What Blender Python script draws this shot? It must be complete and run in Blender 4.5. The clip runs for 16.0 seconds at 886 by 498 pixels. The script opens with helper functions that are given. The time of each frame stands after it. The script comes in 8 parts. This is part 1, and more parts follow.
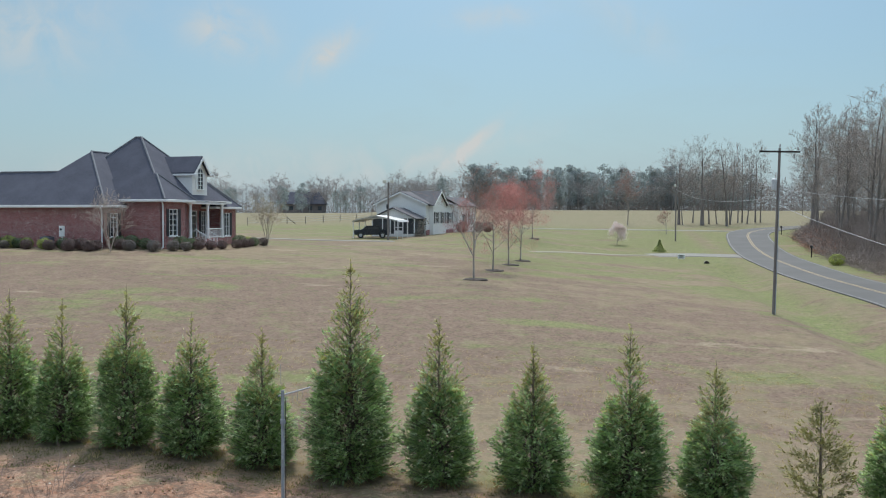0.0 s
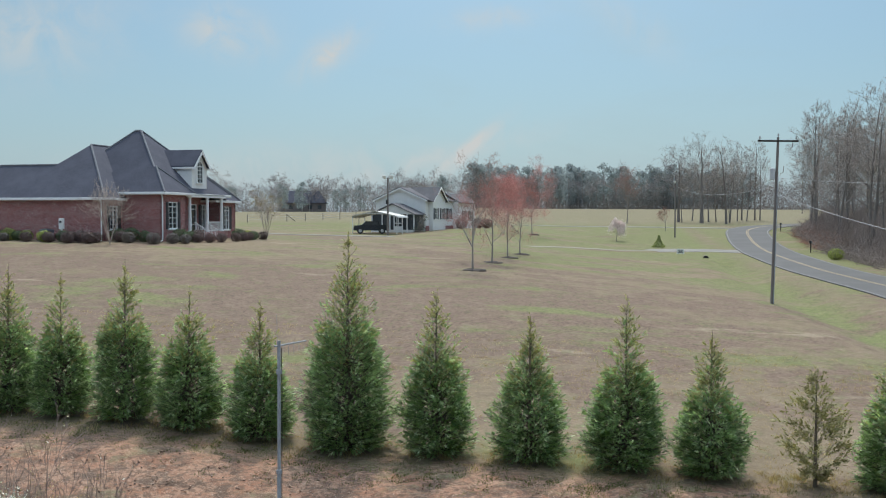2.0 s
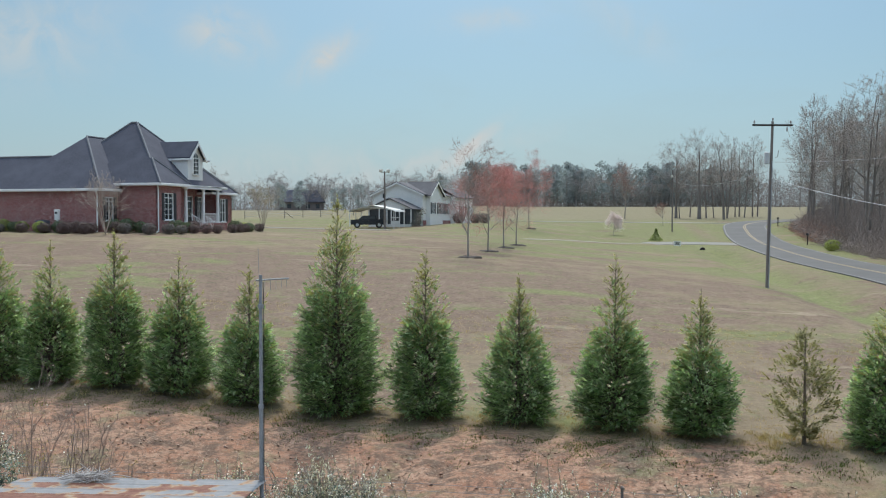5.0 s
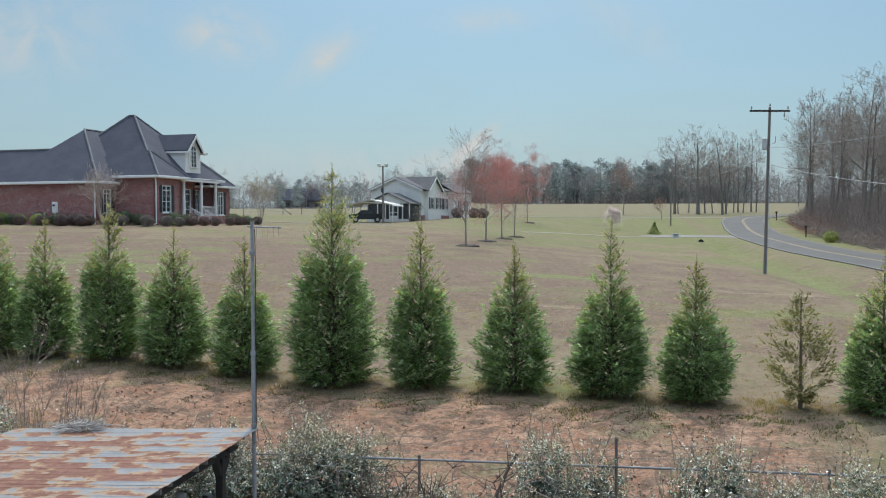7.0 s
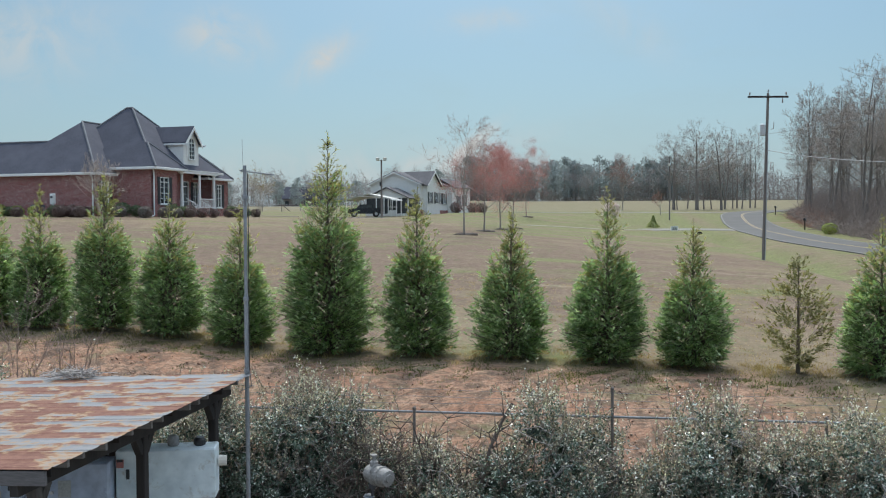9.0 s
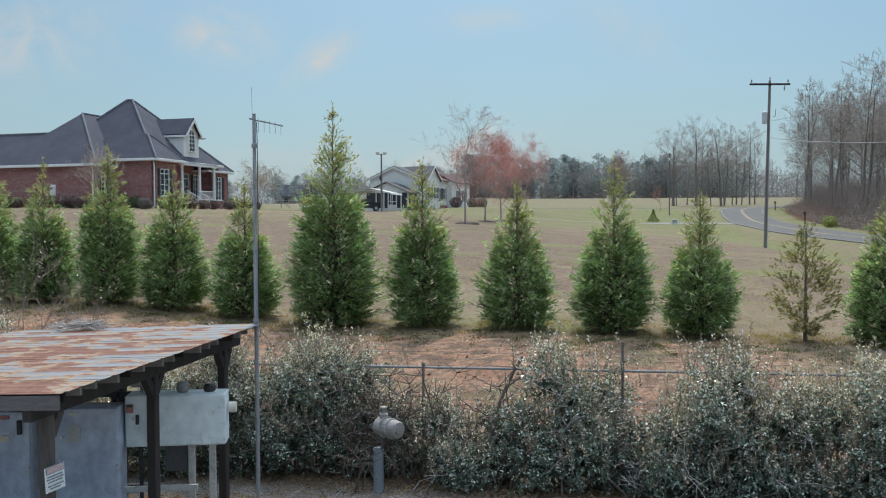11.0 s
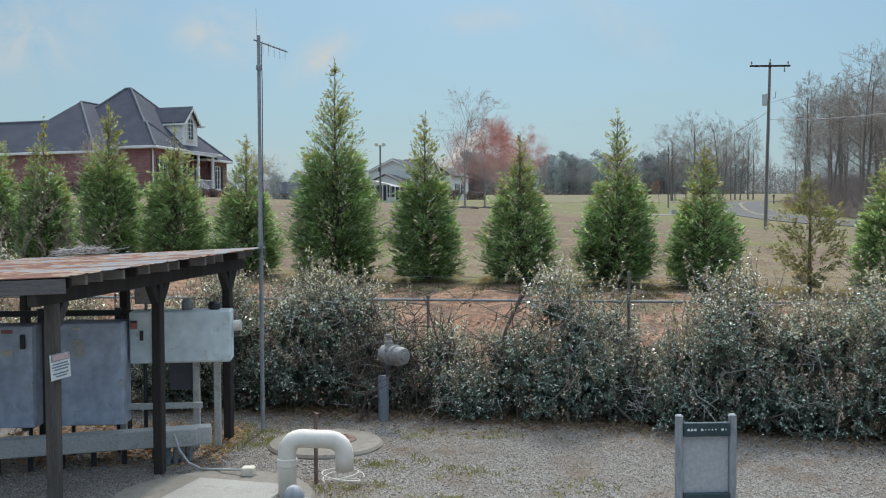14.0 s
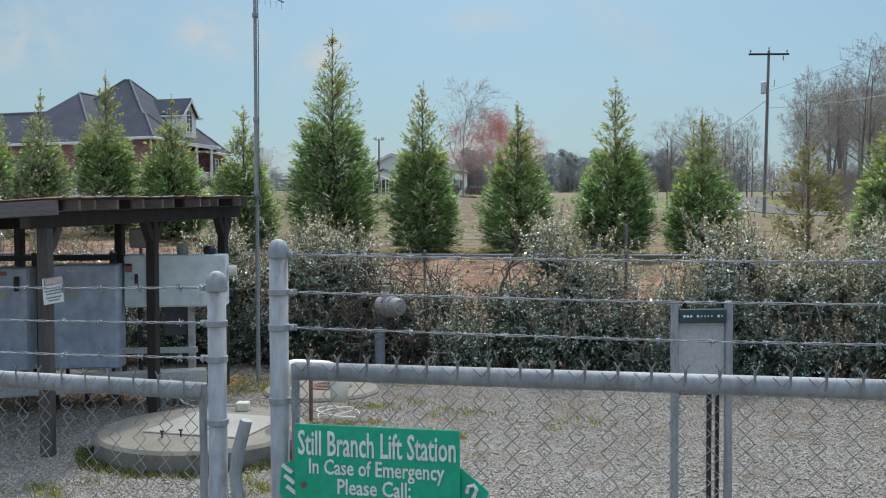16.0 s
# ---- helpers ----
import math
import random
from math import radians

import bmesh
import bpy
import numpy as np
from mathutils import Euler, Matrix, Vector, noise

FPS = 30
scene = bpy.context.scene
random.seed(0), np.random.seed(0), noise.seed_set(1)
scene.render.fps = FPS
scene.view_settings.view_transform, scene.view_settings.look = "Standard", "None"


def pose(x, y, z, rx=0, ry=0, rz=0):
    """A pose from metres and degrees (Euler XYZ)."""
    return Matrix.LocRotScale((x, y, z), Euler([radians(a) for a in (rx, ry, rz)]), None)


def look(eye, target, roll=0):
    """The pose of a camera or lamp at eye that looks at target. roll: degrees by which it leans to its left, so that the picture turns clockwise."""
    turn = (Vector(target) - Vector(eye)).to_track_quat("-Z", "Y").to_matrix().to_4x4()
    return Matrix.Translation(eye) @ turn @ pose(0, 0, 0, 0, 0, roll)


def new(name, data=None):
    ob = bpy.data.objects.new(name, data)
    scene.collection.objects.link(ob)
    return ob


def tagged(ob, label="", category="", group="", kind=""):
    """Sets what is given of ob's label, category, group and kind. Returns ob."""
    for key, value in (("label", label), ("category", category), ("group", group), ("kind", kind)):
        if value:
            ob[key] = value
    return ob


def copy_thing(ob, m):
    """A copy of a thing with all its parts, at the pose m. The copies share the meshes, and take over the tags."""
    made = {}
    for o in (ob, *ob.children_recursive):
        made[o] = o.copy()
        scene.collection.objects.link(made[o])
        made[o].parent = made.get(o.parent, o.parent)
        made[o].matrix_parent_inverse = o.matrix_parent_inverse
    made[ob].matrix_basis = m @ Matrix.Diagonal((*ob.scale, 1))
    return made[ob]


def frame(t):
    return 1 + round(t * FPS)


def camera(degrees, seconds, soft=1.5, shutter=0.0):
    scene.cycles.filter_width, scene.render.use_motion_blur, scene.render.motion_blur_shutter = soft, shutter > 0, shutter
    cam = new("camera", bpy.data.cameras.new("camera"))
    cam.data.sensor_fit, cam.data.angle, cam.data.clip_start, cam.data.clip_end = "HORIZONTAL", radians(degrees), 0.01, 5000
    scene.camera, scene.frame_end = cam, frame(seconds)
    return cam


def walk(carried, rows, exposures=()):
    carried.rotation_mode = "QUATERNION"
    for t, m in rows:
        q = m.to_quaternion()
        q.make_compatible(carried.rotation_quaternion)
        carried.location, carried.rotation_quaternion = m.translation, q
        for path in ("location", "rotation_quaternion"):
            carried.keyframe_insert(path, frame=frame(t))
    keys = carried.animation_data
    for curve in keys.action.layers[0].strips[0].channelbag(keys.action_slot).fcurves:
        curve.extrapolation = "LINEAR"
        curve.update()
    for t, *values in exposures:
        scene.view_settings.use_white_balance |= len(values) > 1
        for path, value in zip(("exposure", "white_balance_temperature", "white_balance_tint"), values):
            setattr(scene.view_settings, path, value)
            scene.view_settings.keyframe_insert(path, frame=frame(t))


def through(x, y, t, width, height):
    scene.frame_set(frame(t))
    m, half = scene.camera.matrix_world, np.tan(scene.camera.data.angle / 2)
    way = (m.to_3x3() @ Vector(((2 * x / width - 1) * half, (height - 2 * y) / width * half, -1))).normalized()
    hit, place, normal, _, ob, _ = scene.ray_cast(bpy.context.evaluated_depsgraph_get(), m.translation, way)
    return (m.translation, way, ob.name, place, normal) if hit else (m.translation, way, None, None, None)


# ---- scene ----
cam = camera(50.98, 16.0, 1.1)
METRES, EYE, TILT, LEAN, TURN = 5.5, 7.5, -1.916, -0.15, 0.0
ROWS = [
    (0.0, 0.0, 0.0000, 0.0, 0.000, 0.000, -0.0),
    (0.5, 0.0013, -0.0016, -0.0295, -0.000, 0.014, -0.02),
    (1.0, 0.003, -0.0048, -0.0594, 0.000, 0.020, -0.03),
    (1.5, 0.0068, -0.0109, -0.091, -0.007, 0.034, -0.03),
    (2.0, 0.0116, -0.0147, -0.1209, -0.000, 0.068, -0.03),
    (2.5, 0.0175, -0.0173, -0.1508, -0.007, 0.095, -0.01),
    (3.0, 0.0231, -0.0205, -0.1798, -0.020, 0.116, 0.0),
    (3.5, 0.03, -0.0204, -0.2065, -0.027, 0.136, 0.03),
    (4.0, 0.0375, -0.0181, -0.2302, -0.041, 0.150, 0.05),
    (6.5, 0.0688, -0.0007, -0.3857, -0.089, 0.177, 0.29),
    (7.0, 0.0702, -0.0021, -0.4191, -0.102, 0.184, 0.34),
    (7.5, 0.0754, 0.0038, -0.4538, -0.109, 0.177, 0.37),
    (8.0, 0.0837, 0.0079, -0.4887, -0.102, 0.184, 0.47),
    (8.5, 0.0834, 0.0112, -0.5223, -0.136, 0.191, 0.44),
    (9.0, 0.082, 0.0135, -0.5548, -0.143, 0.204, 0.46),
    (11.5, 0.0446, 0.0299, -0.7076, -0.252, 0.198, 0.45),
    (12.0, 0.0392, 0.0321, -0.7384, -0.279, 0.232, 0.44),
    (12.5, 0.0377, 0.0358, -0.7685, -0.293, 0.218, 0.46),
    (13.0, 0.037, 0.0382, -0.799, -0.300, 0.198, 0.43),
    (13.5, 0.0346, 0.0414, -0.8303, -0.320, 0.198, 0.44),
    (14.0, 0.0323, 0.0429, -0.8618, -0.347, 0.218, 0.47),
    (14.5, 0.033, 0.0459, -0.8907, -0.375, 0.218, 0.47),
    (15.0, 0.0366, 0.0502, -0.9185, -0.382, 0.198, 0.44),
    (15.5, 0.0386, 0.0527, -0.9516, -0.395, 0.198, 0.43),
    (16.0, 0.0369, 0.0527, -0.9832, -0.416, 0.218, 0.37),
]
walk(cam, [(t, pose(0, 0, EYE, TILT, LEAN, TURN) @ pose(METRES * x, METRES * y, METRES * z, 90 + pitch, roll, yaw)) for t, x, y, z, yaw, pitch, roll in ROWS])


# ---------------------------------------------------------------- light
SUN = Vector((0.05, 0.62, 0.9)).normalized()
world = bpy.data.worlds.new("sky")
scene.world = world
world.use_nodes = True
wn, wl = world.node_tree.nodes, world.node_tree.links
wn.clear()


def wnode(kind, **values):
    n = wn.new(kind)
    for k, v in values.items():
        n.inputs[k].default_value = v
    return n


sky = wn.new("ShaderNodeTexSky")
sky.sky_type, sky.sun_disc = "NISHITA", False
sky.sun_elevation = math.asin(SUN.z)
sky.sun_rotation = math.atan2(SUN.x, SUN.y)
sky.air_density, sky.dust_density, sky.ozone_density, sky.altitude = 1.0, 1.6, 1.5, 200
# thin wisps of cirrus on the blue
coord = wn.new("ShaderNodeTexCoord")
stretch = wn.new("ShaderNodeMapping")
stretch.inputs["Scale"].default_value = (2.2, 3.0, 7.0)
stretch.inputs["Rotation"].default_value = (0.0, 0.35, 0.2)
wl.new(coord.outputs["Generated"], stretch.inputs["Vector"])
wisp = wnode("ShaderNodeTexNoise", Scale=1.6, Detail=7.0, Roughness=0.62, Distortion=0.7)
wl.new(stretch.outputs[0], wisp.inputs["Vector"])
ramp = wn.new("ShaderNodeValToRGB")
ramp.color_ramp.elements[0].position, ramp.color_ramp.elements[1].position = 0.52, 0.85
wl.new(wisp.outputs["Fac"], ramp.inputs["Fac"])
veil = wn.new("ShaderNodeMix")
veil.data_type = "RGBA"
veil.inputs["B"].default_value = (5.4, 5.2, 4.7, 1)
thin = wn.new("ShaderNodeMath")
thin.operation = "MULTIPLY"
thin.inputs[1].default_value = 0.3
wl.new(ramp.outputs["Color"], thin.inputs[0])
wl.new(thin.outputs[0], veil.inputs["Factor"])
wl.new(sky.outputs[0], veil.inputs["A"])


def wmath(op, a, b=0.0):
    n = wn.new("ShaderNodeMath")
    n.operation = op
    for v, s in ((a, n.inputs[0]), (b, n.inputs[1])):
        if isinstance(v, (int, float)):
            s.default_value = v
        else:
            wl.new(v, s)
    return n.outputs[0]


# a few single wisps, by their bearing and height over the horizon
axes = wn.new("ShaderNodeSeparateXYZ")
wl.new(coord.outputs["Generated"], axes.inputs[0])
ahead = wmath("MAXIMUM", axes.outputs[1], 0.05)
bearing, rise = wmath("DIVIDE", axes.outputs[0], ahead), wmath("DIVIDE", axes.outputs[2], ahead)
shred = wnode("ShaderNodeTexNoise", Scale=24.0, Detail=6.0, Roughness=0.6, Distortion=0.8)
wl.new(coord.outputs["Generated"], shred.inputs["Vector"])
cloud = None
for u0, w0, turn, long_, wide, most in ((-0.122, 0.178, 0.6, 0.036, 0.015, 1.0), (-0.232, 0.2, -0.2, 0.045, 0.024, 0.9), (0.023, 0.072, 0.68, 0.042, 0.0085, 1.7), (-0.03, 0.06, 0.25, 0.13, 0.014, 0.6),
                                     (-0.25, 0.05, 0.05, 0.25, 0.025, 0.5), (-0.45, 0.2, 0.1, 0.1, 0.05, 0.6), (0.05, 0.215, 0.1, 0.05, 0.012, 0.5), (0.2, 0.21, -0.6, 0.06, 0.02, 0.3)):
    du, dw = wmath("SUBTRACT", bearing, u0), wmath("SUBTRACT", rise, w0)
    p = wmath("DIVIDE", wmath("ADD", wmath("MULTIPLY", du, math.cos(turn)), wmath("MULTIPLY", dw, math.sin(turn))), long_)
    q = wmath("DIVIDE", wmath("SUBTRACT", wmath("MULTIPLY", dw, math.cos(turn)), wmath("MULTIPLY", du, math.sin(turn))), wide)
    r2 = wmath("ADD", wmath("MULTIPLY", p, p), wmath("MULTIPLY", q, q))
    one = wmath("MULTIPLY", wmath("POWER", 2.718, wmath("MULTIPLY", r2, -1.0)), most)
    cloud = one if cloud is None else wmath("MAXIMUM", cloud, one)
torn = wmath("MULTIPLY", cloud, wmath("MINIMUM", wmath("MAXIMUM", wmath("MULTIPLY", wmath("SUBTRACT", shred.outputs["Fac"], 0.3), 3.0), 0.0), 1.0))
tint = wn.new("ShaderNodeMix")
tint.data_type, tint.blend_type = "RGBA", "MULTIPLY"
tint.inputs["Factor"].default_value = 1.0
tint.inputs["B"].default_value = (0.705, 0.985, 1.02, 1)
wl.new(veil.outputs["Result"], tint.inputs["A"])
# pale haze low over the horizon
haze = wn.new("ShaderNodeMix")
haze.data_type = "RGBA"
haze.inputs["B"].default_value = (4.45, 5.58, 6.55, 1)
wl.new(wmath("MULTIPLY", wmath("POWER", 2.718, wmath("MULTIPLY", wmath("MAXIMUM", axes.outputs[2], 0.0), -6.5)), 0.93), haze.inputs["Factor"])
wl.new(tint.outputs["Result"], haze.inputs["A"])
# bright veil of thin cirrus round the sun
toward = wn.new("ShaderNodeVectorMath")
toward.operation = "DOT_PRODUCT"
wl.new(coord.outputs["Generated"], toward.inputs[0])
toward.inputs[1].default_value = SUN
glow = wmath("POWER", wmath("MAXIMUM", toward.outputs["Value"], 0.0), 10.0)
aureole = wn.new("ShaderNodeMix")
aureole.data_type, aureole.blend_type = "RGBA", "ADD"
aureole.inputs["Factor"].default_value = 1.0
lit = wn.new("ShaderNodeMix")
lit.data_type = "RGBA"
lit.inputs["A"].default_value, lit.inputs["B"].default_value = (0, 0, 0, 1), (17, 16.5, 15.5, 1)
wl.new(glow, lit.inputs["Factor"])
# the thin cirrus grows whiter and denser towards the zenith
upper = wn.new("ShaderNodeMix")
upper.data_type, upper.blend_type = "RGBA", "ADD"
upper.inputs["Factor"].default_value = 1.0
dome = wn.new("ShaderNodeMix")
dome.data_type = "RGBA"
dome.inputs["A"].default_value, dome.inputs["B"].default_value = (0, 0, 0, 1), (17.8, 20.6, 23.8, 1)
wl.new(wmath("MAXIMUM", wmath("SUBTRACT", axes.outputs[2], 0.27), 0.0), dome.inputs["Factor"])
wl.new(haze.outputs["Result"], upper.inputs["A"])
wl.new(dome.outputs["Result"], upper.inputs["B"])
wl.new(upper.outputs["Result"], aureole.inputs["A"])
wl.new(lit.outputs["Result"], aureole.inputs["B"])
wisps = wn.new("ShaderNodeMix")
wisps.data_type = "RGBA"
wisps.inputs["B"].default_value = (6.5, 6.75, 6.7, 1)
wl.new(torn, wisps.inputs["Factor"])
wl.new(aureole.outputs["Result"], wisps.inputs["A"])
back = wnode("ShaderNodeBackground", Strength=0.09)
wl.new(wisps.outputs["Result"], back.inputs["Color"])
wout = wn.new("ShaderNodeOutputWorld")
wl.new(back.outputs[0], wout.inputs["Surface"])

sun = new("sun", bpy.data.lights.new("sun", "SUN"))
sun.data.energy, sun.data.angle, sun.data.color = 2.5, radians(3), (1.0, 0.94, 0.84)
sun.matrix_world = look(SUN * 50, (0, 0, 0))
scene.view_settings.exposure = 0.0

# ---------------------------------------------------------------- helpers
TAU = 2 * math.pi


class Solid:
    """Vertices and faces of one mesh, gathered shape by shape."""

    def __init__(self):
        self.v, self.f, self.smooth = [], [], False

    def add(self, verts, faces):
        n = len(self.v)
        self.v.extend(verts)
        self.f.extend([tuple(i + n for i in f) for f in faces])
        return self

    def box(self, c, s, bevel=0.0, m=None):
        """A box of size s round c, with chamfered edges, turned by m."""
        h = [a / 2 for a in s]
        if bevel <= 0:
            vs = [Vector((sx * h[0], sy * h[1], sz * h[2])) for sx in (-1, 1) for sy in (-1, 1) for sz in (-1, 1)]
            fs = [(0, 1, 3, 2), (4, 6, 7, 5), (0, 4, 5, 1), (2, 3, 7, 6), (0, 2, 6, 4), (1, 5, 7, 3)]
        else:
            vs, key = [], {}
            for sx in (-1, 1):
                for sy in (-1, 1):
                    for sz in (-1, 1):
                        sg = (sx, sy, sz)
                        for ax in range(3):
                            p = [sg[i] * (h[i] - (0 if i == ax else bevel)) for i in range(3)]
                            key[sg, ax] = len(vs)
                            vs.append(Vector(p))
            fs = []
            for ax in range(3):
                o = [i for i in range(3) if i != ax]
                for s0 in (-1, 1):
                    ring = []
                    for a, b in ((-1, -1), (1, -1), (1, 1), (-1, 1)):
                        sg = [0, 0, 0]
                        sg[ax], sg[o[0]], sg[o[1]] = s0, a, b
                        ring.append(key[tuple(sg), ax])
                    fs.append(tuple(ring if (s0 > 0) == (ax != 1) else ring[::-1]))
                for a in (-1, 1):
                    for b in (-1, 1):
                        q = []
                        for s0, k in ((-1, 0), (1, 0), (1, 1), (-1, 1)):
                            sg = [0, 0, 0]
                            sg[ax], sg[o[0]], sg[o[1]] = s0, a, b
                            q.append(key[tuple(sg), o[k]])
                        fs.append(tuple(q))
            for sx in (-1, 1):
                for sy in (-1, 1):
                    for sz in (-1, 1):
                        fs.append(tuple(key[(sx, sy, sz), a] for a in range(3)))
        c = Vector(c)
        return self.add([tuple((m @ v if m else v) + c) for v in vs], fs)

    def tube(self, pts, radii, n=8, cap=True):
        """A round bar along points; one radius or one a point."""
        pts = [Vector(p) for p in pts]
        if not isinstance(radii, (list, tuple)):
            radii = [radii] * len(pts)
        vs, fs = [], []
        side = None
        for i, p in enumerate(pts):
            d = (pts[min(i + 1, len(pts) - 1)] - pts[max(i - 1, 0)]).normalized()
            if side is None:
                side = d.orthogonal().normalized()
            side = (side - d * side.dot(d)).normalized()
            up = d.cross(side)
            for k in range(n):
                a = TAU * k / n
                vs.append(tuple(p + (side * math.cos(a) + up * math.sin(a)) * radii[i]))
        for i in range(len(pts) - 1):
            for k in range(n):
                k2 = (k + 1) % n
                fs.append((i * n + k, i * n + k2, (i + 1) * n + k2, (i + 1) * n + k))
        if cap:
            fs.append(tuple(range(n))[::-1])
            fs.append(tuple((len(pts) - 1) * n + k for k in range(n)))
        return self.add(vs, fs)

    def lathe(self, c, profile, n=24):
        """A turned form about the upright through c, from (radius, height) pairs, bottom first."""
        vs, fs = [], []
        for r, z in profile:
            for k in range(n):
                a = TAU * k / n
                vs.append((c[0] + r * math.cos(a), c[1] + r * math.sin(a), c[2] + z))
        for i in range(len(profile) - 1):
            for k in range(n):
                k2 = (k + 1) % n
                fs.append((i * n + k, i * n + k2, (i + 1) * n + k2, (i + 1) * n + k))
        fs.append(tuple(range(n))[::-1])
        fs.append(tuple((len(profile) - 1) * n + k for k in range(n)))
        return self.add(vs, fs)

    def prism(self, poly, offset):
        """A plate from a polygon of 3D points, thickened by the vector offset."""
        n = len(poly)
        o = Vector(offset)
        vs = [tuple(Vector(p)) for p in poly] + [tuple(Vector(p) + o) for p in poly]
        fs = [tuple(range(n)), tuple(range(2 * n - 1, n - 1, -1))]
        fs += [(i, i + n, (i + 1) % n + n, (i + 1) % n) for i in range(n)]
        return self.add(vs, fs)


def mesh_of(name, solid, material, smooth=False):
    me = bpy.data.meshes.new(name)
    me.from_pydata(solid.v, [], solid.f)
    me.materials.append(material)
    if smooth or solid.smooth:
        me.shade_smooth()
    if len(solid.f) < 4000:
        b = bmesh.new()
        b.from_mesh(me)
        bmesh.ops.recalc_face_normals(b, faces=b.faces)
        b.to_mesh(me)
        b.free()
    return me


def part(name, solid, material, parent=None, label="", smooth=False):
    """One mesh object under a thing or part, in the thing's own axes."""
    ob = new(name, mesh_of(name, solid, material, smooth))
    ob.parent = parent
    return tagged(ob, label)


def thing(name, at, turn=0.0, label="", category="", group="", kind=""):
    """An Empty at the base of a thing."""
    ob = new(name)
    ob.empty_display_size = 0.2
    ob.matrix_basis = pose(*at, 0, 0, turn)
    return tagged(ob, label, category, group, kind)


def quads(name, v, n, material, parent=None, k=4):
    """A mesh of n loose faces with k corners each, from an array."""
    me = bpy.data.meshes.new(name)
    me.vertices.add(n * k)
    me.vertices.foreach_set("co", np.asarray(v, np.float32).ravel())
    me.loops.add(n * k)
    me.loops.foreach_set("vertex_index", np.arange(n * k, dtype=np.int32))
    me.polygons.add(n)
    me.polygons.foreach_set("loop_start", np.arange(0, n * k, k, dtype=np.int32))
    me.polygons.foreach_set("loop_total", np.full(n, k, np.int32))
    me.materials.append(material)
    me.update()
    ob = new(name, me)
    ob.parent = parent
    return ob


# ---------------------------------------------------------------- materials
class Nodes:
    def __init__(self, name):
        self.mat = bpy.data.materials.new(name)
        self.mat.use_nodes = True
        self.n, self.l = self.mat.node_tree.nodes, self.mat.node_tree.links
        self.bsdf = self.n["Principled BSDF"]
        self.tc = self.n.new("ShaderNodeTexCoord")

    def put(self, value, socket):
        if isinstance(value, bpy.types.NodeSocket):
            self.l.new(value, socket)
        elif isinstance(value, (tuple, list)):
            socket.default_value = (*value, 1) if len(value) == 3 and len(socket.default_value) == 4 else value
        else:
            socket.default_value = value

    def node(self, kind, out=0, **inputs):
        n = self.n.new("ShaderNode" + kind)
        for k, v in inputs.items():
            self.put(v, n.inputs[k.replace("_", " ")])
        return n.outputs[out]

    def mapped(self, scale=(1, 1, 1), world=False, rot=(0, 0, 0)):
        m = self.n.new("ShaderNodeMapping")
        m.inputs["Scale"].default_value = scale
        m.inputs["Rotation"].default_value = rot
        src = self.n.new("ShaderNodeNewGeometry").outputs["Position"] if world else self.tc.outputs["Object"]
        self.l.new(src, m.inputs["Vector"])
        return m.outputs[0]

    def noise(self, vec, scale, detail=4.0, rough=0.55, distort=0.0):
        return self.node("TexNoise", Vector=vec, Scale=scale, Detail=detail, Roughness=rough, Distortion=distort)

    def ramp(self, fac, lo, hi, c0=(0, 0, 0), c1=(1, 1, 1)):
        r = self.n.new("ShaderNodeValToRGB")
        e = r.color_ramp.elements
        e[0].position, e[1].position = lo, hi
        e[0].color, e[1].color = (*c0, 1), (*c1, 1)
        self.l.new(fac, r.inputs["Fac"])
        return r.outputs["Color"]

    def mix(self, fac, a, b, mode="MIX"):
        m = self.n.new("ShaderNodeMix")
        m.data_type, m.blend_type = "RGBA", mode
        self.put(fac, m.inputs["Factor"])
        self.put(a, m.inputs["A"])
        self.put(b, m.inputs["B"])
        return m.outputs["Result"]

    def math(self, op, a, b=0.0):
        m = self.n.new("ShaderNodeMath")
        m.operation = op
        self.put(a, m.inputs[0])
        self.put(b, m.inputs[1])
        return m.outputs[0]

    def bump(self, height, strength, distance=0.01):
        b = self.node("Bump", Height=height, Strength=strength, Distance=distance)
        self.put(b, self.bsdf.inputs["Normal"])

    def done(self, color, rough=0.7, metal=0.0, spec=0.5):
        self.put(color, self.bsdf.inputs["Base Color"])
        self.put(rough, self.bsdf.inputs["Roughness"])
        self.put(metal, self.bsdf.inputs["Metallic"])
        self.bsdf.inputs["Specular IOR Level"].default_value = spec
        return self.mat


def plain(name, c1, c2, scale=3.0, rough=0.6, metal=0.0, fine=40.0, bump=0.15, dist=0.004, dirt=None, stretch=(1, 1, 1), spec=0.5, vary=0.0):
    """Paint, metal, wood or concrete with broad stains and fine grain."""
    k = Nodes(name)
    vec = k.mapped(stretch)
    broad = k.ramp(k.noise(vec, scale, 5), 0.35, 0.68)
    grain = k.noise(vec, fine, 3)
    col = k.mix(broad, c1, c2)
    col = k.mix(0.35, col, k.ramp(grain, 0.3, 0.72, tuple(a * 0.6 for a in c1), tuple(min(1, a * 1.25) for a in c2)))
    if dirt:
        col = k.mix(k.ramp(k.noise(vec, scale * 2.3, 6, 0.65, 0.4), 0.56, 0.72), col, dirt)
    if vary:
        rnd = k.node("ObjectInfo", out=5)
        col = k.mix(k.math("MULTIPLY", rnd, vary), col, tuple(a * 0.55 for a in c1))
    k.bump(grain, bump, dist)
    return k.done(col, k.math("ADD", k.math("MULTIPLY", grain, 0.2), rough - 0.1), metal, spec)


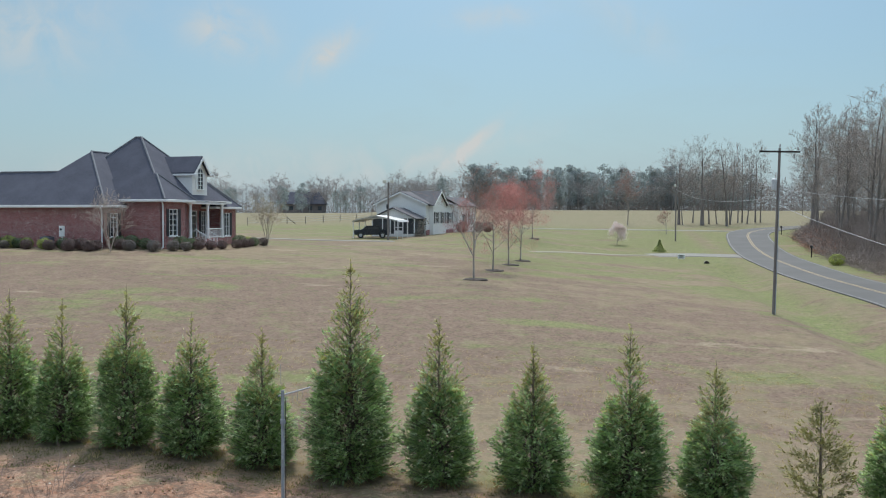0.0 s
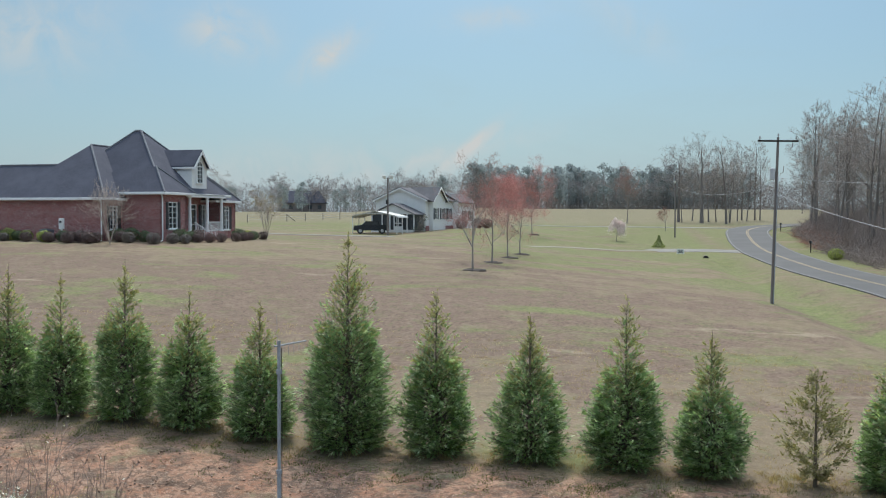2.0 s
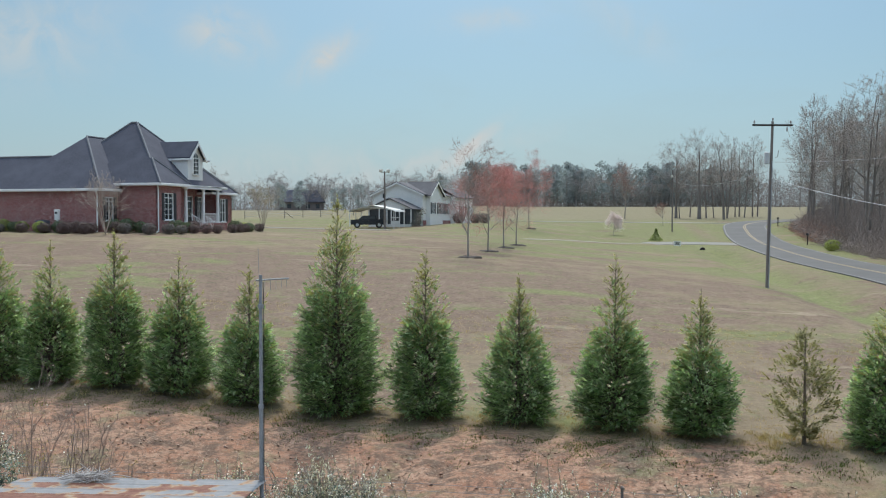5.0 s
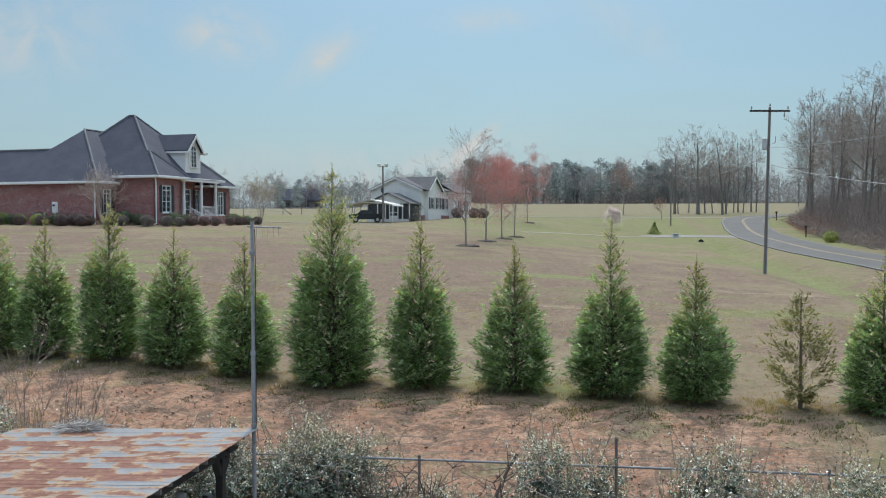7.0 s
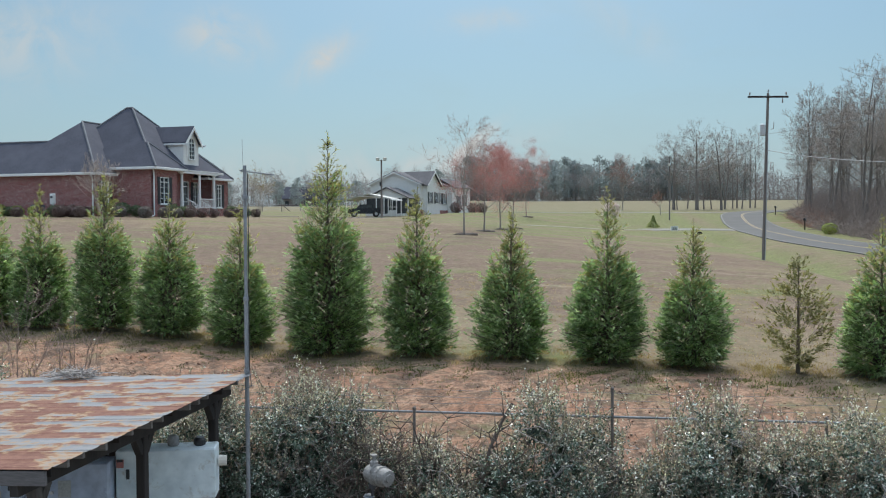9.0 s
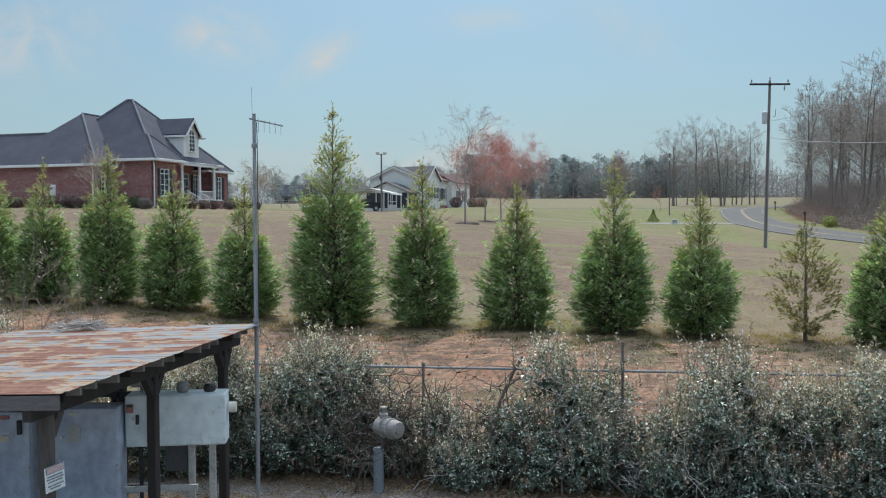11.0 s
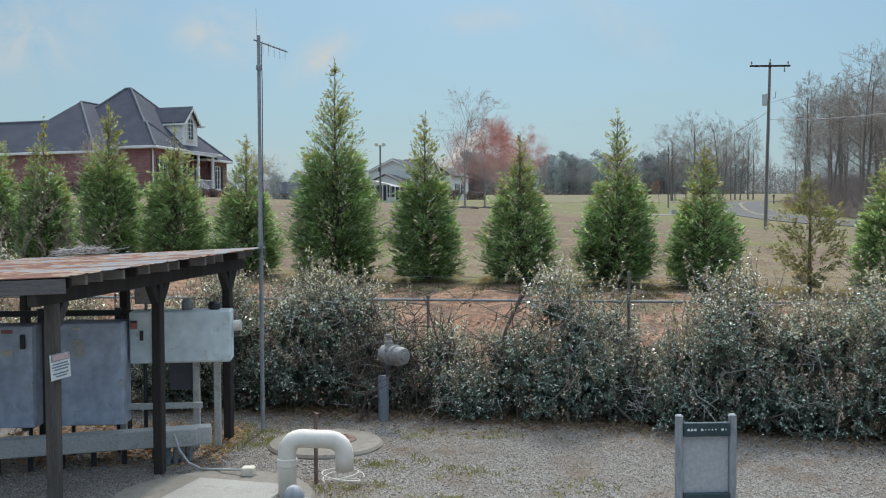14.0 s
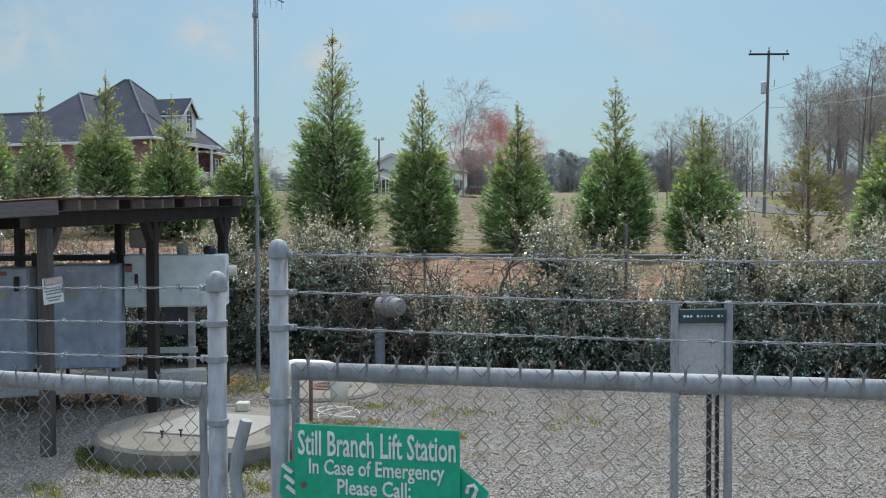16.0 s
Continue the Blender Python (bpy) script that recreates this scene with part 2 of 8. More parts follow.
def leafy(name, dark, light, rough=0.5, shine=0.4, through=0.3, tip=None, tipshare=0.15, glow=(1.5, 1.5, 0.8)):
    """Leaves that differ one by one and let some light through."""
    k = Nodes(name)
    rnd = k.node("NewGeometry", out=8)
    col = k.ramp(rnd, 0.0, 1.0, dark, light)
    patch = k.ramp(k.noise(k.mapped(world=True), 2.2, 3), 0.35, 0.7, (0.72, 0.72, 0.72), (1.15, 1.15, 1.15))
    col = k.mix(1.0, col, patch, "MULTIPLY")
    if tip:
        pick = k.math("GREATER_THAN", k.math("FRACT", k.math("MULTIPLY", rnd, 37.7)), 1 - tipshare)
        col = k.mix(pick, col, tip)
    k.done(col, rough, 0.0, shine)
    if through > 0:
        t = k.n.new("ShaderNodeBsdfTranslucent")
        k.l.new(k.mix(1.0, col, glow, "MULTIPLY"), t.inputs["Color"])
        m = k.n.new("ShaderNodeMixShader")
        m.inputs[0].default_value = through
        k.l.new(k.bsdf.outputs[0], m.inputs[1])
        k.l.new(t.outputs[0], m.inputs[2])
        k.l.new(m.outputs[0], k.n["Material Output"].inputs["Surface"])
    return k.mat


def ground_material():
    k = Nodes("ground_cover")
    geo = k.n.new("ShaderNodeNewGeometry").outputs["Position"]
    sep = k.n.new("ShaderNodeSeparateXYZ")
    k.l.new(geo, sep.inputs[0])
    x, y = sep.outputs[0], sep.outputs[1]
    # distance across the yard, square to its fences
    s = k.math("ADD", y, k.math("MULTIPLY", x, 0.176))
    wob = k.math("MULTIPLY", k.math("SUBTRACT", k.noise(k.mapped((1, 1, 1), True), 0.9, 5), 0.5), 2.2)
    s2 = k.math("ADD", s, wob)
    # lawn: winter-brown turf with purplish, straw and green patches a few strides across
    big = k.noise(k.mapped((0.05, 0.07, 0.1), True), 1.0, 5, 0.6, 0.4)
    mid = k.noise(k.mapped((0.2, 0.26, 0.3), True), 1.0, 7, 0.68, 0.5)
    fine = k.noise(k.mapped((1, 1, 1), True), 7.0, 5, 0.72)
    tiny = k.noise(k.mapped((1, 1, 1), True), 45.0, 2, 0.6)
    straw = k.mix(k.ramp(mid, 0.36, 0.62), (0.18, 0.132, 0.085), (0.275, 0.208, 0.14))
    stems = k.mix(k.ramp(fine, 0.35, 0.65), (0.108, 0.064, 0.053), (0.198, 0.125, 0.1))
    # bare purplish stems lie thickest in a broad swath across the near lawn
    swath = k.math("MULTIPLY", k.ramp(k.math("MULTIPLY", s, 0.01), 0.25, 0.31), k.ramp(k.math("MULTIPLY", s, 0.01), 0.46, 0.7, (1, 1, 1), (0, 0, 0)))
    east_ = k.ramp(k.math("MULTIPLY", k.math("ADD", x, 20.0), 0.02), 0.4, 0.75, (1, 1, 1), (0, 0, 0))
    swath = k.math("MULTIPLY", swath, k.math("ADD", k.math("MULTIPLY", east_, 0.6), 0.4))
    purple = k.math("ADD", k.math("ADD", mid, k.math("MULTIPLY", swath, 0.17)), k.math("MULTIPLY", k.math("SUBTRACT", big, 0.5), 0.5))
    tan = k.mix(k.ramp(purple, 0.49, 0.58), straw, stems)
    green = k.mix(k.ramp(fine, 0.35, 0.68), (0.098, 0.13, 0.036), (0.19, 0.215, 0.07))
    # green holds longer far off, towards the road and along its ditch
    far = k.ramp(k.math("ADD", k.math("MULTIPLY", y, 0.00545), k.math("MULTIPLY", x, 0.006)), 0.3, 0.72)
    g2 = k.noise(k.mapped((0.11, 0.19, 0.1), True, (0, 0, 0.5)), 1.0, 7, 0.66, 0.5)
    off = k.math("SUBTRACT", k.math("SUBTRACT", x, k.math("MULTIPLY", y, 0.158)), 12.9)
    verge = k.math("POWER", 2.718, k.math("MULTIPLY", k.math("MULTIPLY", off, off), -0.13))
    share = k.math("ADD", k.math("ADD", k.math("MULTIPLY", far, 0.165), k.math("MULTIPLY", verge, 0.08)), g2)
    lawn = k.mix(k.ramp(share, 0.55, 0.63), tan, green)
    bare = k.noise(k.mapped((0.16, 0.42, 0.3), True, (0, 0, -0.2)), 1.0, 4, 0.55, 0.3)
    lawn = k.mix(k.ramp(bare, 0.66, 0.71, (0, 0, 0), (0.75, 0.75, 0.75)), lawn, (0.33, 0.265, 0.19))
    # lush grass in the wet ditch, dry red stems on its bank
    wet = k.math("MULTIPLY", k.math("POWER", 2.718, k.math("MULTIPLY", k.math("MULTIPLY", off, off), -0.9)), k.ramp(mid, 0.43, 0.6))
    lawn = k.mix(k.math("MULTIPLY", wet, 0.75), lawn, k.mix(k.ramp(fine, 0.35, 0.65), (0.09, 0.14, 0.03), (0.19, 0.25, 0.06)))
    rim = k.math("SUBTRACT", off, 2.4)
    dry_ = k.math("MULTIPLY", k.math("POWER", 2.718, k.math("MULTIPLY", k.math("MULTIPLY", rim, rim), -0.8)), k.ramp(g2, 0.42, 0.56))
    lawn = k.mix(k.math("MULTIPLY", dry_, 0.7), lawn, (0.2, 0.135, 0.105))
    # hayfield on the far rise
    hay = k.mix(k.ramp(mid, 0.3, 0.7), (0.215, 0.182, 0.115), (0.17, 0.165, 0.088))
    lawn = k.mix(k.ramp(k.math("MULTIPLY", k.math("ADD", y, k.math("MULTIPLY", g2, 16.0)), 0.001), 0.159, 0.179), lawn, hay)
    speck = k.noise(k.mapped((1.3, 0.9, 1), True), 1.1, 7, 0.74)
    lawn = k.mix(k.ramp(speck, 0.52, 0.62, (0, 0, 0), (0.45, 0.45, 0.45)), lawn, (0.075, 0.055, 0.04))
    lawn = k.mix(k.ramp(speck, 0.36, 0.46, (0.4, 0.4, 0.4), (0, 0, 0)), lawn, (0.28, 0.23, 0.165))
    spot = k.noise(k.mapped((1.1, 0.8, 1), True, (0, 0, 1.1)), 1.5, 7, 0.74)
    lawn = k.mix(k.ramp(spot, 0.54, 0.6, (0, 0, 0), (0.5, 0.5, 0.5)), lawn, (0.11, 0.135, 0.045))
    lawn = k.mix(k.ramp(spot, 0.38, 0.45, (0.45, 0.45, 0.45), (0, 0, 0)), lawn, (0.2, 0.15, 0.115))
    lawn = k.mix(0.22, lawn, k.ramp(fine, 0.38, 0.62, (0.055, 0.042, 0.03), (0.33, 0.265, 0.19)))
    lawn = k.mix(0.16, lawn, k.ramp(tiny, 0.35, 0.65, (0.06, 0.05, 0.03), (0.34, 0.29, 0.19)))
    # bare red clay with washed sand and litter
    n1 = k.noise(k.mapped((0.7, 1.2, 1), True), 1.3, 6, 0.65, 0.4)
    clay = k.mix(k.ramp(n1, 0.4, 0.6), (0.3, 0.138, 0.082), (0.4, 0.242, 0.162))
    clay = k.mix(k.ramp(k.noise(k.mapped((1, 1.6, 1), True), 2.0, 8, 0.76), 0.49, 0.57), clay, (0.105, 0.07, 0.05))
    clay = k.mix(k.ramp(k.noise(k.mapped((0.5, 0.9, 1), True), 1.1, 6, 0.7), 0.54, 0.64), clay, k.mix(k.ramp(fine, 0.35, 0.65), (0.12, 0.12, 0.055), (0.22, 0.2, 0.11)))
    clay = k.mix(k.ramp(k.noise(k.mapped((0.6, 1.0, 1), True, (0, 0, 0.7)), 1.7, 7, 0.75), 0.58, 0.66), clay, (0.34, 0.15, 0.08))
    clay = k.mix(k.ramp(k.noise(k.mapped((0.8, 1.3, 1), True, (0, 0, 0.4)), 6.5, 5, 0.75), 0.505, 0.57, (0, 0, 0), (0.8, 0.8, 0.8)), clay, (0.1, 0.06, 0.042))
    crumb = k.noise(k.mapped((1, 1.2, 1), True), 16.0, 6, 0.72)
    clay = k.mix(k.ramp(crumb, 0.53, 0.62, (0, 0, 0), (0.7, 0.7, 0.7)), clay, (0.12, 0.062, 0.042))
    clay = k.mix(k.ramp(crumb, 0.36, 0.44, (0.6, 0.6, 0.6), (0, 0, 0)), clay, (0.5, 0.37, 0.28))
    clay = k.mix(0.22, clay, k.ramp(fine, 0.3, 0.7, (0.13, 0.08, 0.055), (0.46, 0.35, 0.27)))
    # crushed stone
    cell = k.node("TexVoronoi", out=1, Vector=k.mapped(world=True), Scale=58.0)
    gap = k.node("TexVoronoi", out=0, Vector=k.mapped(world=True), Scale=58.0)
    stone = k.mix(0.75, (0.25, 0.235, 0.218), k.ramp(cell, 0.1, 0.9, (0.135, 0.123, 0.112), (0.43, 0.405, 0.37)))
    stone = k.mix(k.ramp(gap, 0.35, 0.75), stone, (0.1, 0.09, 0.08))
    litter = k.mix(k.ramp(fine, 0.3, 0.7), (0.095, 0.068, 0.05), (0.21, 0.16, 0.12))
    stone = k.mix(k.ramp(k.math("ADD", k.noise(k.mapped(world=True), 1.4, 5, 0.65), k.math("MULTIPLY", s, 0.0123)), 0.62, 0.8), stone, litter)
    near = k.ramp(k.math("MULTIPLY", s2, 0.0341), 0.43, 0.45)
    col = k.mix(near, stone, litter)
    col = k.mix(k.ramp(k.math("MULTIPLY", s2, 0.0341), 0.49, 0.52), col, clay)
    col = k.mix(k.ramp(k.math("MULTIPLY", s2, 0.0341), 0.67, 0.73), col, lawn)
    # beyond the yard's side to the east the bank is grassed
    side = k.ramp(k.math("MULTIPLY", k.math("ADD", x, k.math("MULTIPLY", wob, 0.8)), 0.05), 0.33, 0.43)
    turf = k.mix(k.ramp(k.math("MULTIPLY", s2, 0.0341), 0.46, 0.5), stone, lawn)
    col = k.mix(side, col, turf)
    k.bump(k.math("ADD", fine, k.math("MULTIPLY", gap, 0.4)), 0.5, 0.03)
    return k.done(col, 0.95, 0.0, 0.15)


M_GROUND = ground_material()
M_BARK = plain("grey_bark", (0.27, 0.235, 0.205), (0.38, 0.34, 0.3), 4, 0.9, stretch=(1, 1, 0.25), spec=0.2)
M_BARKDARK = plain("dark_bark", (0.085, 0.065, 0.055), (0.15, 0.12, 0.1), 4, 0.9, stretch=(1, 1, 0.25), spec=0.2)
M_TWIG = plain("twig", (0.33, 0.265, 0.235), (0.45, 0.375, 0.335), 2, 0.9, spec=0.15)
M_CEDAR = leafy("cedar_spray", (0.142, 0.225, 0.112), (0.322, 0.425, 0.205), 0.45, 0.55, 0.55, (0.48, 0.54, 0.38), 0.16, (1.32, 1.48, 0.92))
M_CEDARTOP = leafy("cedar_new_growth", (0.25, 0.25, 0.115), (0.42, 0.395, 0.19), 0.5, 0.4, 0.5, (0.4, 0.35, 0.2), 0.2, (1.3, 1.35, 0.85))
M_CEDARDRY = leafy("cedar_spray_bronzed", (0.19, 0.19, 0.08), (0.39, 0.355, 0.165), 0.6, 0.3, 0.4, glow=(1.2, 1.2, 0.9))
# brownish-silver shoot colour; sunlight on the hedge tops is put in too
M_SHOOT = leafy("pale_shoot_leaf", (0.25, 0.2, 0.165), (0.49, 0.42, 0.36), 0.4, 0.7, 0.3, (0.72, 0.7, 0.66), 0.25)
# near-white share: silvery undersides, plus glints put into the leaf colour
M_HEDGE = leafy("silver_leaf", (0.045, 0.08, 0.055), (0.25, 0.32, 0.245), 0.27, 1.0, 0.14, (0.7, 0.74, 0.68), 0.12, (1.3, 1.45, 1.05))
M_GALV = plain("galvanised_steel", (0.25, 0.26, 0.275), (0.38, 0.39, 0.405), 9, 0.68, 0.25, 60, 0.12, 0.002, (0.2, 0.185, 0.17), (1, 1, 0.3), 0.35)
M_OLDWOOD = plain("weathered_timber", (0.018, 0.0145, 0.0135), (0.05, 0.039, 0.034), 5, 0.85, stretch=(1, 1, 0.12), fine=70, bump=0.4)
M_POLE = plain("creosoted_pole", (0.15, 0.128, 0.115), (0.26, 0.23, 0.212), 2, 0.85, stretch=(1, 1, 0.1))
M_ASPHALT = plain("old_asphalt", (0.064, 0.062, 0.0615), (0.092, 0.0895, 0.089), 0.3, 0.85, fine=14, bump=0.2, dist=0.01)
M_YELLOW = plain("yellow_road_paint", (0.36, 0.27, 0.13), (0.26, 0.21, 0.14), 2, 0.8)
M_WHITELINE = plain("white_road_paint", (0.3, 0.3, 0.285), (0.17, 0.17, 0.165), 2, 0.8)
M_CONCRETE = plain("concrete", (0.155, 0.14, 0.118), (0.24, 0.216, 0.182), 2.5, 0.85, fine=60, dirt=(0.095, 0.078, 0.06), bump=0.3)
M_DRIVE = plain("pale_drive", (0.165, 0.155, 0.14), (0.23, 0.215, 0.195), 0.4, 0.9, dirt=(0.17, 0.165, 0.1))

M_LANE = plain("worn_lane", (0.2, 0.175, 0.13), (0.25, 0.225, 0.175), 0.5, 0.95, fine=12, dirt=(0.15, 0.15, 0.075))

# ---------------------------------------------------------------- land
WEST = ((19.8, 1.75), (44, 3.35), (73.4, 5.15), (124.8, 5.35), (176.1, 6.6), (242.2, 8.6), (337.6, 9.2), (2200, 9.2))
MIDDLE = ((19.8, 1.65), (36.7, 2.55), (58.7, 3.66), (88.1, 4.35), (124.8, 5.0), (176.1, 7.0), (242.2, 10.0), (337.6, 10.6), (2200, 10.6))
EAST = ((19.8, 1.5), (32.3, 1.75), (51.4, 2.15), (76.3, 2.5), (91, 3.0), (110.1, 3.45), (129.2, 4.6), (140.9, 5.4), (183.5, 6.7), (242.2, 9.6), (337.6, 10.3), (2200, 10.3))


DIP_X, DIP_Z = (-9, -7.9, -6.2, -4.3, -2.2, 0, 2, 4, 6, 8, 12, 18), (0, 0, -0.08, -0.26, -0.38, -0.34, -0.33, -0.34, -0.37, -0.42, -0.4, -0.2)


def land(x, y):
    """Height of the ground, for numbers or arrays."""
    x, y = np.asarray(x, float), np.asarray(y, float)
    s = y + 0.176 * x * np.clip((44 - y) / 22, 0, 1)

    def along(p):
        py, pz = [a for a, _ in p], [b for _, b in p]
        w = np.clip((s - 20.5) * 0.2, 0.0, 9.0)
        return (np.interp(s - w, py, pz) + np.interp(s, py, pz) * 2 + np.interp(s + w, py, pz)) / 4

    a = np.clip((x + 25) / 27, 0, 1)
    b = np.clip((x - 2) / 18, 0, 1)
    up = along(WEST) * (1 - a) + along(MIDDLE) * (a - b) + along(EAST) * b
    dip = np.interp(x, DIP_X, DIP_Z) * np.clip((40 - s) / 16, 0, 1)
    # low knoll beside the white house
    up = up + 0.8 * np.exp(-((x - 7.5) / 9) ** 2 - ((y - 120) / 13) ** 2)
    # ditch that runs beside the road
    off = x - (20.1 + 0.158 * y) + 7.2
    up = up + dip - 0.6 * np.exp(-off * off / 2.4) * np.clip((92 - y) / 4, 0, 1) * np.clip((y - 24) / 12, 0, 1)
    f = np.clip((s - 14.0) / 5.8, 0, 1)
    f = f * f * (3 - 2 * f)
    return np.where(s < 19.8, f * up, up)


def z_at(x, y):
    return float(land(x, y))


def ground():
    def steps(*spans):
        out = []
        for a, b, d in spans:
            out += list(np.arange(a, b, d))
        return np.array(out + [spans[-1][1]])

    xs = steps((-3000, -600, 600), (-600, -120, 40), (-120, -40, 4), (-40, -12, 1.2), (-12, 14, 0.3), (14, 50, 1.0), (50, 140, 4), (140, 600, 46), (600, 3000, 600))
    ys = steps((-3000, -300, 675), (-300, -20, 35), (-20, 0, 2), (0, 12, 0.5), (12, 23, 0.22), (23, 60, 0.8), (60, 200, 2), (200, 380, 10), (380, 600, 44), (600, 3000, 600))
    gx, gy = np.meshgrid(xs, ys)
    gz = land(gx, gy)
    rng = np.random.default_rng(3)
    s = gy + 0.176 * gx
    bank = (s > 14.4) & (s < 19.8) & (np.abs(gx) < 14)
    gully = np.sin(gx * 2.3 + 1.5 * np.sin(gy * 0.9)) * 0.5 + np.sin(gx * 5.1 + gy * 2.7) * 0.3
    lump = np.where(bank, rng.normal(0, 0.028, gz.shape) + 0.03 * gully * np.sin(np.clip((s - 14.4) / 5.4, 0, 1) * math.pi), 0.0)
    gz = gz + lump
    nx, ny = len(xs), len(ys)
    v = np.stack([gx, gy, gz], -1).reshape(-1, 3)
    i = np.arange(nx * ny).reshape(ny, nx)
    f = np.stack([i[:-1, :-1], i[:-1, 1:], i[1:, 1:], i[1:, :-1]], -1).reshape(-1, 4)
    me = bpy.data.meshes.new("ground")
    me.vertices.add(len(v))
    me.vertices.foreach_set("co", v.astype(np.float32).ravel())
    me.loops.add(f.size)
    me.loops.foreach_set("vertex_index", f.astype(np.int32).ravel())
    me.polygons.add(len(f))
    me.polygons.foreach_set("loop_start", np.arange(0, f.size, 4, dtype=np.int32))
    me.polygons.foreach_set("loop_total", np.full(len(f), 4, np.int32))
    me.materials.append(M_GROUND)
    me.update()
    me.shade_smooth()
    tagged(new("ground", me), "winter-brown lawn, red clay bank and grey gravel yard", "ground", kind="structure")


ground()


def smooth_line(pts, step=1.5):
    """A Catmull-Rom line through plan points."""
    out = []
    p = [Vector(q) for q in pts]
    p = [2 * p[0] - p[1]] + p + [2 * p[-1] - p[-2]]
    for a, b, c, d in zip(p, p[1:], p[2:], p[3:]):
        n = max(2, int((c - b).length / step))
        for i in range(n):
            t = i / n
            out.append(0.5 * (2 * b + (c - a) * t + (2 * a - 5 * b + 4 * c - d) * t * t + (3 * b - a - 3 * c + d) * t ** 3))
    return out + [p[-2]]


def ribbon(line, left, right, lift, thick=0.15):
    """A strip that follows the land between two offsets from a line."""
    s = Solid()
    rows = []
    for i, p in enumerate(line):
        d = (line[min(i + 1, len(line) - 1)] - line[max(i - 1, 0)]).normalized()
        nrm = Vector((d.y, -d.x))
        row = []
        for k in range(4):
            q = p + nrm * (left + (right - left) * k / 3)
            row.append((q.x, q.y, road_z(q.x, q.y) + lift))
        rows.append(row)
    n = len(rows)
    vs = [v for r in rows for v in r]
    fs = [(i * 4 + k, i * 4 + k + 1, i * 4 + k + 5, i * 4 + k + 4) for i in range(n - 1) for k in range(3)]
    s.add(vs, fs)
    # the edges go down into the ground
    for k, sg in ((0, 1), (3, -1)):
        base = [(r[k][0], r[k][1], r[k][2] - thick) for r in rows]
        s.add([r[k] for r in rows] + base, [(i, i + 1, n + i + 1, n + i) for i in range(n - 1)])
    return s


def road_z(x, y):
    return z_at(x, y)


ROAD = smooth_line([(22.0, 20.5), (26.4, 39.6), (29.4, 55.6), (30.9, 68), (32.4, 81.5), (34.8, 96.5), (37.3, 108.4), (41.2, 124.2), (46.2, 140.2), (53.6, 152.7), (66, 164.4), (84, 177.6), (120, 193.8), (200, 217.2)])
road = tagged(part("road", ribbon(ROAD, -3.0, 3.0, 0.06), M_ASPHALT), "grey two-lane asphalt road curving past the wood", "road", kind="structure")
for name, a, b, m in (("edge_line", -2.85, -2.78, M_WHITELINE), ("edge_line", 2.78, 2.85, M_WHITELINE), ("centre_line", -0.17, -0.06, M_YELLOW), ("centre_line", 0.06, 0.17, M_YELLOW)):
    part(name, ribbon(ROAD, a, b, 0.066, 0.004), m, road)
DRIVE = smooth_line([(33.8, 103), (28.7, 105), (23.5, 104.4)])
tagged(part("driveway", ribbon(DRIVE, -2.4, 2.4, 0.03), M_DRIVE), "short pale driveway off the road", "driveway", kind="structure")
DRIVE3 = smooth_line([(24.5, 104.5), (19.8, 104.2), (13.6, 101.2), (9.0, 97.0)])
tagged(part("lane", ribbon(DRIVE3, -0.7, 0.7, 0.02), M_LANE), "faint gravel lane that leaves the driveway", "lane", kind="structure")
LANE = smooth_line([(-5.5, 104.5), (-14, 103.5), (-24, 105)])
tagged(part("lane", ribbon(LANE, -1.2, 1.2, 0.03), M_DRIVE), "faint gravel lane by the carport", "lane", kind="structure")
DRIVE2 = smooth_line([(48, 145.3), (36, 148.3), (20, 151.2), (-5, 152.7)])
tagged(part("farm_track", ribbon(DRIVE2, -1.2, 1.2, 0.03), M_DRIVE), "pale farm track below the hayfield", "track", kind="structure")

# ---------------------------------------------------------------- plants: tools
def unit(a):
    return a / np.maximum(np.linalg.norm(a, axis=-1, keepdims=True), 1e-9)


def leaf_quads(base, along, length, width, rng, twist=None):
    """Pointed leaves: base points, directions, lengths and widths as arrays."""
    along = unit(along)
    side = unit(np.cross(along, rng.normal(0, 1, along.shape) if twist is None else twist))
    l, w = np.asarray(length).reshape(-1, 1), np.asarray(width).reshape(-1, 1)
    mid = base + along * l * 0.5
    return np.stack([base, mid + side * w / 2, base + along * l, mid - side * w / 2], 1)


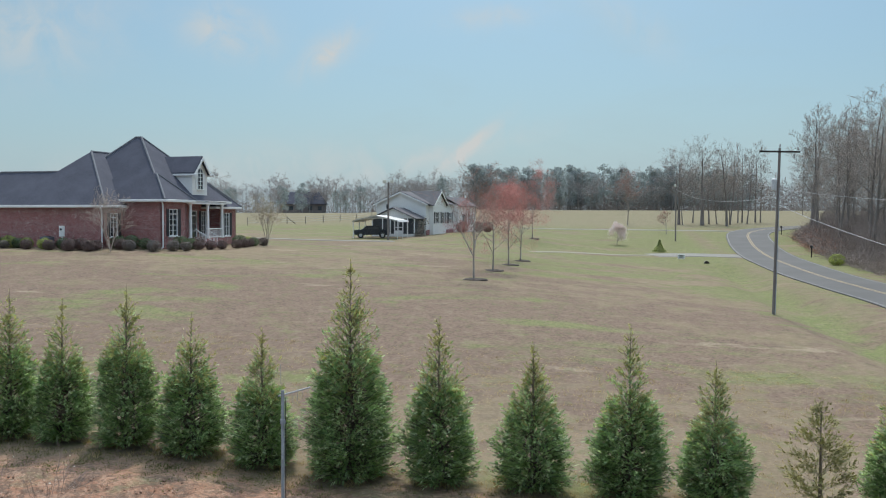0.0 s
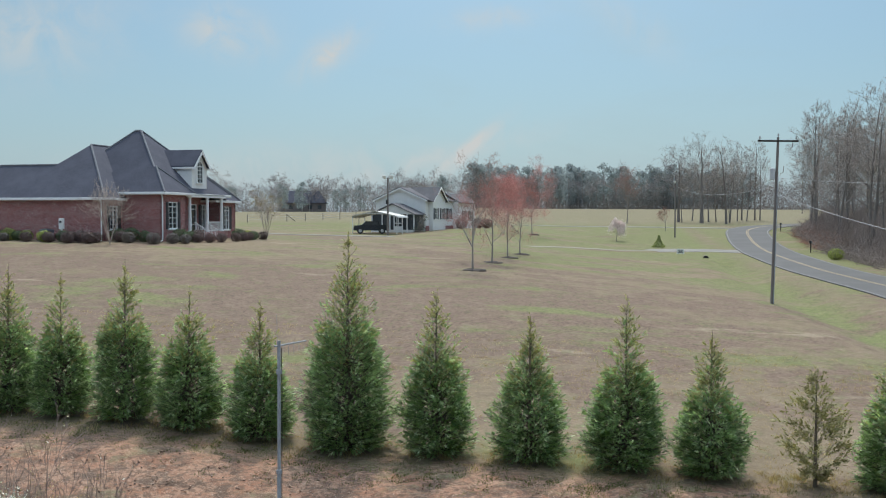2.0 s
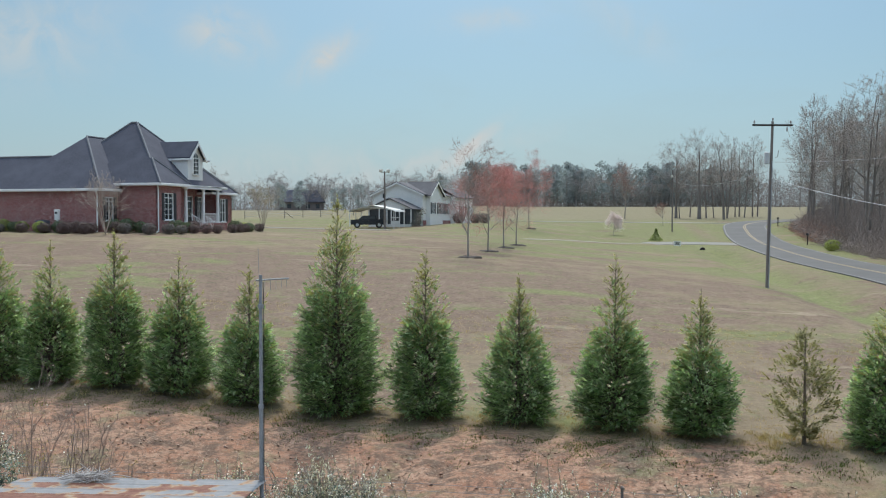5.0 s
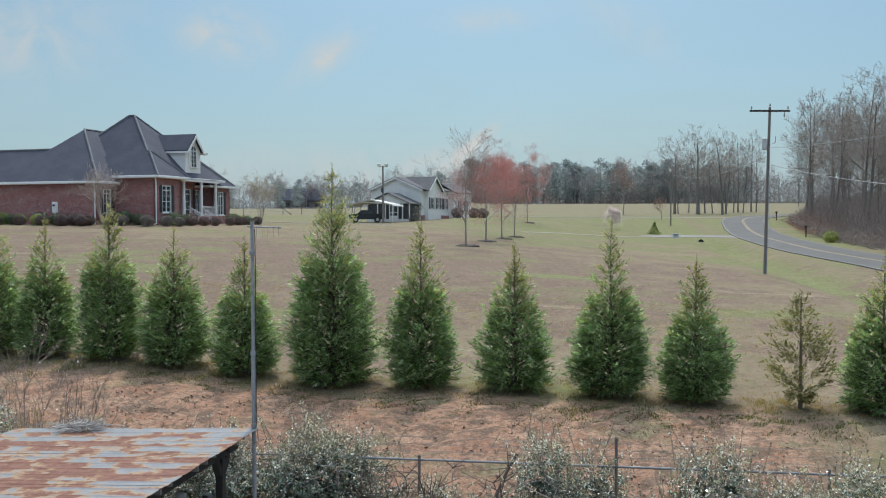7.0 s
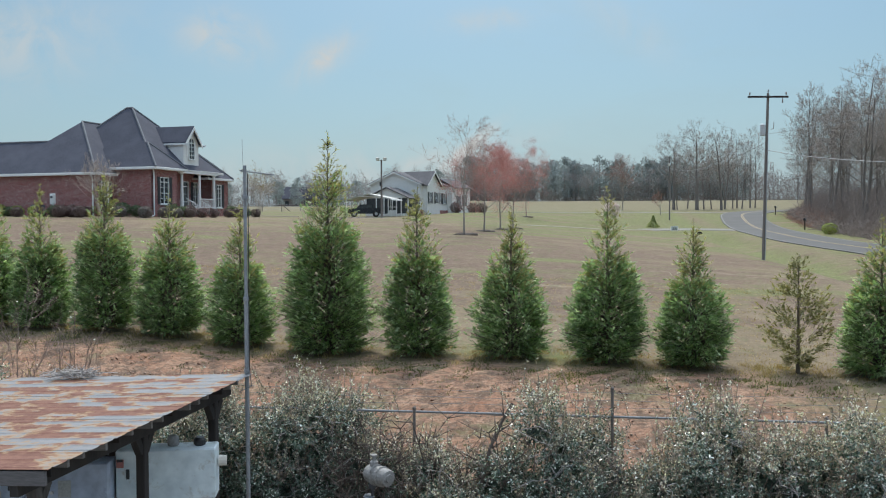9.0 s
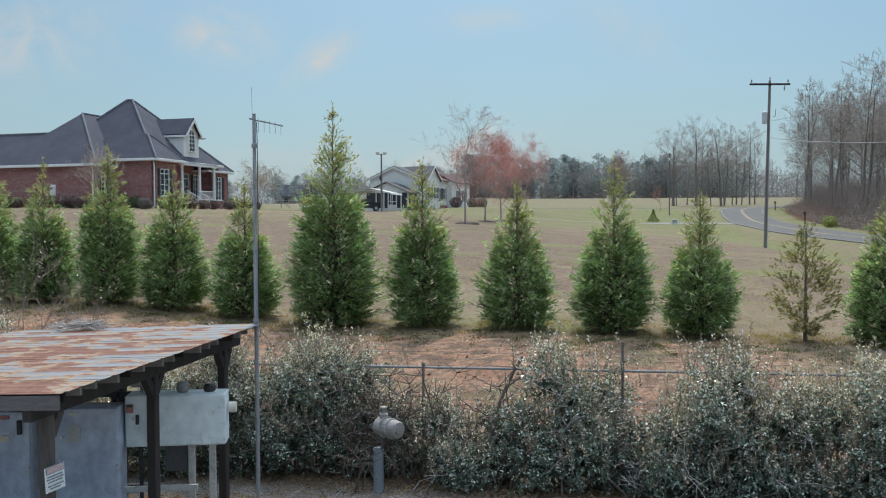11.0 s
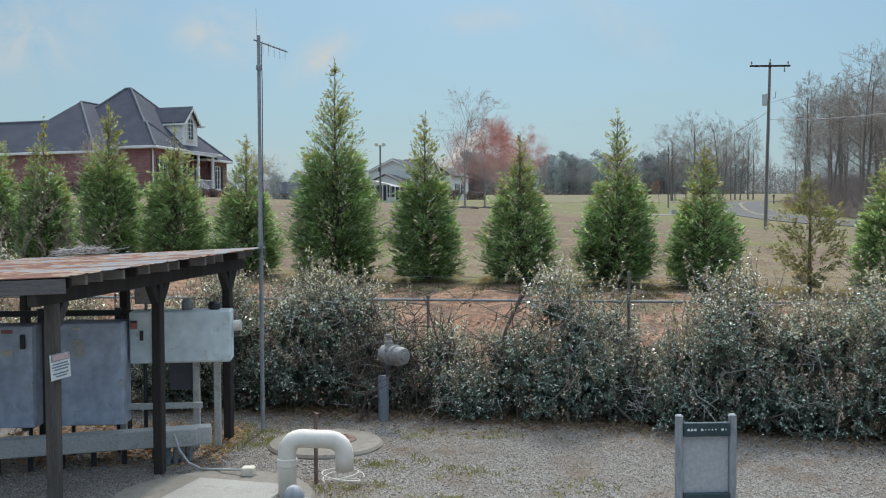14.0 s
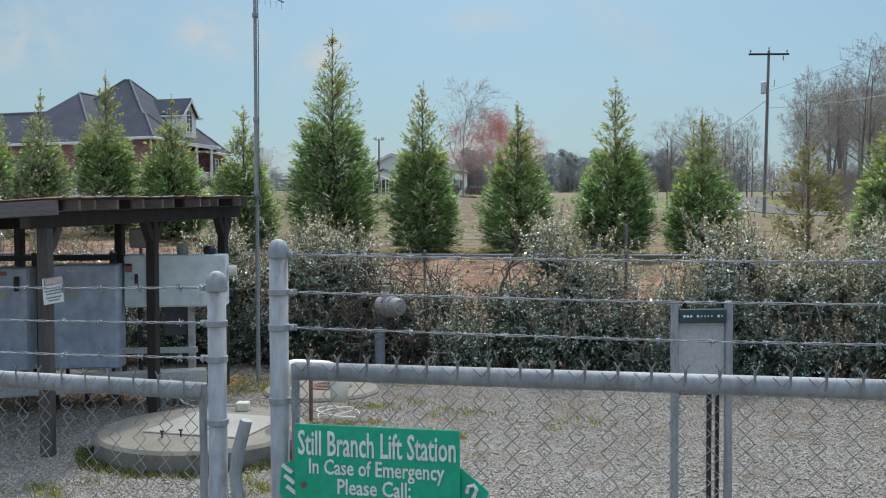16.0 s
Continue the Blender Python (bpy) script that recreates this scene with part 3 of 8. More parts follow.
def bars_mesh(name, segs, material, parent=None, n=4):
    """Tapered bars from rows of p0, p1, r0, r1, in one mesh."""
    a = np.asarray(segs, float)
    p0, p1, r0, r1 = a[:, 0:3], a[:, 3:6], a[:, 6:7], a[:, 7:8]
    d = unit(p1 - p0)
    ref = np.where(np.abs(d[:, 2:3]) > 0.9, np.array([[1.0, 0, 0]]), np.array([[0, 0, 1.0]]))
    u = unit(np.cross(d, ref))
    w = np.cross(d, u)
    m = len(a)
    ring = []
    for p, r in ((p0, r0), (p1, r1)):
        for k in range(n):
            t = TAU * k / n
            ring.append(p + (u * math.cos(t) + w * math.sin(t)) * r)
    v = np.stack(ring, 1).reshape(-1, 3)
    base = (np.arange(m) * 2 * n)[:, None]
    faces = []
    for k in range(n):
        k2 = (k + 1) % n
        faces.append(np.concatenate([base + k, base + k2, base + n + k2, base + n + k], 1))
    f = np.stack(faces, 1).reshape(-1, 4)
    me = bpy.data.meshes.new(name)
    me.vertices.add(len(v))
    me.vertices.foreach_set("co", v.astype(np.float32).ravel())
    me.loops.add(f.size)
    me.loops.foreach_set("vertex_index", f.astype(np.int32).ravel())
    me.polygons.add(len(f))
    me.polygons.foreach_set("loop_start", np.arange(0, f.size, 4, dtype=np.int32))
    me.polygons.foreach_set("loop_total", np.full(len(f), 4, np.int32))
    me.polygons.foreach_set("use_smooth", np.ones(len(f), bool))
    me.materials.append(material)
    me.update()
    ob = new(name, me)
    ob.parent = parent
    return ob


def grow(seed, height, trunk_r, levels=4, spread=0.6, lean=0.0, first=0.25, kids=(9, 5, 4, 3), upward=0.25, least=0.006, limb=0.62, child=0.55):
    """Bars of a leafless tree that stands at the origin: trunk rows, limb rows, twig rows and tips."""
    r = random.Random(seed)
    trunk, limbs, twigs, tips = [], [], [], []

    def stretch(p, d, length, rad, level, bend):
        n = 5 if level == 0 else 3 if level < levels - 1 else 2 if level < levels else 1
        pts = [(p.copy(), rad)]
        for i in range(n):
            d = (d + Vector((r.gauss(0, bend), r.gauss(0, bend), r.gauss(0, bend) + upward * (0.25 if level else 0.1)))).normalized()
            p = p + d * (length / n)
            rr = rad * (1 - (i + 1) / n * (0.82 if level == 0 else 0.75))
            q = pts[-1]
            row = (*q[0], *p, q[1], rr)
            (trunk if level == 0 else limbs if level < max(2, levels - 1) else twigs).append(row)
            pts.append((p.copy(), rr))
        if level == levels:
            tips.append((pts[-1][0], d))
            return
        if level >= levels - 1:
            tips.append((pts[-1][0], d))
        k = kids[min(level, len(kids) - 1)]
        for j in range(k):
            t = first + (1 - first) * (j + r.random()) / k if level == 0 else 0.3 + 0.7 * (j + r.random()) / k
            f = min(t * n, n - 1e-3)
            i = int(f)
            a, b = pts[i], pts[i + 1]
            q = a[0].lerp(b[0], f - i)
            rq = a[1] + (b[1] - a[1]) * (f - i)
            side = d.orthogonal()
            side.rotate(Matrix.Rotation(r.random() * TAU, 3, d))
            nd = (d * (1 - spread) + side.normalized() * spread).normalized()
            nl = length * (limb if level == 0 else 0.6) * (1.15 - 0.75 * t if level == 0 else 1.05 - 0.5 * t) * (0.75 + 0.5 * r.random())
            stretch(q, nd, nl, max(rq * child, least), level + 1, 0.16)

    stretch(Vector((0, 0, 0)), Vector((lean, 0, 1)).normalized(), height, trunk_r, 0, 0.05)
    return trunk, limbs, twigs, tips


def bare_tree(name, seed, height, trunk_r, at=(0, 0, 0), label="", group="", bark=None, twig=None, sides=(7, 4, 3), **kw):
    """A leafless tree: trunk, limbs and twigs."""
    trunk, limbs, twigs, tips = grow(seed, height, trunk_r, **kw)
    t = thing(name, at, 0, label, "tree", group)
    trunk[0] = (*trunk[0][:2], trunk[0][2] - 0.15, *trunk[0][3:6], trunk[0][6] * 1.15, trunk[0][7])
    bars_mesh("trunk", trunk, bark or M_BARK, t, sides[0])
    bars_mesh("bough_frame", limbs, bark or M_BARK, t, sides[1])
    bars_mesh("crown", twigs, twig or M_TWIG, t, sides[2])
    return t, tips


M_CEDARWOOD = plain("cedar_bark", (0.13, 0.1, 0.075), (0.22, 0.175, 0.13), 4, 0.9, stretch=(1, 1, 0.25), spec=0.2)


# ---------------------------------------------------------------- young cedars in a row
# outline of one flat cedar spray: how far along, how far out
FROND = ((0.0, 0.012), (0.3, 0.19), (0.36, 0.035), (0.64, 0.19), (0.64, 0.03), (1.0, 0.0), (0.6, -0.03), (0.55, -0.19), (0.36, -0.035), (0.22, -0.18), (0.0, -0.012))


def fronds(base, along, length, rng, up):
    """Flat toothed sprays that nod at the tip, one face each."""
    along = unit(along)
    side = unit(np.cross(along, up))
    face = np.cross(side, along)
    l = np.asarray(length)[:, None]
    wide = rng.uniform(0.75, 1.15, (len(base), 1))
    return np.stack([base + along * l * u + side * l * w * wide - face * l * (0.16 * u * u + 0.25 * abs(w)) for u, w in FROND], 1)


def cedar(x, y, height, radius, seed, sparse=0.0, label=""):
    """Boughs rise from the trunk to an uneven cone; each ends in a plume of flat sprays."""
    rng = np.random.default_rng(seed)
    z0 = z_at(x, y)
    t = thing("cedar_tree", (x, y, z0), 0, label or "young pyramid-shaped green cedar in a planted row", "cedar tree", "row of young cedars")
    n = int(105 * height * radius + 60 + 8 * height)
    if sparse > 0.5:
        n = 110
    full = 0.3 + 0.4 * rng.random() if height < 4 else 0.9
    stops = [0, 0.04, 0.1, 0.2, 0.3, 0.4, 0.5, 0.6, 0.7, 0.8, 0.9, 1.0]
    lean_ = np.array([0.78, 0.9, 0.98, 1.0, 0.95, 0.82, 0.66, 0.51, 0.39, 0.28, 0.15, 0.02])
    stout = np.array([0.8, 0.92, 0.98, 1.0, 0.96, 0.87, 0.75, 0.62, 0.5, 0.35, 0.18, 0.02])
    shape = lean_ * (1 - full) + stout * full
    # boughs stand as thick as the outline is wide, and sparsely on the leader
    g = np.linspace(0, 1, 200)
    heap = np.cumsum(np.interp(g, stops, shape) + 0.07)
    e = np.interp(rng.random(n) * heap[-1], heap, g) if sparse < 0.5 else rng.random(n)
    prof = np.interp(e, stops, shape)
    if sparse > 0.5:
        prof = np.interp(e, [0, 0.1, 0.2, 0.35, 0.5, 0.65, 0.8, 0.92, 1.0], [0.15, 0.45, 0.85, 1.05, 0.95, 0.75, 0.5, 0.3, 0.06])
    az = np.arange(n) * 2.4 + rng.normal(0, 0.45, n)
    ragged = 0.2 + 0.26 * np.clip((e - 0.45) / 0.3, 0, 1)
    lumps = 1 + 0.09 * np.sin(az * 3 + e * 9 + seed) + 0.08 * np.sin(az * 5 - e * 21 + seed * 2)
    reach = radius * prof * lumps * (1.03 + 0.5 * np.clip((e - 0.5) / 0.4, 0, 1) * rng.random(n) - (ragged + 0.35 * np.clip((e - 0.5) / 0.4, 0, 1)) * rng.random(n) ** 1.3) + 0.03
    tip_z = 0.16 + e * (height - 0.3)
    p1 = np.stack([np.cos(az) * reach, np.sin(az) * reach, tip_z], 1)
    p1 += rng.normal(0, 0.05, (n, 3)) * (e > 0.5)[:, None]
    rise = (0.35 + 0.5 * e + 0.5 * rng.random(n) * (e > 0.5)) * reach * (0.7 + 0.6 * rng.random(n))
    p0 = np.stack([np.zeros(n), np.zeros(n), np.maximum(tip_z - rise, 0.06 + 0.3 * rng.random(n) * (tip_z > 0.5))], 1)
    thick = np.where(sparse > 0.5, 0.004, np.where(e > 0.55, 0.006, 0.011))[:, None]
    rows = np.concatenate([p0, p1, thick, thick * 0.35], 1)
    bars_mesh("trunk", [(0, 0, -0.1, 0, 0, height * 0.8, 0.02 + 0.012 * height, 0.011), (0, 0, height * 0.8, 0.02, 0.01, height, 0.011, 0.003)], M_CEDARWOOD, t, 7)
    tagged(bars_mesh("framework", rows, M_TWIG if sparse > 0.5 else M_BARKDARK, t, 3), kind="stuff")
    # the plume: sprays along the outer half of each bough, fanned round it
    per = np.where(e > 0.82, 9, np.where(e > 0.58, 15, 17)) if sparse < 0.5 else np.full(n, 20)
    idx = np.repeat(np.arange(n), per)
    m = len(idx)
    low_ = np.where(e[idx] > 0.55, 0.12, 0.42) if sparse < 0.5 else np.full(m, 0.4)
    f = low_ + (1 - low_) * rng.random(m) ** 0.7
    away = unit((p1 - p0)[idx])
    spread = rng.normal(0, 1, (m, 3))
    spread = unit(spread - away * (spread * away).sum(1, keepdims=True))
    puff = np.where(e[idx] > 0.6, 0.03, 0.085)[:, None] * (sparse < 0.5)
    base = p0[idx] + (p1 - p0)[idx] * f[:, None] + spread * rng.random((m, 1)) * puff
    out = np.stack([np.cos(az[idx]), np.sin(az[idx]), np.zeros(m)], 1)
    d = away * 0.75 + out * 0.35 + spread * rng.uniform(0.3, 1.0, (m, 1)) + np.array([0, 0, 0.1])
    up = np.array([0, 0, 1.0]) + out * rng.uniform(-0.2, 0.9, (m, 1)) + rng.normal(0, 0.35, (m, 3))
    size = rng.uniform(0.085, 0.17, m) * np.interp(e[idx], [0, 0.5, 0.8, 1], [1.05, 1.0, 0.9, 0.65])
    if sparse > 0.5:
        size *= 1.15
        base = base + rng.normal(0, 0.05, (m, 3))
    v = [fronds(base, d, size, rng, up)]
    # inner foliage that closes the body
    if sparse < 0.5:
        k = int(560 * radius * height)
        g = rng.random(k) ** 1.2 * 0.55
        a2 = rng.random(k) * TAU
        r2 = radius * np.interp(g, stops, shape) * rng.uniform(0.35, 0.78, k)
        foot = np.stack([np.cos(a2) * r2, np.sin(a2) * r2, 0.12 + g * height], 1)
        v.append(fronds(foot, np.stack([np.cos(a2), np.sin(a2), rng.normal(0.3, 0.5, k)], 1), rng.uniform(0.16, 0.26, k), rng, rng.normal(0, 0.6, (k, 3)) + np.array([0, 0, 1.0])))
    # small tufts on the leader
    k = 26 if sparse < 0.5 else 12
    f = rng.random(k)
    foot = np.stack([rng.normal(0, 0.01, k), rng.normal(0, 0.01, k), height * (0.76 + 0.24 * f)], 1)
    v.append(fronds(foot, rng.normal(0, 0.8, (k, 3)) + np.array([0, 0, 0.7]), (0.17 - 0.08 * f) * rng.uniform(0.7, 1.2, k), rng, rng.normal(0, 1, (k, 3)) + np.array([0, 0, 0.5])))
    v = np.concatenate(v)
    v[..., 2] = np.maximum(v[..., 2], 0.015)
    if sparse > 0.5:
        quads("crown", v, len(v), M_CEDARDRY, t, len(FROND))
        return t
    young = v[:, 0, 2] > height * (0.36 + 0.55 * rng.random(len(v)))
    quads("crown", v[~young], int((~young).sum()), M_CEDAR, t, len(FROND))
    tagged(quads("leader_growth", v[young], int(young.sum()), M_CEDARTOP, t, len(FROND)), kind="stuff")
    return t


ROW = ((-12.7, 3.6, 0.72), (-11.15, 3.65, 0.72), (-9.65, 3.4, 0.72), (-7.88, 3.85, 0.76), (-6.16, 3.2, 0.8), (-4.34, 2.9, 0.75), (-2.17, 4.7, 1.1),
       (-0.08, 3.35, 0.86), (2.03, 2.8, 0.87), (4.1, 3.3, 0.88), (5.86, 2.62, 0.82), (9.5, 2.7, 0.85), (11.4, 2.8, 0.85))
for i, (x, hgt, rad) in enumerate(ROW):
    cedar(x, 21.2 - 0.235 * x, hgt - float(np.interp(x, DIP_X, DIP_Z)) + (0.2 if hgt < 4.5 else 0.1), rad * (1.12 if x < -3 else 1.03), 20 + i, 0.0, "tallest green cedar in the planted row" if hgt > 4.5 else "")
cedar(7.93, 19.33, 2.5, 0.68, 55, 0.75, "thin bronzed cedar, half bare, in the planted row")


# near-black leaf colour that carries the hedge's inner shade
M_HEDGESHADE = leafy("old_hedge_leaf", (0.025, 0.042, 0.028), (0.06, 0.088, 0.062), 0.5, 0.5, 0.05)
M_HEDGESTEM = plain("hedge_stem", (0.19, 0.15, 0.125), (0.32, 0.265, 0.225), 2, 0.9, spec=0.15)


M_DEADVINE = plain("dead_vine", (0.34, 0.31, 0.295), (0.48, 0.45, 0.43), 3, 0.9)


# ---------------------------------------------------------------- hedge of silvery evergreens along the fence
def shrub(x, y, half, height, seed, leaves=4200, thin=0.0, depth=0.85, shoots=150, name="hedge_shrub", label="", low=0.05):
    """Stems from one foot, rounded lobes of leafy twigs with dark gaps between, and pale shoots on top."""
    rng = np.random.default_rng(seed)
    z0 = z_at(x, y)
    t = thing(name, (x, y, z0), 0, label or "shaggy evergreen hedge shrub with silvery glossy leaves", "shrub", "hedge along the fence")
    nl = 13
    lobe = unit(rng.normal(0, 1, (nl, 3))) * (rng.random((nl, 1)) ** 0.35) * np.array([half * 0.8, depth * 0.62, height * 0.36])
    lobe[:, 2] += height * 0.52
    lobe[:4, 2] = height * rng.uniform(0.1, 0.26, 4)
    lobe[:4, 1] = -depth * rng.uniform(0.0, 0.45, 4)
    lobe_r = np.array([half, depth, height * 0.46]) * rng.uniform(0.26, 0.42, (nl, 1))
    rows = []
    for i in range(nl):
        for _ in range(2):
            foot = np.array([rng.normal(0, half * 0.3), rng.normal(0, 0.15), -0.03])
            mid = (foot + lobe[i]) / 2 + rng.normal(0, 0.12, 3)
            end = lobe[i] + rng.normal(0, 0.12, 3)
            rows += [(*foot, *mid, 0.021, 0.014), (*mid, *end, 0.014, 0.007)]
    # leafy twigs that spring from the lobes
    per = 18
    nt = int(leaves / per)
    pick = rng.integers(nl, size=nt)
    dirs = unit(rng.normal(0, 1, (nt, 3)) + np.array([0, -0.15, 0.25]))
    foot = lobe[pick] + dirs * rng.uniform(0.5, 0.85, (nt, 1)) * lobe_r[pick]
    run = unit(dirs + rng.normal(0, 0.45, (nt, 3)) + np.array([0, 0, 0.15]))
    end = foot + run * rng.uniform(0.12, 0.34, (nt, 1)) * np.where(rng.random((nt, 1)) < 0.12, 1.7, 1.0)
    foot[:, 2], end[:, 2] = np.maximum(foot[:, 2], low), np.maximum(end[:, 2], low)
    some = rng.random(nt) < 0.22 + 0.5 * thin
    rows += [(*foot[i], *end[i], 0.005, 0.002) for i in np.flatnonzero(some)]
    idx = np.repeat(np.arange(nt), per)
    m = len(idx)
    f = rng.random((m, 1)) ** 0.8
    base = foot[idx] + (end - foot)[idx] * f + rng.normal(0, 0.018, (m, 3))
    d = run[idx] * 0.5 + rng.normal(0, 0.75, (m, 3))
    face = dirs[idx] * 0.9 + np.array([0, -0.1, 0.35]) + rng.normal(0, 0.5, (m, 3))
    size = rng.uniform(0.03, 0.056, m)
    v = leaf_quads(base, d, size, size * 0.52, rng, face)
    # dense leaves in each lobe's heart, deep shade put into their dark colour
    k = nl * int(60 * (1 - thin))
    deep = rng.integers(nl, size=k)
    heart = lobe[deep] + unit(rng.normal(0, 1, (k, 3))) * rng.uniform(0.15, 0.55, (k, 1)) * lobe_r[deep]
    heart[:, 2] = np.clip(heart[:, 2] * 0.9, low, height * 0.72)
    shade_leaf = leaf_quads(heart, rng.normal(0, 1, (k, 3)), rng.uniform(0.07, 0.12, k), rng.uniform(0.05, 0.07, k), rng)
    shade_leaf[..., 2] = np.maximum(shade_leaf[..., 2], 0.01)
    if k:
        tagged(quads("inner_foliage", shade_leaf, k, M_HEDGESHADE, t), kind="stuff")
    # outer, upper leaves: sunlight from above is put into their paler colour
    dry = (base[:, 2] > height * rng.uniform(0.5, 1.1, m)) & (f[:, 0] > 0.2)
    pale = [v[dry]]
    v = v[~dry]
    # upright shoots that stand out of the top
    for i in range(shoots):
        w = lobe[i % nl]
        q = rng.normal(0, 0.3, 2)
        p = w + np.array([q[0] * half, q[1] * depth, lobe_r[i % nl, 2] * (0.35 + 0.5 * rng.random())])
        l = 0.16 + 0.42 * rng.random() ** 1.6
        e = p + np.array([rng.normal(0, 0.13), rng.normal(0, 0.13), l])
        rows.append((*p, *e, 0.006, 0.003))
        k = 16
        f = 0.15 + 0.85 * rng.random((k, 1))
        leaf = leaf_quads(p + (e - p) * f, rng.normal(0, 0.7, (k, 3)) + np.array([0, 0, 0.5]), 0.035 + 0.025 * rng.random(k), np.full(k, 0.022), rng)
        pale.append(leaf)
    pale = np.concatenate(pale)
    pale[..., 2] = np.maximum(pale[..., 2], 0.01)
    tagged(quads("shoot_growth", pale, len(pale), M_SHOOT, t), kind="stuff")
    # loose bare twigs, some of them long and arching
    for i in range(int(90 + 130 * thin)):
        p = foot[rng.integers(nt)]
        e = p + rng.normal(0, 0.2, 3) + np.array([0, 0, 0.08])
        rows.append((*p, *e, 0.005, 0.002))
    vines = []
    for i in range(9):
        p = lobe[rng.integers(4, nl)] + np.array([0, -depth * 0.45, 0])
        for _ in range(5):
            e = p + np.array([rng.normal(0, 0.13), -abs(rng.normal(0.02, 0.06)), rng.normal(-0.05, 0.09)])
            e[2] = max(e[2], 0.03)
            vines.append((*p, *e, 0.0055, 0.0045))
            p = e
    tagged(bars_mesh("vine_tangle", vines, M_DEADVINE, t, 3), kind="stuff")
    tagged(bars_mesh("framework", rows, M_HEDGESTEM, t, 3), kind="stuff")
    v[..., 2] = np.maximum(v[..., 2], 0.01)
    tagged(quads("foliage", v, len(v), M_HEDGE, t), kind="stuff")
    return t


HEDGE = ((-7.1, 0.8, 2.65, 0), (-5.7, 1.0, 1.55, 0), (-4.0, 0.95, 1.7, 0), (-2.75, 0.8, 2.0, 0), (-1.7, 0.75, 2.1, 0), (0.62, 0.66, 1.4, 0), (1.95, 0.68, 2.1, 0),
         (3.35, 0.5, 1.55, 0), (4.0, 0.5, 2.15, 0), (4.85, 0.7, 1.65, 0), (5.85, 0.75, 1.95, 0), (6.95, 0.75, 2.0, 0), (8.1, 0.8, 1.85, 0), (9.4, 0.8, 1.85, 0))
for i, (x, half, hgt, thin) in enumerate(HEDGE):
    shrub(x, 13.55 - 0.294 * x if x > -2 else 14.1, half * 1.3, hgt, 100 + i, int(16000 * half * hgt / 1.4))
for i, (x, half, hgt, thin) in enumerate(HEDGE[2:5] + HEDGE[6:]):
    shrub(x + 0.5, 13.95 - 0.294 * x if x > -2 else 14.5, half * 1.15, hgt * 0.92, 140 + i, int(7000 * half * hgt / 1.4), shoots=70)
shrub(3.0, 12.8, 0.5, 1.45, 130, 4200, 0.6, 0.45, 30, label="thin gappy hedge shrub beside a fence post", low=0.08)
shrub(-0.25, 13.95, 0.95, 1.25, 132, 5200, 0.0, 0.5, 10, label="low dark hedge shrub behind the actuator")
shrub(1.15, 13.5, 0.6, 1.3, 133, 3400, 0.0, 0.4, 10, label="low dark hedge shrub before the fence")
shrub(2.85, 13.15, 0.55, 1.35, 134, 3400, 0.0, 0.4, 10, label="low dark hedge shrub before the fence")
shrub(-0.62, 13.75, 0.75, 1.3, 131, 4200, 0.45, 0.4, 8, label="half-dead brown hedge shrub with bare stems", low=0.1)


# ---------------------------------------------------------------- leafless trees on the lawn
def red_maple(x, y, height, seed, blossom, label):
    z0 = z_at(x, y)
    t, tips = bare_tree("maple_tree", seed, height, 0.062, (x, y, z0), label, "maples along the lawn", M_BARK, M_MAPLETWIG, levels=4, spread=0.58 if blossom else 0.5, first=0.2, kids=(15 if blossom else 22, 5, 4, 3), upward=0.3 if blossom else 0.42)
    rng = np.random.default_rng(seed)
    if blossom:
        p = np.array([tuple(a) for a, _ in tips])
        idx = np.repeat(np.arange(len(p)), blossom)
        m = len(idx)
        base = p[idx] + rng.normal(0, 0.17, (m, 3))
        s = 0.035 + 0.04 * rng.random(m)
        v = leaf_quads(base, rng.normal(0, 1, (m, 3)), s, s * 0.6, rng)
        quads("blossom", v, m, M_BLOSSOM, t)
    s = Solid()
    s.lathe((0, 0, 0), [(0.82, -0.1), (0.76, 0.01), (0.55, 0.05), (0.25, 0.08), (0.05, 0.1)], 28)
    rg = random.Random(seed)
    s.v = [(a * (1 + 0.12 * math.sin(3 * math.atan2(b, a) + seed)) + rg.gauss(0, 0.02), b * (1 + 0.1 * math.sin(2 * math.atan2(b, a) + seed)), c + rg.gauss(0.0, 0.018) * (c > 0)) for a, b, c in s.v]
    ring = tagged(part("mulch_ring", s, M_MULCH, smooth=True), "dark mulch ring round the foot of a maple", "mulch", "mulch rings")
    ring.location = (x, y, z0)
    return t


M_MAPLETWIG = plain("red_twig", (0.3, 0.16, 0.13), (0.42, 0.25, 0.2), 2, 0.9, spec=0.15)
M_BLOSSOM = leafy("maple_blossom", (0.42, 0.17, 0.15), (0.6, 0.33, 0.3), 0.7, 0.2, 0.35, glow=(1.25, 1.1, 1.1))
M_PINKBLOSSOM = leafy("pale_blossom", (0.78, 0.65, 0.6), (0.88, 0.79, 0.75), 0.7, 0.2, 0.3, glow=(1.1, 1.1, 1.1))
M_MULCH = plain("mulch", (0.035, 0.028, 0.025), (0.07, 0.055, 0.045), 6, 0.95)
bare = red_maple(1.95, 58.71, 6.0, 15, 0, "slender young maple, nearly bare, in a mulch ring")
bare.rotation_euler = (0, 0, radians(150))
for x, y, hgt, sd in ((3.6, 66.9, 5.3, 6), (5.25, 74.3, 5.4, 7), (6.75, 80.7, 5.4, 8), (11.2, 116, 7.6, 9)):
    red_maple(x, y, hgt, sd, 11, "young maple with a red haze of spring blossom")

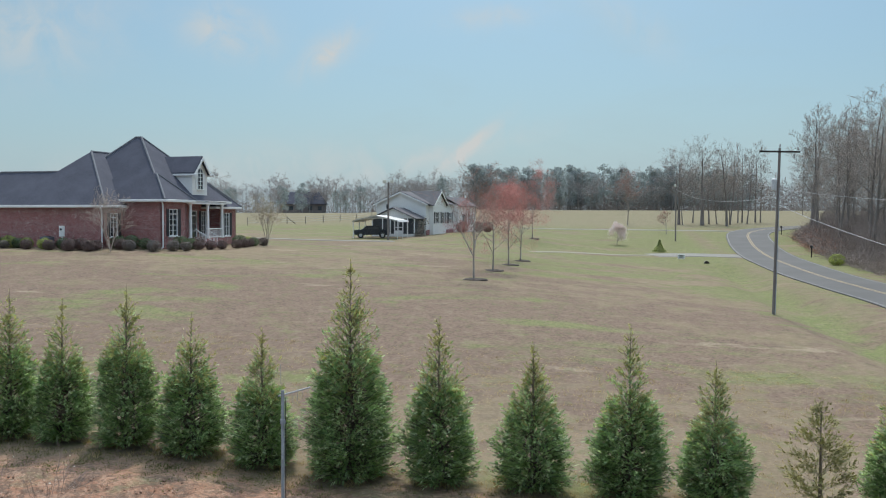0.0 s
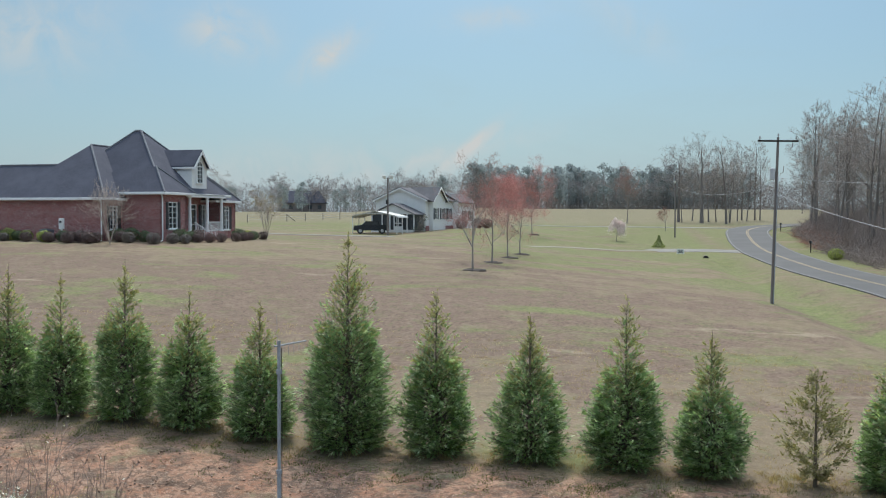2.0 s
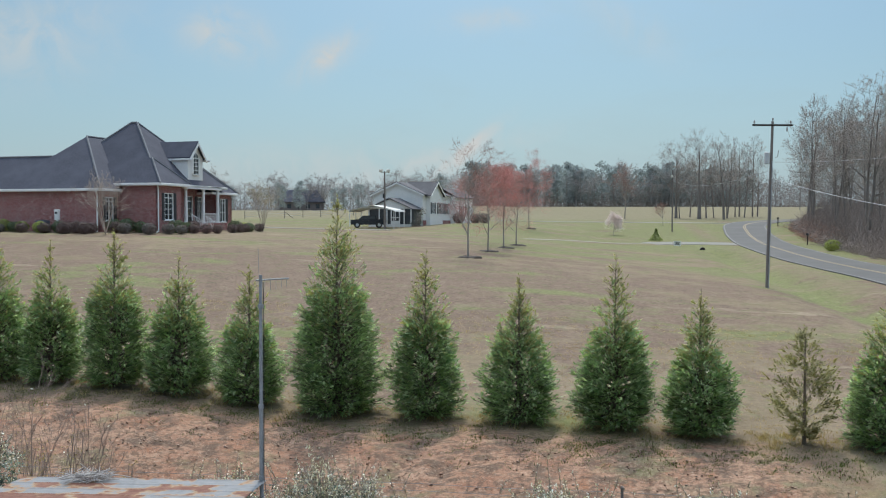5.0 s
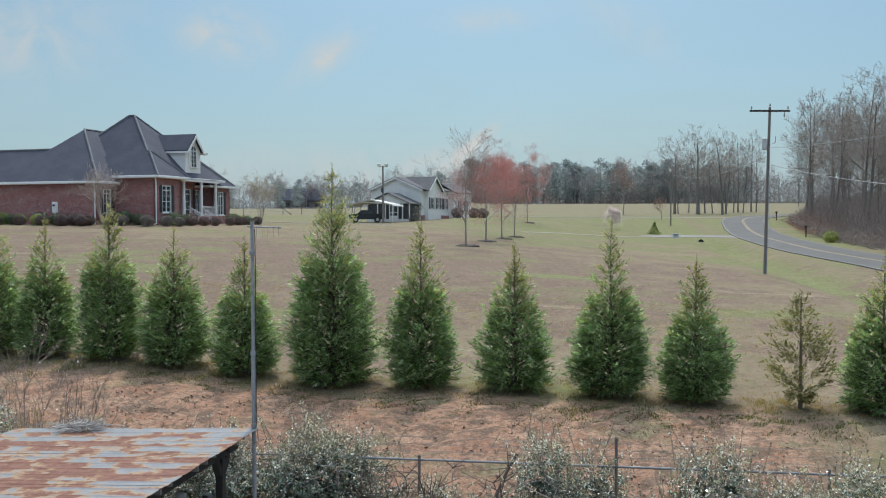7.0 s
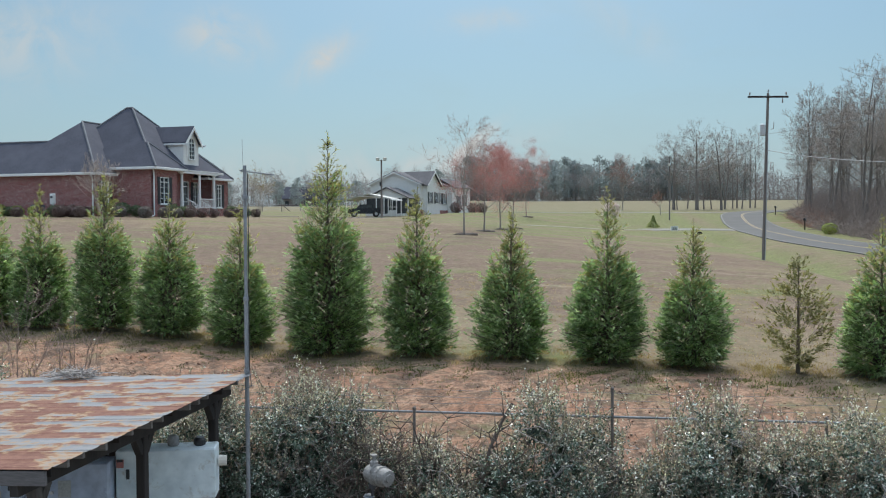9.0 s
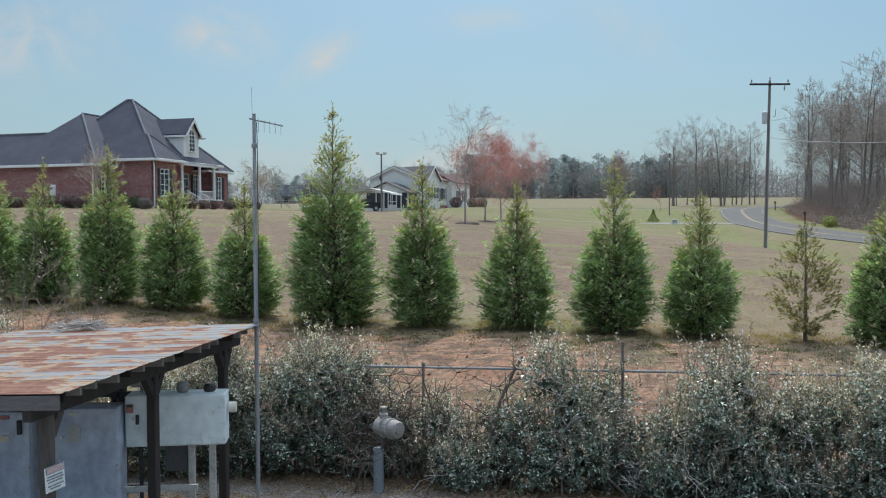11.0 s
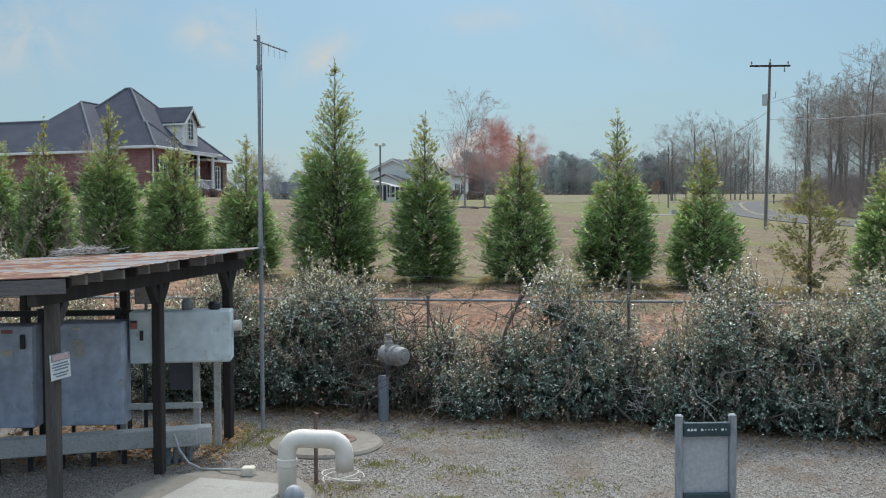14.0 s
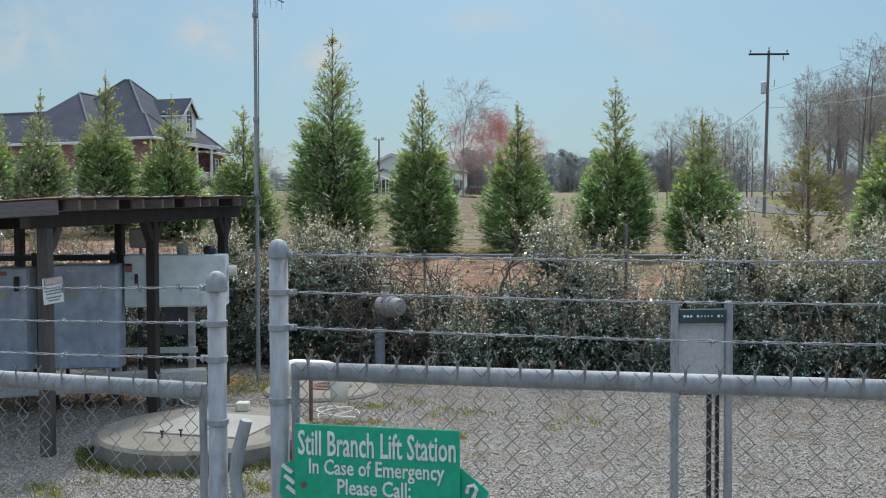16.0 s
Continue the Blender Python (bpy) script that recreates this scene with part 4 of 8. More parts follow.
# ---------------------------------------------------------------- brick house
def brick_material():
    k = Nodes("red_brick")
    vec = k.mapped((1, 1, 1), False)
    # one course coordinate along the wall, whichever way the wall faces
    sep = k.n.new("ShaderNodeSeparateXYZ")
    k.l.new(vec, sep.inputs[0])
    comb = k.n.new("ShaderNodeCombineXYZ")
    k.l.new(k.math("ADD", sep.outputs[0], sep.outputs[1]), comb.inputs[0])
    k.l.new(sep.outputs[2], comb.inputs[1])
    b = k.n.new("ShaderNodeTexBrick")
    k.l.new(comb.outputs[0], b.inputs["Vector"])
    b.inputs["Scale"].default_value = 1.0
    b.inputs["Brick Width"].default_value = 0.21
    b.inputs["Row Height"].default_value = 0.075
    b.inputs["Mortar Size"].default_value = 0.008
    b.inputs["Color1"].default_value = (0.36, 0.12, 0.115, 1)
    b.inputs["Color2"].default_value = (0.25, 0.085, 0.085, 1)
    b.inputs["Mortar"].default_value = (0.45, 0.38, 0.34, 1)
    # tumbled bricks: single ones lime-washed, others burnt dark, in loose drifts
    drift = k.noise(k.mapped((1, 1, 1.6)), 1.1, 4, 0.6)
    blot = k.ramp(k.math("ADD", k.noise(k.mapped((4.6, 4.6, 11)), 1.0, 3, 0.6), k.math("MULTIPLY", drift, 0.3)), 0.73, 0.79)
    col = k.mix(k.math("MULTIPLY", blot, 0.8), b.outputs["Color"], (0.55, 0.43, 0.4))
    dark = k.ramp(k.noise(k.mapped((4.2, 4.2, 10), rot=(0, 0, 0.7)), 1.0, 3, 0.6), 0.56, 0.63)
    col = k.mix(k.math("MULTIPLY", dark, 0.7), col, (0.16, 0.06, 0.065))
    k.bump(b.outputs["Fac"], -0.4, 0.008)
    return k.done(col, 0.9, 0, 0.2)


def shingle_material(name, dark, light):
    k = Nodes(name)
    vec = k.mapped((1, 1, 1))
    course = k.node("TexWave", Vector=k.mapped((0, 0, 1)), Scale=3.2, Distortion=0.4, Detail=2.0)
    tabs = k.noise(k.mapped((3, 3, 6)), 2.5, 3)
    col = k.mix(k.ramp(tabs, 0.3, 0.7), dark, light)
    col = k.mix(k.ramp(k.noise(vec, 0.7, 5), 0.45, 0.75), col, tuple(a * 1.08 for a in light))
    col = k.mix(k.math("MULTIPLY", course, 0.25), col, tuple(a * 0.6 for a in dark))
    k.bump(k.noise(vec, 60, 2), 0.3, 0.01)
    return k.done(col, 0.92, 0, 0.25)


def glass_material(name, tint=(0.02, 0.025, 0.03)):
    k = Nodes(name)
    col = k.mix(k.ramp(k.noise(k.mapped(), 1.5, 3), 0.4, 0.7), tint, tuple(a * 2.2 for a in tint))
    return k.done(col, 0.06, 0, 0.6)


M_BRICK = brick_material()
M_SHINGLE = shingle_material("dark_shingle", (0.052, 0.055, 0.074), (0.076, 0.081, 0.105))
M_RIDGE = plain("ridge_cap", (0.125, 0.13, 0.145), (0.18, 0.185, 0.2), 3, 0.9)
M_WHITE = plain("white_paint", (0.8, 0.8, 0.78), (0.86, 0.86, 0.84), 2, 0.5)
M_SIDING = plain("white_siding", (0.78, 0.77, 0.74), (0.85, 0.84, 0.81), 1.5, 0.6)
M_SHUTTER = plain("black_shutter", (0.02, 0.02, 0.025), (0.035, 0.035, 0.04), 4, 0.5)
M_PANE = glass_material("window_glass")
M_VENT = plain("vent_black", (0.025, 0.022, 0.022), (0.04, 0.035, 0.035), 5, 0.8)
M_ACGREY = plain("unit_blue_grey", (0.09, 0.1, 0.13), (0.13, 0.14, 0.17), 5, 0.6)

house = thing("house", (-22.5, 74.7, z_at(-24, 76) - 0.02), -16.4, "single-storey red brick house with steep dark hipped roofs", "house")


def slab_roof(s, pts, thick=0.12):
    """A roof plane as a plate that hangs down by its thickness."""
    s.prism(pts, (0, 0, -thick))


def hip(x0, x1, y0, y1, z0, ra, rb, name, mat=None, caps=(0, 1, 2, 3, 4)):
    """A hipped roof over a rectangle, with a ridge from ra to rb; the planes are parts of their own."""
    A, B, C, D = (x0, y0, z0), (x1, y0, z0), (x1, y1, z0), (x0, y1, z0)
    roof = None
    s = Solid()
    ra, rb = Vector(ra), Vector(rb)
    alongx = abs(ra.x - rb.x) >= abs(ra.y - rb.y)
    if alongx:
        for q in ([A, B, rb, ra], [C, D, ra, rb], [B, C, rb], [D, A, ra]):
            slab_roof(s, q)
        ends = ((A, ra), (D, ra), (B, rb), (C, rb))
    else:
        for q in ([B, C, rb, ra], [D, A, ra, rb], [A, B, ra], [C, D, rb]):
            slab_roof(s, q)
        ends = ((A, ra), (B, ra), (C, rb), (D, rb))
    roof = part(name, s, mat or M_SHINGLE, house)
    for n_, (a, b) in enumerate((*ends, (ra, rb))):
        if n_ not in caps or (Vector(a) - Vector(b)).length < 0.1:
            continue
        c = Solid()
        c.tube([Vector(a) + Vector((0, 0, 0.015)), Vector(b) + Vector((0, 0, 0.015))], 0.085, 6)
        part("ridge_cap", c, M_RIDGE, roof)
    # white fascia and gutter on the eave
    f = Solid()
    t = 0.2
    f.box(((x0 + x1) / 2, y0 + 0.03, z0 - t / 2), (x1 - x0 + 0.1, 0.1, t), 0.02)
    f.box(((x0 + x1) / 2, y1 - 0.03, z0 - t / 2), (x1 - x0 + 0.1, 0.1, t), 0.02)
    f.box((x0 + 0.03, (y0 + y1) / 2, z0 - t / 2 - 0.003), (0.1, y1 - y0 - 0.1, t), 0.02)
    f.box((x1 - 0.03, (y0 + y1) / 2, z0 - t / 2 - 0.003), (0.1, y1 - y0 - 0.1, t), 0.02)
    part("gutter", f, M_WHITE, roof)
    return roof


def wall_run(x0, y0, x1, y1, h, holes=(), thick=0.25, mat=None, z0=-0.4):
    """A wall from plan point to plan point with openings (start, width, sill, height); it is built of piers, sills and lintels."""
    a, b = Vector((x0, y0, 0)), Vector((x1, y1, 0))
    d = (b - a)
    L = d.length
    d.normalize()
    n = Vector((d.y, -d.x, 0))
    m = Matrix((d, -n, Vector((0, 0, 1)))).transposed()
    s = Solid()

    def block(u0, u1, w0, w1):
        if u1 - u0 > 0.01 and w1 - w0 > 0.01:
            c = a + d * (u0 + u1) / 2 - n * thick / 2 + Vector((0, 0, (w0 + w1) / 2))
            s.box(c, (u1 - u0, thick, w1 - w0), 0, m)

    u = 0.0
    for st, w, sill, hh in sorted(holes):
        block(u, st, z0, h)
        block(st, st + w, z0, sill)
        block(st, st + w, sill + hh, h)
        u = st + w
    block(u, L, z0, h)
    part("wall", s, mat or M_BRICK, house)
    return a, d, n, m


def window(run, st, w, sill, hh, shutters=True, arch=False, parent=None, cols=2, rows=4, transom=True):
    a, d, n, m = run
    c0 = a + d * (st + w / 2) + Vector((0, 0, sill))
    win = new("window")
    win.parent = parent or house
    win.matrix_basis = Matrix.Translation(c0) @ m.to_4x4()
    fr = Solid()
    t = 0.07
    for bx, bz, sx, sz in ((-w / 2 + t / 2, hh / 2, t, hh), (w / 2 - t / 2, hh / 2, t, hh), (0, t / 2, w - 2 * t, t), (0, hh - t / 2, w - 2 * t, t)):
        fr.box((bx, 0.05, bz), (sx, 0.14, sz), 0.01)
    for i in range(1, cols):
        fr.box((-w / 2 + w * i / cols, 0.055, hh / 2), (0.05, 0.09, hh - 2 * t), 0)
    if transom:
        fr.box((0, 0.056, hh * 0.82), (w - 2 * t, 0.1, 0.07), 0)
    for i in range(1, rows):
        fr.box((0, 0.058, hh * 0.82 * i / rows), (w - 2 * t, 0.05, 0.025 if i != rows // 2 else 0.05), 0)
    part("window_frame", fr, M_WHITE, win)
    p = Solid()
    p.box((0, 0.1, hh / 2), (w - t, 0.02, hh - t), 0)
    part("pane", p, M_PANE, win)
    sl = Solid()
    sl.box((0, -0.03, -0.05), (w + 0.2, 0.16, 0.09), 0.01)
    part("window_sill", sl, M_WHITE, win)
    if shutters:
        for sg in (-1, 1):
            sh = Solid()
            sw = 0.36
            sh.box((sg * (w / 2 + sw / 2 + 0.03), -0.03, hh / 2), (sw, 0.05, hh), 0.01)
            for j in range(12):
                sh.box((sg * (w / 2 + sw / 2 + 0.03), -0.058, hh * (j + 0.7) / 12.4), (sw - 0.1, 0.014, hh / 24), 0)
            part("shutter", sh, M_SHUTTER, win, "black louvred shutter")
    return win


EAVE, LOW = 3.9, 3.33
# walls: corner block, porch recess, back block, wing
run = wall_run(-3.75, 0, 0, 0, EAVE, [])
front = wall_run(0, 0, 0, 3.5, EAVE, [(0.85, 1.3, 0.95, 2.2)])
window(front, 0.85, 1.3, 0.95, 2.2)
wall_run(0, 3.5, -1.7, 3.5, EAVE, [])
recess = wall_run(-1.7, 3.5, -1.7, 9.9, EAVE, [(0.9, 1.0, 0.75, 2.1), (3.45, 0.95, 0.62, 2.45), (5.1, 0.85, 0.85, 2.2)])
window(recess, 0.9, 1.0, 0.75, 2.1)
window(recess, 3.45, 0.95, 0.62, 2.45, False, cols=1, rows=3)
window(recess, 5.1, 0.85, 0.85, 2.2)
wall_run(-1.7, 9.9, -0.6, 9.9, EAVE, [])
back = wall_run(-0.6, 9.9, -0.6, 12.85, LOW, [(0.85, 0.95, 0.8, 2.1)])
window(back, 0.85, 0.95, 0.8, 2.1)
wall_run(-0.6, 12.85, -19, 12.85, LOW, [])
wing = wall_run(-18.8, -2.4, -3.75, -2.4, LOW, [])
wside = wall_run(-3.75, -2.4, -3.75, 0, LOW, [(0.75, 1.0, 0.9, 1.9)])
window(wside, 0.75, 1.0, 0.9, 1.9)
wall_run(-18.8, 12.85, -18.8, -2.4, LOW, [])
# roofs
hip(-19.2, -6.5, -2.77, 3.6, LOW + 0.1, (-16.0, 0.4, 6.26), (-9.0, 0.4, 6.26), "wing_roof", caps=(0, 1, 4))
hip(-13.35, -3.35, -2.8, 10.5, LOW + 0.11, (-8.35, 2.2, 8.05), (-8.35, 5.5, 8.05), "wing_roof", caps=(1, 2, 4))
hip(-11.6, 0.15, -0.1, 10.7, EAVE + 0.02, (-6.1, 5.3, 9.45), (-5.55, 5.3, 9.45), "main_roof")
hip(-7.5, 0.5, -0.45, 4.1, EAVE + 0.03, (-5.2, 1.8, 6.1), (-1.75, 1.8, 6.1), "corner_roof", caps=(2, 3))
hip(-8.0, -0.15, 8.6, 13.15, LOW + 0.12, (-5.4, 10.9, 5.7), (-2.5, 10.9, 5.7), "back_roof")
# dormer with an arched window
dorm = Solid()
dx, dy0, dy1, dz0, dz1, dpk = -0.35, 4.95, 7.35, 4.05, 6.3, 7.6
dm = (dy0 + dy1) / 2
dorm.prism([(dx, dy0, dz0), (dx, dy1, dz0), (dx, dy1, dz1), (dx, dm, dpk), (dx, dy0, dz1)], (-3.2, 0, 0))
dormer = part("dormer", dorm, M_SIDING, house, "white gabled dormer")
dr = Solid()
for yy, sg in ((dy0, -1), (dy1, 1)):
    e = 0.14
    drop = e * (dpk - dz1) / (dm - dy0)
    dr.prism([(dx + 0.3, yy + sg * e, dz1 - drop + 0.06), (dx + 0.3, dm, dpk + 0.06), (-4.4, dm, dpk + 0.06), (-4.4, yy + sg * e, dz1 - drop + 0.06)], (0, 0, 0.12))
part("dormer_roof", dr, M_SHINGLE, dormer)
tr = Solid()
for yy, sg in ((dy0, -1), (dy1, 1)):
    e = 0.16
    drop = e * (dpk - dz1) / (dm - dy0)
    tr.prism([(dx + 0.31, yy + sg * e, dz1 - drop - 0.2), (dx + 0.31, dm, dpk - 0.2), (dx + 0.31, dm, dpk + 0.08), (dx + 0.31, yy + sg * e, dz1 - drop + 0.08)], (0.05, 0, 0))
    tr.box((-1.9, yy + sg * e, dz1 - drop), (4.4, 0.06, 0.16), 0.01)
part("bargeboard", tr, M_WHITE, dormer)
aw = Solid()
arc = [(dx + 0.03, dm - 0.42, 4.9), (dx + 0.03, dm + 0.42, 4.9)] + [(dx + 0.03, dm + 0.42 * math.cos(a * math.pi / 10), 6.3 + 0.42 * math.sin(a * math.pi / 10)) for a in range(11)]
aw.prism(arc, (0.02, 0, 0))
part("pane", aw, M_PANE, dormer)
af = Solid()
for yy in (-0.45, 0.45):
    af.box((dx + 0.05, dm + yy, 5.6), (0.1, 0.09, 1.45), 0.01)
for k in range(10):
    a, b = k * math.pi / 10, (k + 1) * math.pi / 10
    af.tube([(dx + 0.05, dm + 0.46 * math.cos(a), 6.3 + 0.46 * math.sin(a)), (dx + 0.05, dm + 0.46 * math.cos(b), 6.3 + 0.46 * math.sin(b))], 0.05, 5)
af.box((dx + 0.055, dm, 5.75), (0.06, 0.04, 1.9), 0)
for z in (5.25, 5.6, 5.95, 6.3):
    af.box((dx + 0.056, dm, z), (0.05, 0.84, 0.035 if z < 6.2 else 0.07), 0)
af.box((dx + 0.07, dm, 4.86), (0.16, 1.1, 0.1), 0.01)
for yy in (-0.62, 0.62):
    af.box((dx + 0.03, dm + yy, 5.6), (0.06, 0.2, 1.35), 0.01)
part("window_frame", af, M_WHITE, dormer)
# porch
fl = Solid()
fl.box((-0.75, 6.7, 0.22), (1.85, 6.3, 0.9), 0.02)
porch = part("porch_base", fl, M_BRICK, house)
for yy in (4.05, 6.85, 9.3):
    c = Solid()
    c.lathe((0, yy, 0.67), [(0.2, 0), (0.2, 0.1), (0.15, 0.14), (0.135, 1.6), (0.12, 2.82), (0.17, 2.88), (0.19, 3.02), (0.19, 3.04)], 14)
    part("column", c, M_WHITE, porch)
bm_ = Solid()
bm_.box((0, 6.65, 3.76), (0.34, 6.2, 0.3), 0.02)
part("beam", bm_, M_WHITE, porch)


def balustrade(p, q, n):
    rail = Solid()
    p, q = Vector(p), Vector(q)
    for z in (0.1, 0.82):
        rail.tube([p + Vector((0, 0, z)), q + Vector((0, 0, z))], 0.045, 6)
    r_ = part("railing", rail, M_WHITE, porch)
    for i in range(1, n):
        b = Solid()
        c = p.lerp(q, i / n)
        b.tube([c + Vector((0, 0, 0.1)), c + Vector((0, 0, 0.82))], 0.022, 4)
        part("baluster", b, M_WHITE, r_)


balustrade((0.0, 6.95, 0.67), (0.0, 9.2, 0.67), 15)
st = Solid()
for i in range(4):
    st.box((0.35 + 0.28 * i, 5.5, 0.28 - 0.17 * i), (0.3, 1.7, 0.66 - 0.0 * i), 0.01)
part("steps", st, M_BRICK, porch)
balustrade((0.1, 4.6, 0.67), (1.35, 4.6, 0.0), 9)
balustrade((0.1, 6.4, 0.67), (1.35, 6.4, 0.0), 9)
# downspouts, vents
for x, y, z1 in ((0.06, -0.09, EAVE), (-3.9, -2.5, LOW)):
    d = Solid()
    d.tube([(x + 0.1, y - 0.3, z1 - 0.1), (x, y, z1 - 0.4), (x, y, 0.05), (x, y - 0.3, -0.03)], 0.06, 6)
    part("downspout", d, M_WHITE, house)
for x, y in ((-1.2, -0.02), (-5.2, -2.42), (-7.8, -2.42), (-11.0, -2.42), (-13.6, -2.42), (-16.2, -2.42)):
    v = Solid()
    v.box((x, y, 0.35), (0.42, 0.06, 0.2), 0.01)
    for j in range(4):
        v.box((x, y - 0.032, 0.28 + 0.045 * j), (0.38, 0.01, 0.015), 0)
    part("crawl_vent", v, M_VENT, house)


def house_to_world(x, y):
    p = house.matrix_basis @ Vector((x, y, 0))
    return p.x, p.y


# air conditioner and meter post by the wing
def air_conditioner(lx, ly):
    x, y = house_to_world(lx, ly)
    t = thing("air_conditioner", (x, y, z_at(x, y)), -16, "blue-grey outdoor air conditioner beside the brick wall", "air conditioner")
    b = Solid()
    b.box((0, 0, 0.47), (0.8, 0.8, 0.84), 0.04)
    for j in range(8):
        b.box((0, -0.403, 0.14 + 0.09 * j), (0.7, 0.012, 0.03), 0)
    part("cabinet", b, M_ACGREY, t)
    f = Solid()
    f.lathe((0, 0, 0.89), [(0.33, 0), (0.33, 0.03), (0.3, 0.05), (0.05, 0.06)], 18)
    part("fan_grille", f, M_VENT, t)
    p = Solid()
    p.box((0, 0, 0.0), (1.0, 1.0, 0.12), 0.01)
    part("pad", p, M_CONCRETE, t)


air_conditioner(-8.4, -3.3)
x, y = house_to_world(-6.9, -3.4)
t = thing("meter_pedestal", (x, y, z_at(x, y)), -16, "white utility meter pedestal before the brick wall", "meter")
s = Solid()
s.box((0, 0, 0.55), (0.16, 0.12, 1.2), 0.01)
part("post", s, M_WHITE, t)
s = Solid()
s.box((0, -0.02, 1.35), (0.42, 0.22, 0.85), 0.03)
part("cabinet", s, M_WHITE, t)
s = Solid()
s.tube([(0, -0.12, 1.5), (0, -0.2, 1.5)], 0.09, 12)
part("meter", s, M_PANE, t)


# clipped shrubs round the house
M_BUSHGREEN = leafy("clipped_green", (0.05, 0.085, 0.045), (0.155, 0.2, 0.11), 0.6, 0.3, 0.2)
M_BUSHLIME = leafy("clipped_lime", (0.19, 0.235, 0.075), (0.36, 0.4, 0.15), 0.6, 0.3, 0.4)
M_BUSHMAROON = leafy("clipped_maroon", (0.085, 0.056, 0.06), (0.2, 0.145, 0.142), 0.6, 0.3, 0.15)
M_BUSHGREY = leafy("clipped_grey", (0.105, 0.09, 0.09), (0.235, 0.21, 0.205), 0.6, 0.3, 0.15)


def bush_kind(seed, material, label):
    rng = np.random.default_rng(seed)
    t = thing("clipped_shrub", (0, 0, 0), 0, label, "shrub", "shrubs round the brick house")
    m = 3000
    d = unit(rng.normal(0, 1, (m, 3)))
    lump = 1 + 0.04 * np.sin(d[:, 0] * 6 + seed) + 0.07 * np.sin(d[:, 1] * 7 + d[:, 2] * 5)
    p = d * (lump * (0.84 + 0.16 * rng.random(m)))[:, None] * np.array([0.58, 0.58, 0.5]) + np.array([0, 0, 0.46])
    p[:, 2] = np.maximum(p[:, 2], 0.03)
    v = leaf_quads(p, np.cross(d, rng.normal(0, 1, (m, 3))) + d * 0.35, 0.05 + 0.035 * rng.random(m), np.full(m, 0.04), rng, d + rng.normal(0, 0.3, (m, 3)))
    v[..., 2] = np.maximum(v[..., 2], 0.0)
    rows = [(0, 0, -0.05, *(np.array([0.3, 0.3, 0.4]) * rng.normal(0, 0.7, 3) + np.array([0, 0, 0.45])), 0.03, 0.012) for _ in range(14)]
    bars_mesh("stem_tangle", rows, M_BARKDARK, t, 4)
    quads("foliage", v, m, material, t)
    return t


KINDS = {"g": bush_kind(1, M_BUSHGREEN, "rounded dark green clipped shrub"), "l": bush_kind(2, M_BUSHLIME, "rounded yellow-green clipped shrub"),
         "m": bush_kind(3, M_BUSHMAROON, "rounded maroon-leaved clipped shrub"), "k": bush_kind(4, M_BUSHGREY, "rounded grey-brown clipped shrub")}
BEDS = [(-19.3, -3.3, "l", 1.0), (-18.2, -3.2, "g", 0.9), (-17.0, -3.4, "g", 1.0), (-15.8, -3.2, "l", 0.95), (-14.7, -3.5, "g", 0.8), (-13.7, -3.3, "l", 1.05), (-12.6, -3.3, "g", 0.95), (-11.6, -3.3, "l", 1.1),
        (-10.6, -3.4, "g", 0.9), (-9.7, -3.5, "l", 0.95), (-7.6, -4.0, "l", 1.0), (-6.2, -3.6, "g", 1.0), (-5.3, -3.9, "m", 1.0), (-4.3, -3.9, "m", 1.05), (-3.2, -3.6, "m", 0.9), (-13.1, -4.2, "k", 0.8),
        (-11.2, -4.3, "k", 0.75), (-9.0, -4.4, "m", 0.85), (-6.8, -4.5, "m", 0.9), (-4.8, -4.8, "m", 1.0), (-3.1, -4.6, "m", 1.0), (-2.6, -1.6, "g", 1.15), (-1.7, -1.2, "g", 1.2), (-0.6, -1.0, "g", 1.0), (-1.9, -2.4, "m", 0.95),
        (-0.9, -2.7, "k", 0.95), (0.7, -2.3, "k", 1.0), (0.9, 0.6, "g", 1.2), (1.0, 1.9, "g", 1.0), (1.5, -0.9, "k", 0.95), (2.2, -0.2, "k", 0.85), (2.0, 1.4, "m", 0.85), (2.6, 2.3, "m", 0.88), (2.9, 3.6, "m", 0.84), (3.0, 5.9, "m", 0.84),
        (2.9, 7.4, "m", 0.88), (2.6, 8.9, "m", 0.8), (1.3, 9.4, "g", 1.1), (2.2, 10.4, "g", 0.9), (1.3, 11.2, "l", 0.9), (2.4, 11.9, "m", 0.85), (0.9, 3.1, "m", 1.1)]
used = set()
for i, (lx, ly, c, size) in enumerate(BEDS):
    x, y = house_to_world(lx + (0.35 if lx > 0 else 0), ly - (0.55 if ly < 0 else 0))
    m = pose(x, y, z_at(x, y), 0, 0, 57 * i)
    o = KINDS[c] if c not in used else copy_thing(KINDS[c], m)
    o.matrix_basis = m
    o.scale = (size * 0.95, size * 0.95, size * 0.92)
    used.add(c)
M_PALETWIG = plain("pale_twig", (0.4, 0.33, 0.28), (0.5, 0.42, 0.36), 2, 0.9, spec=0.15)
x, y = house_to_world(-1.3, -5.0)


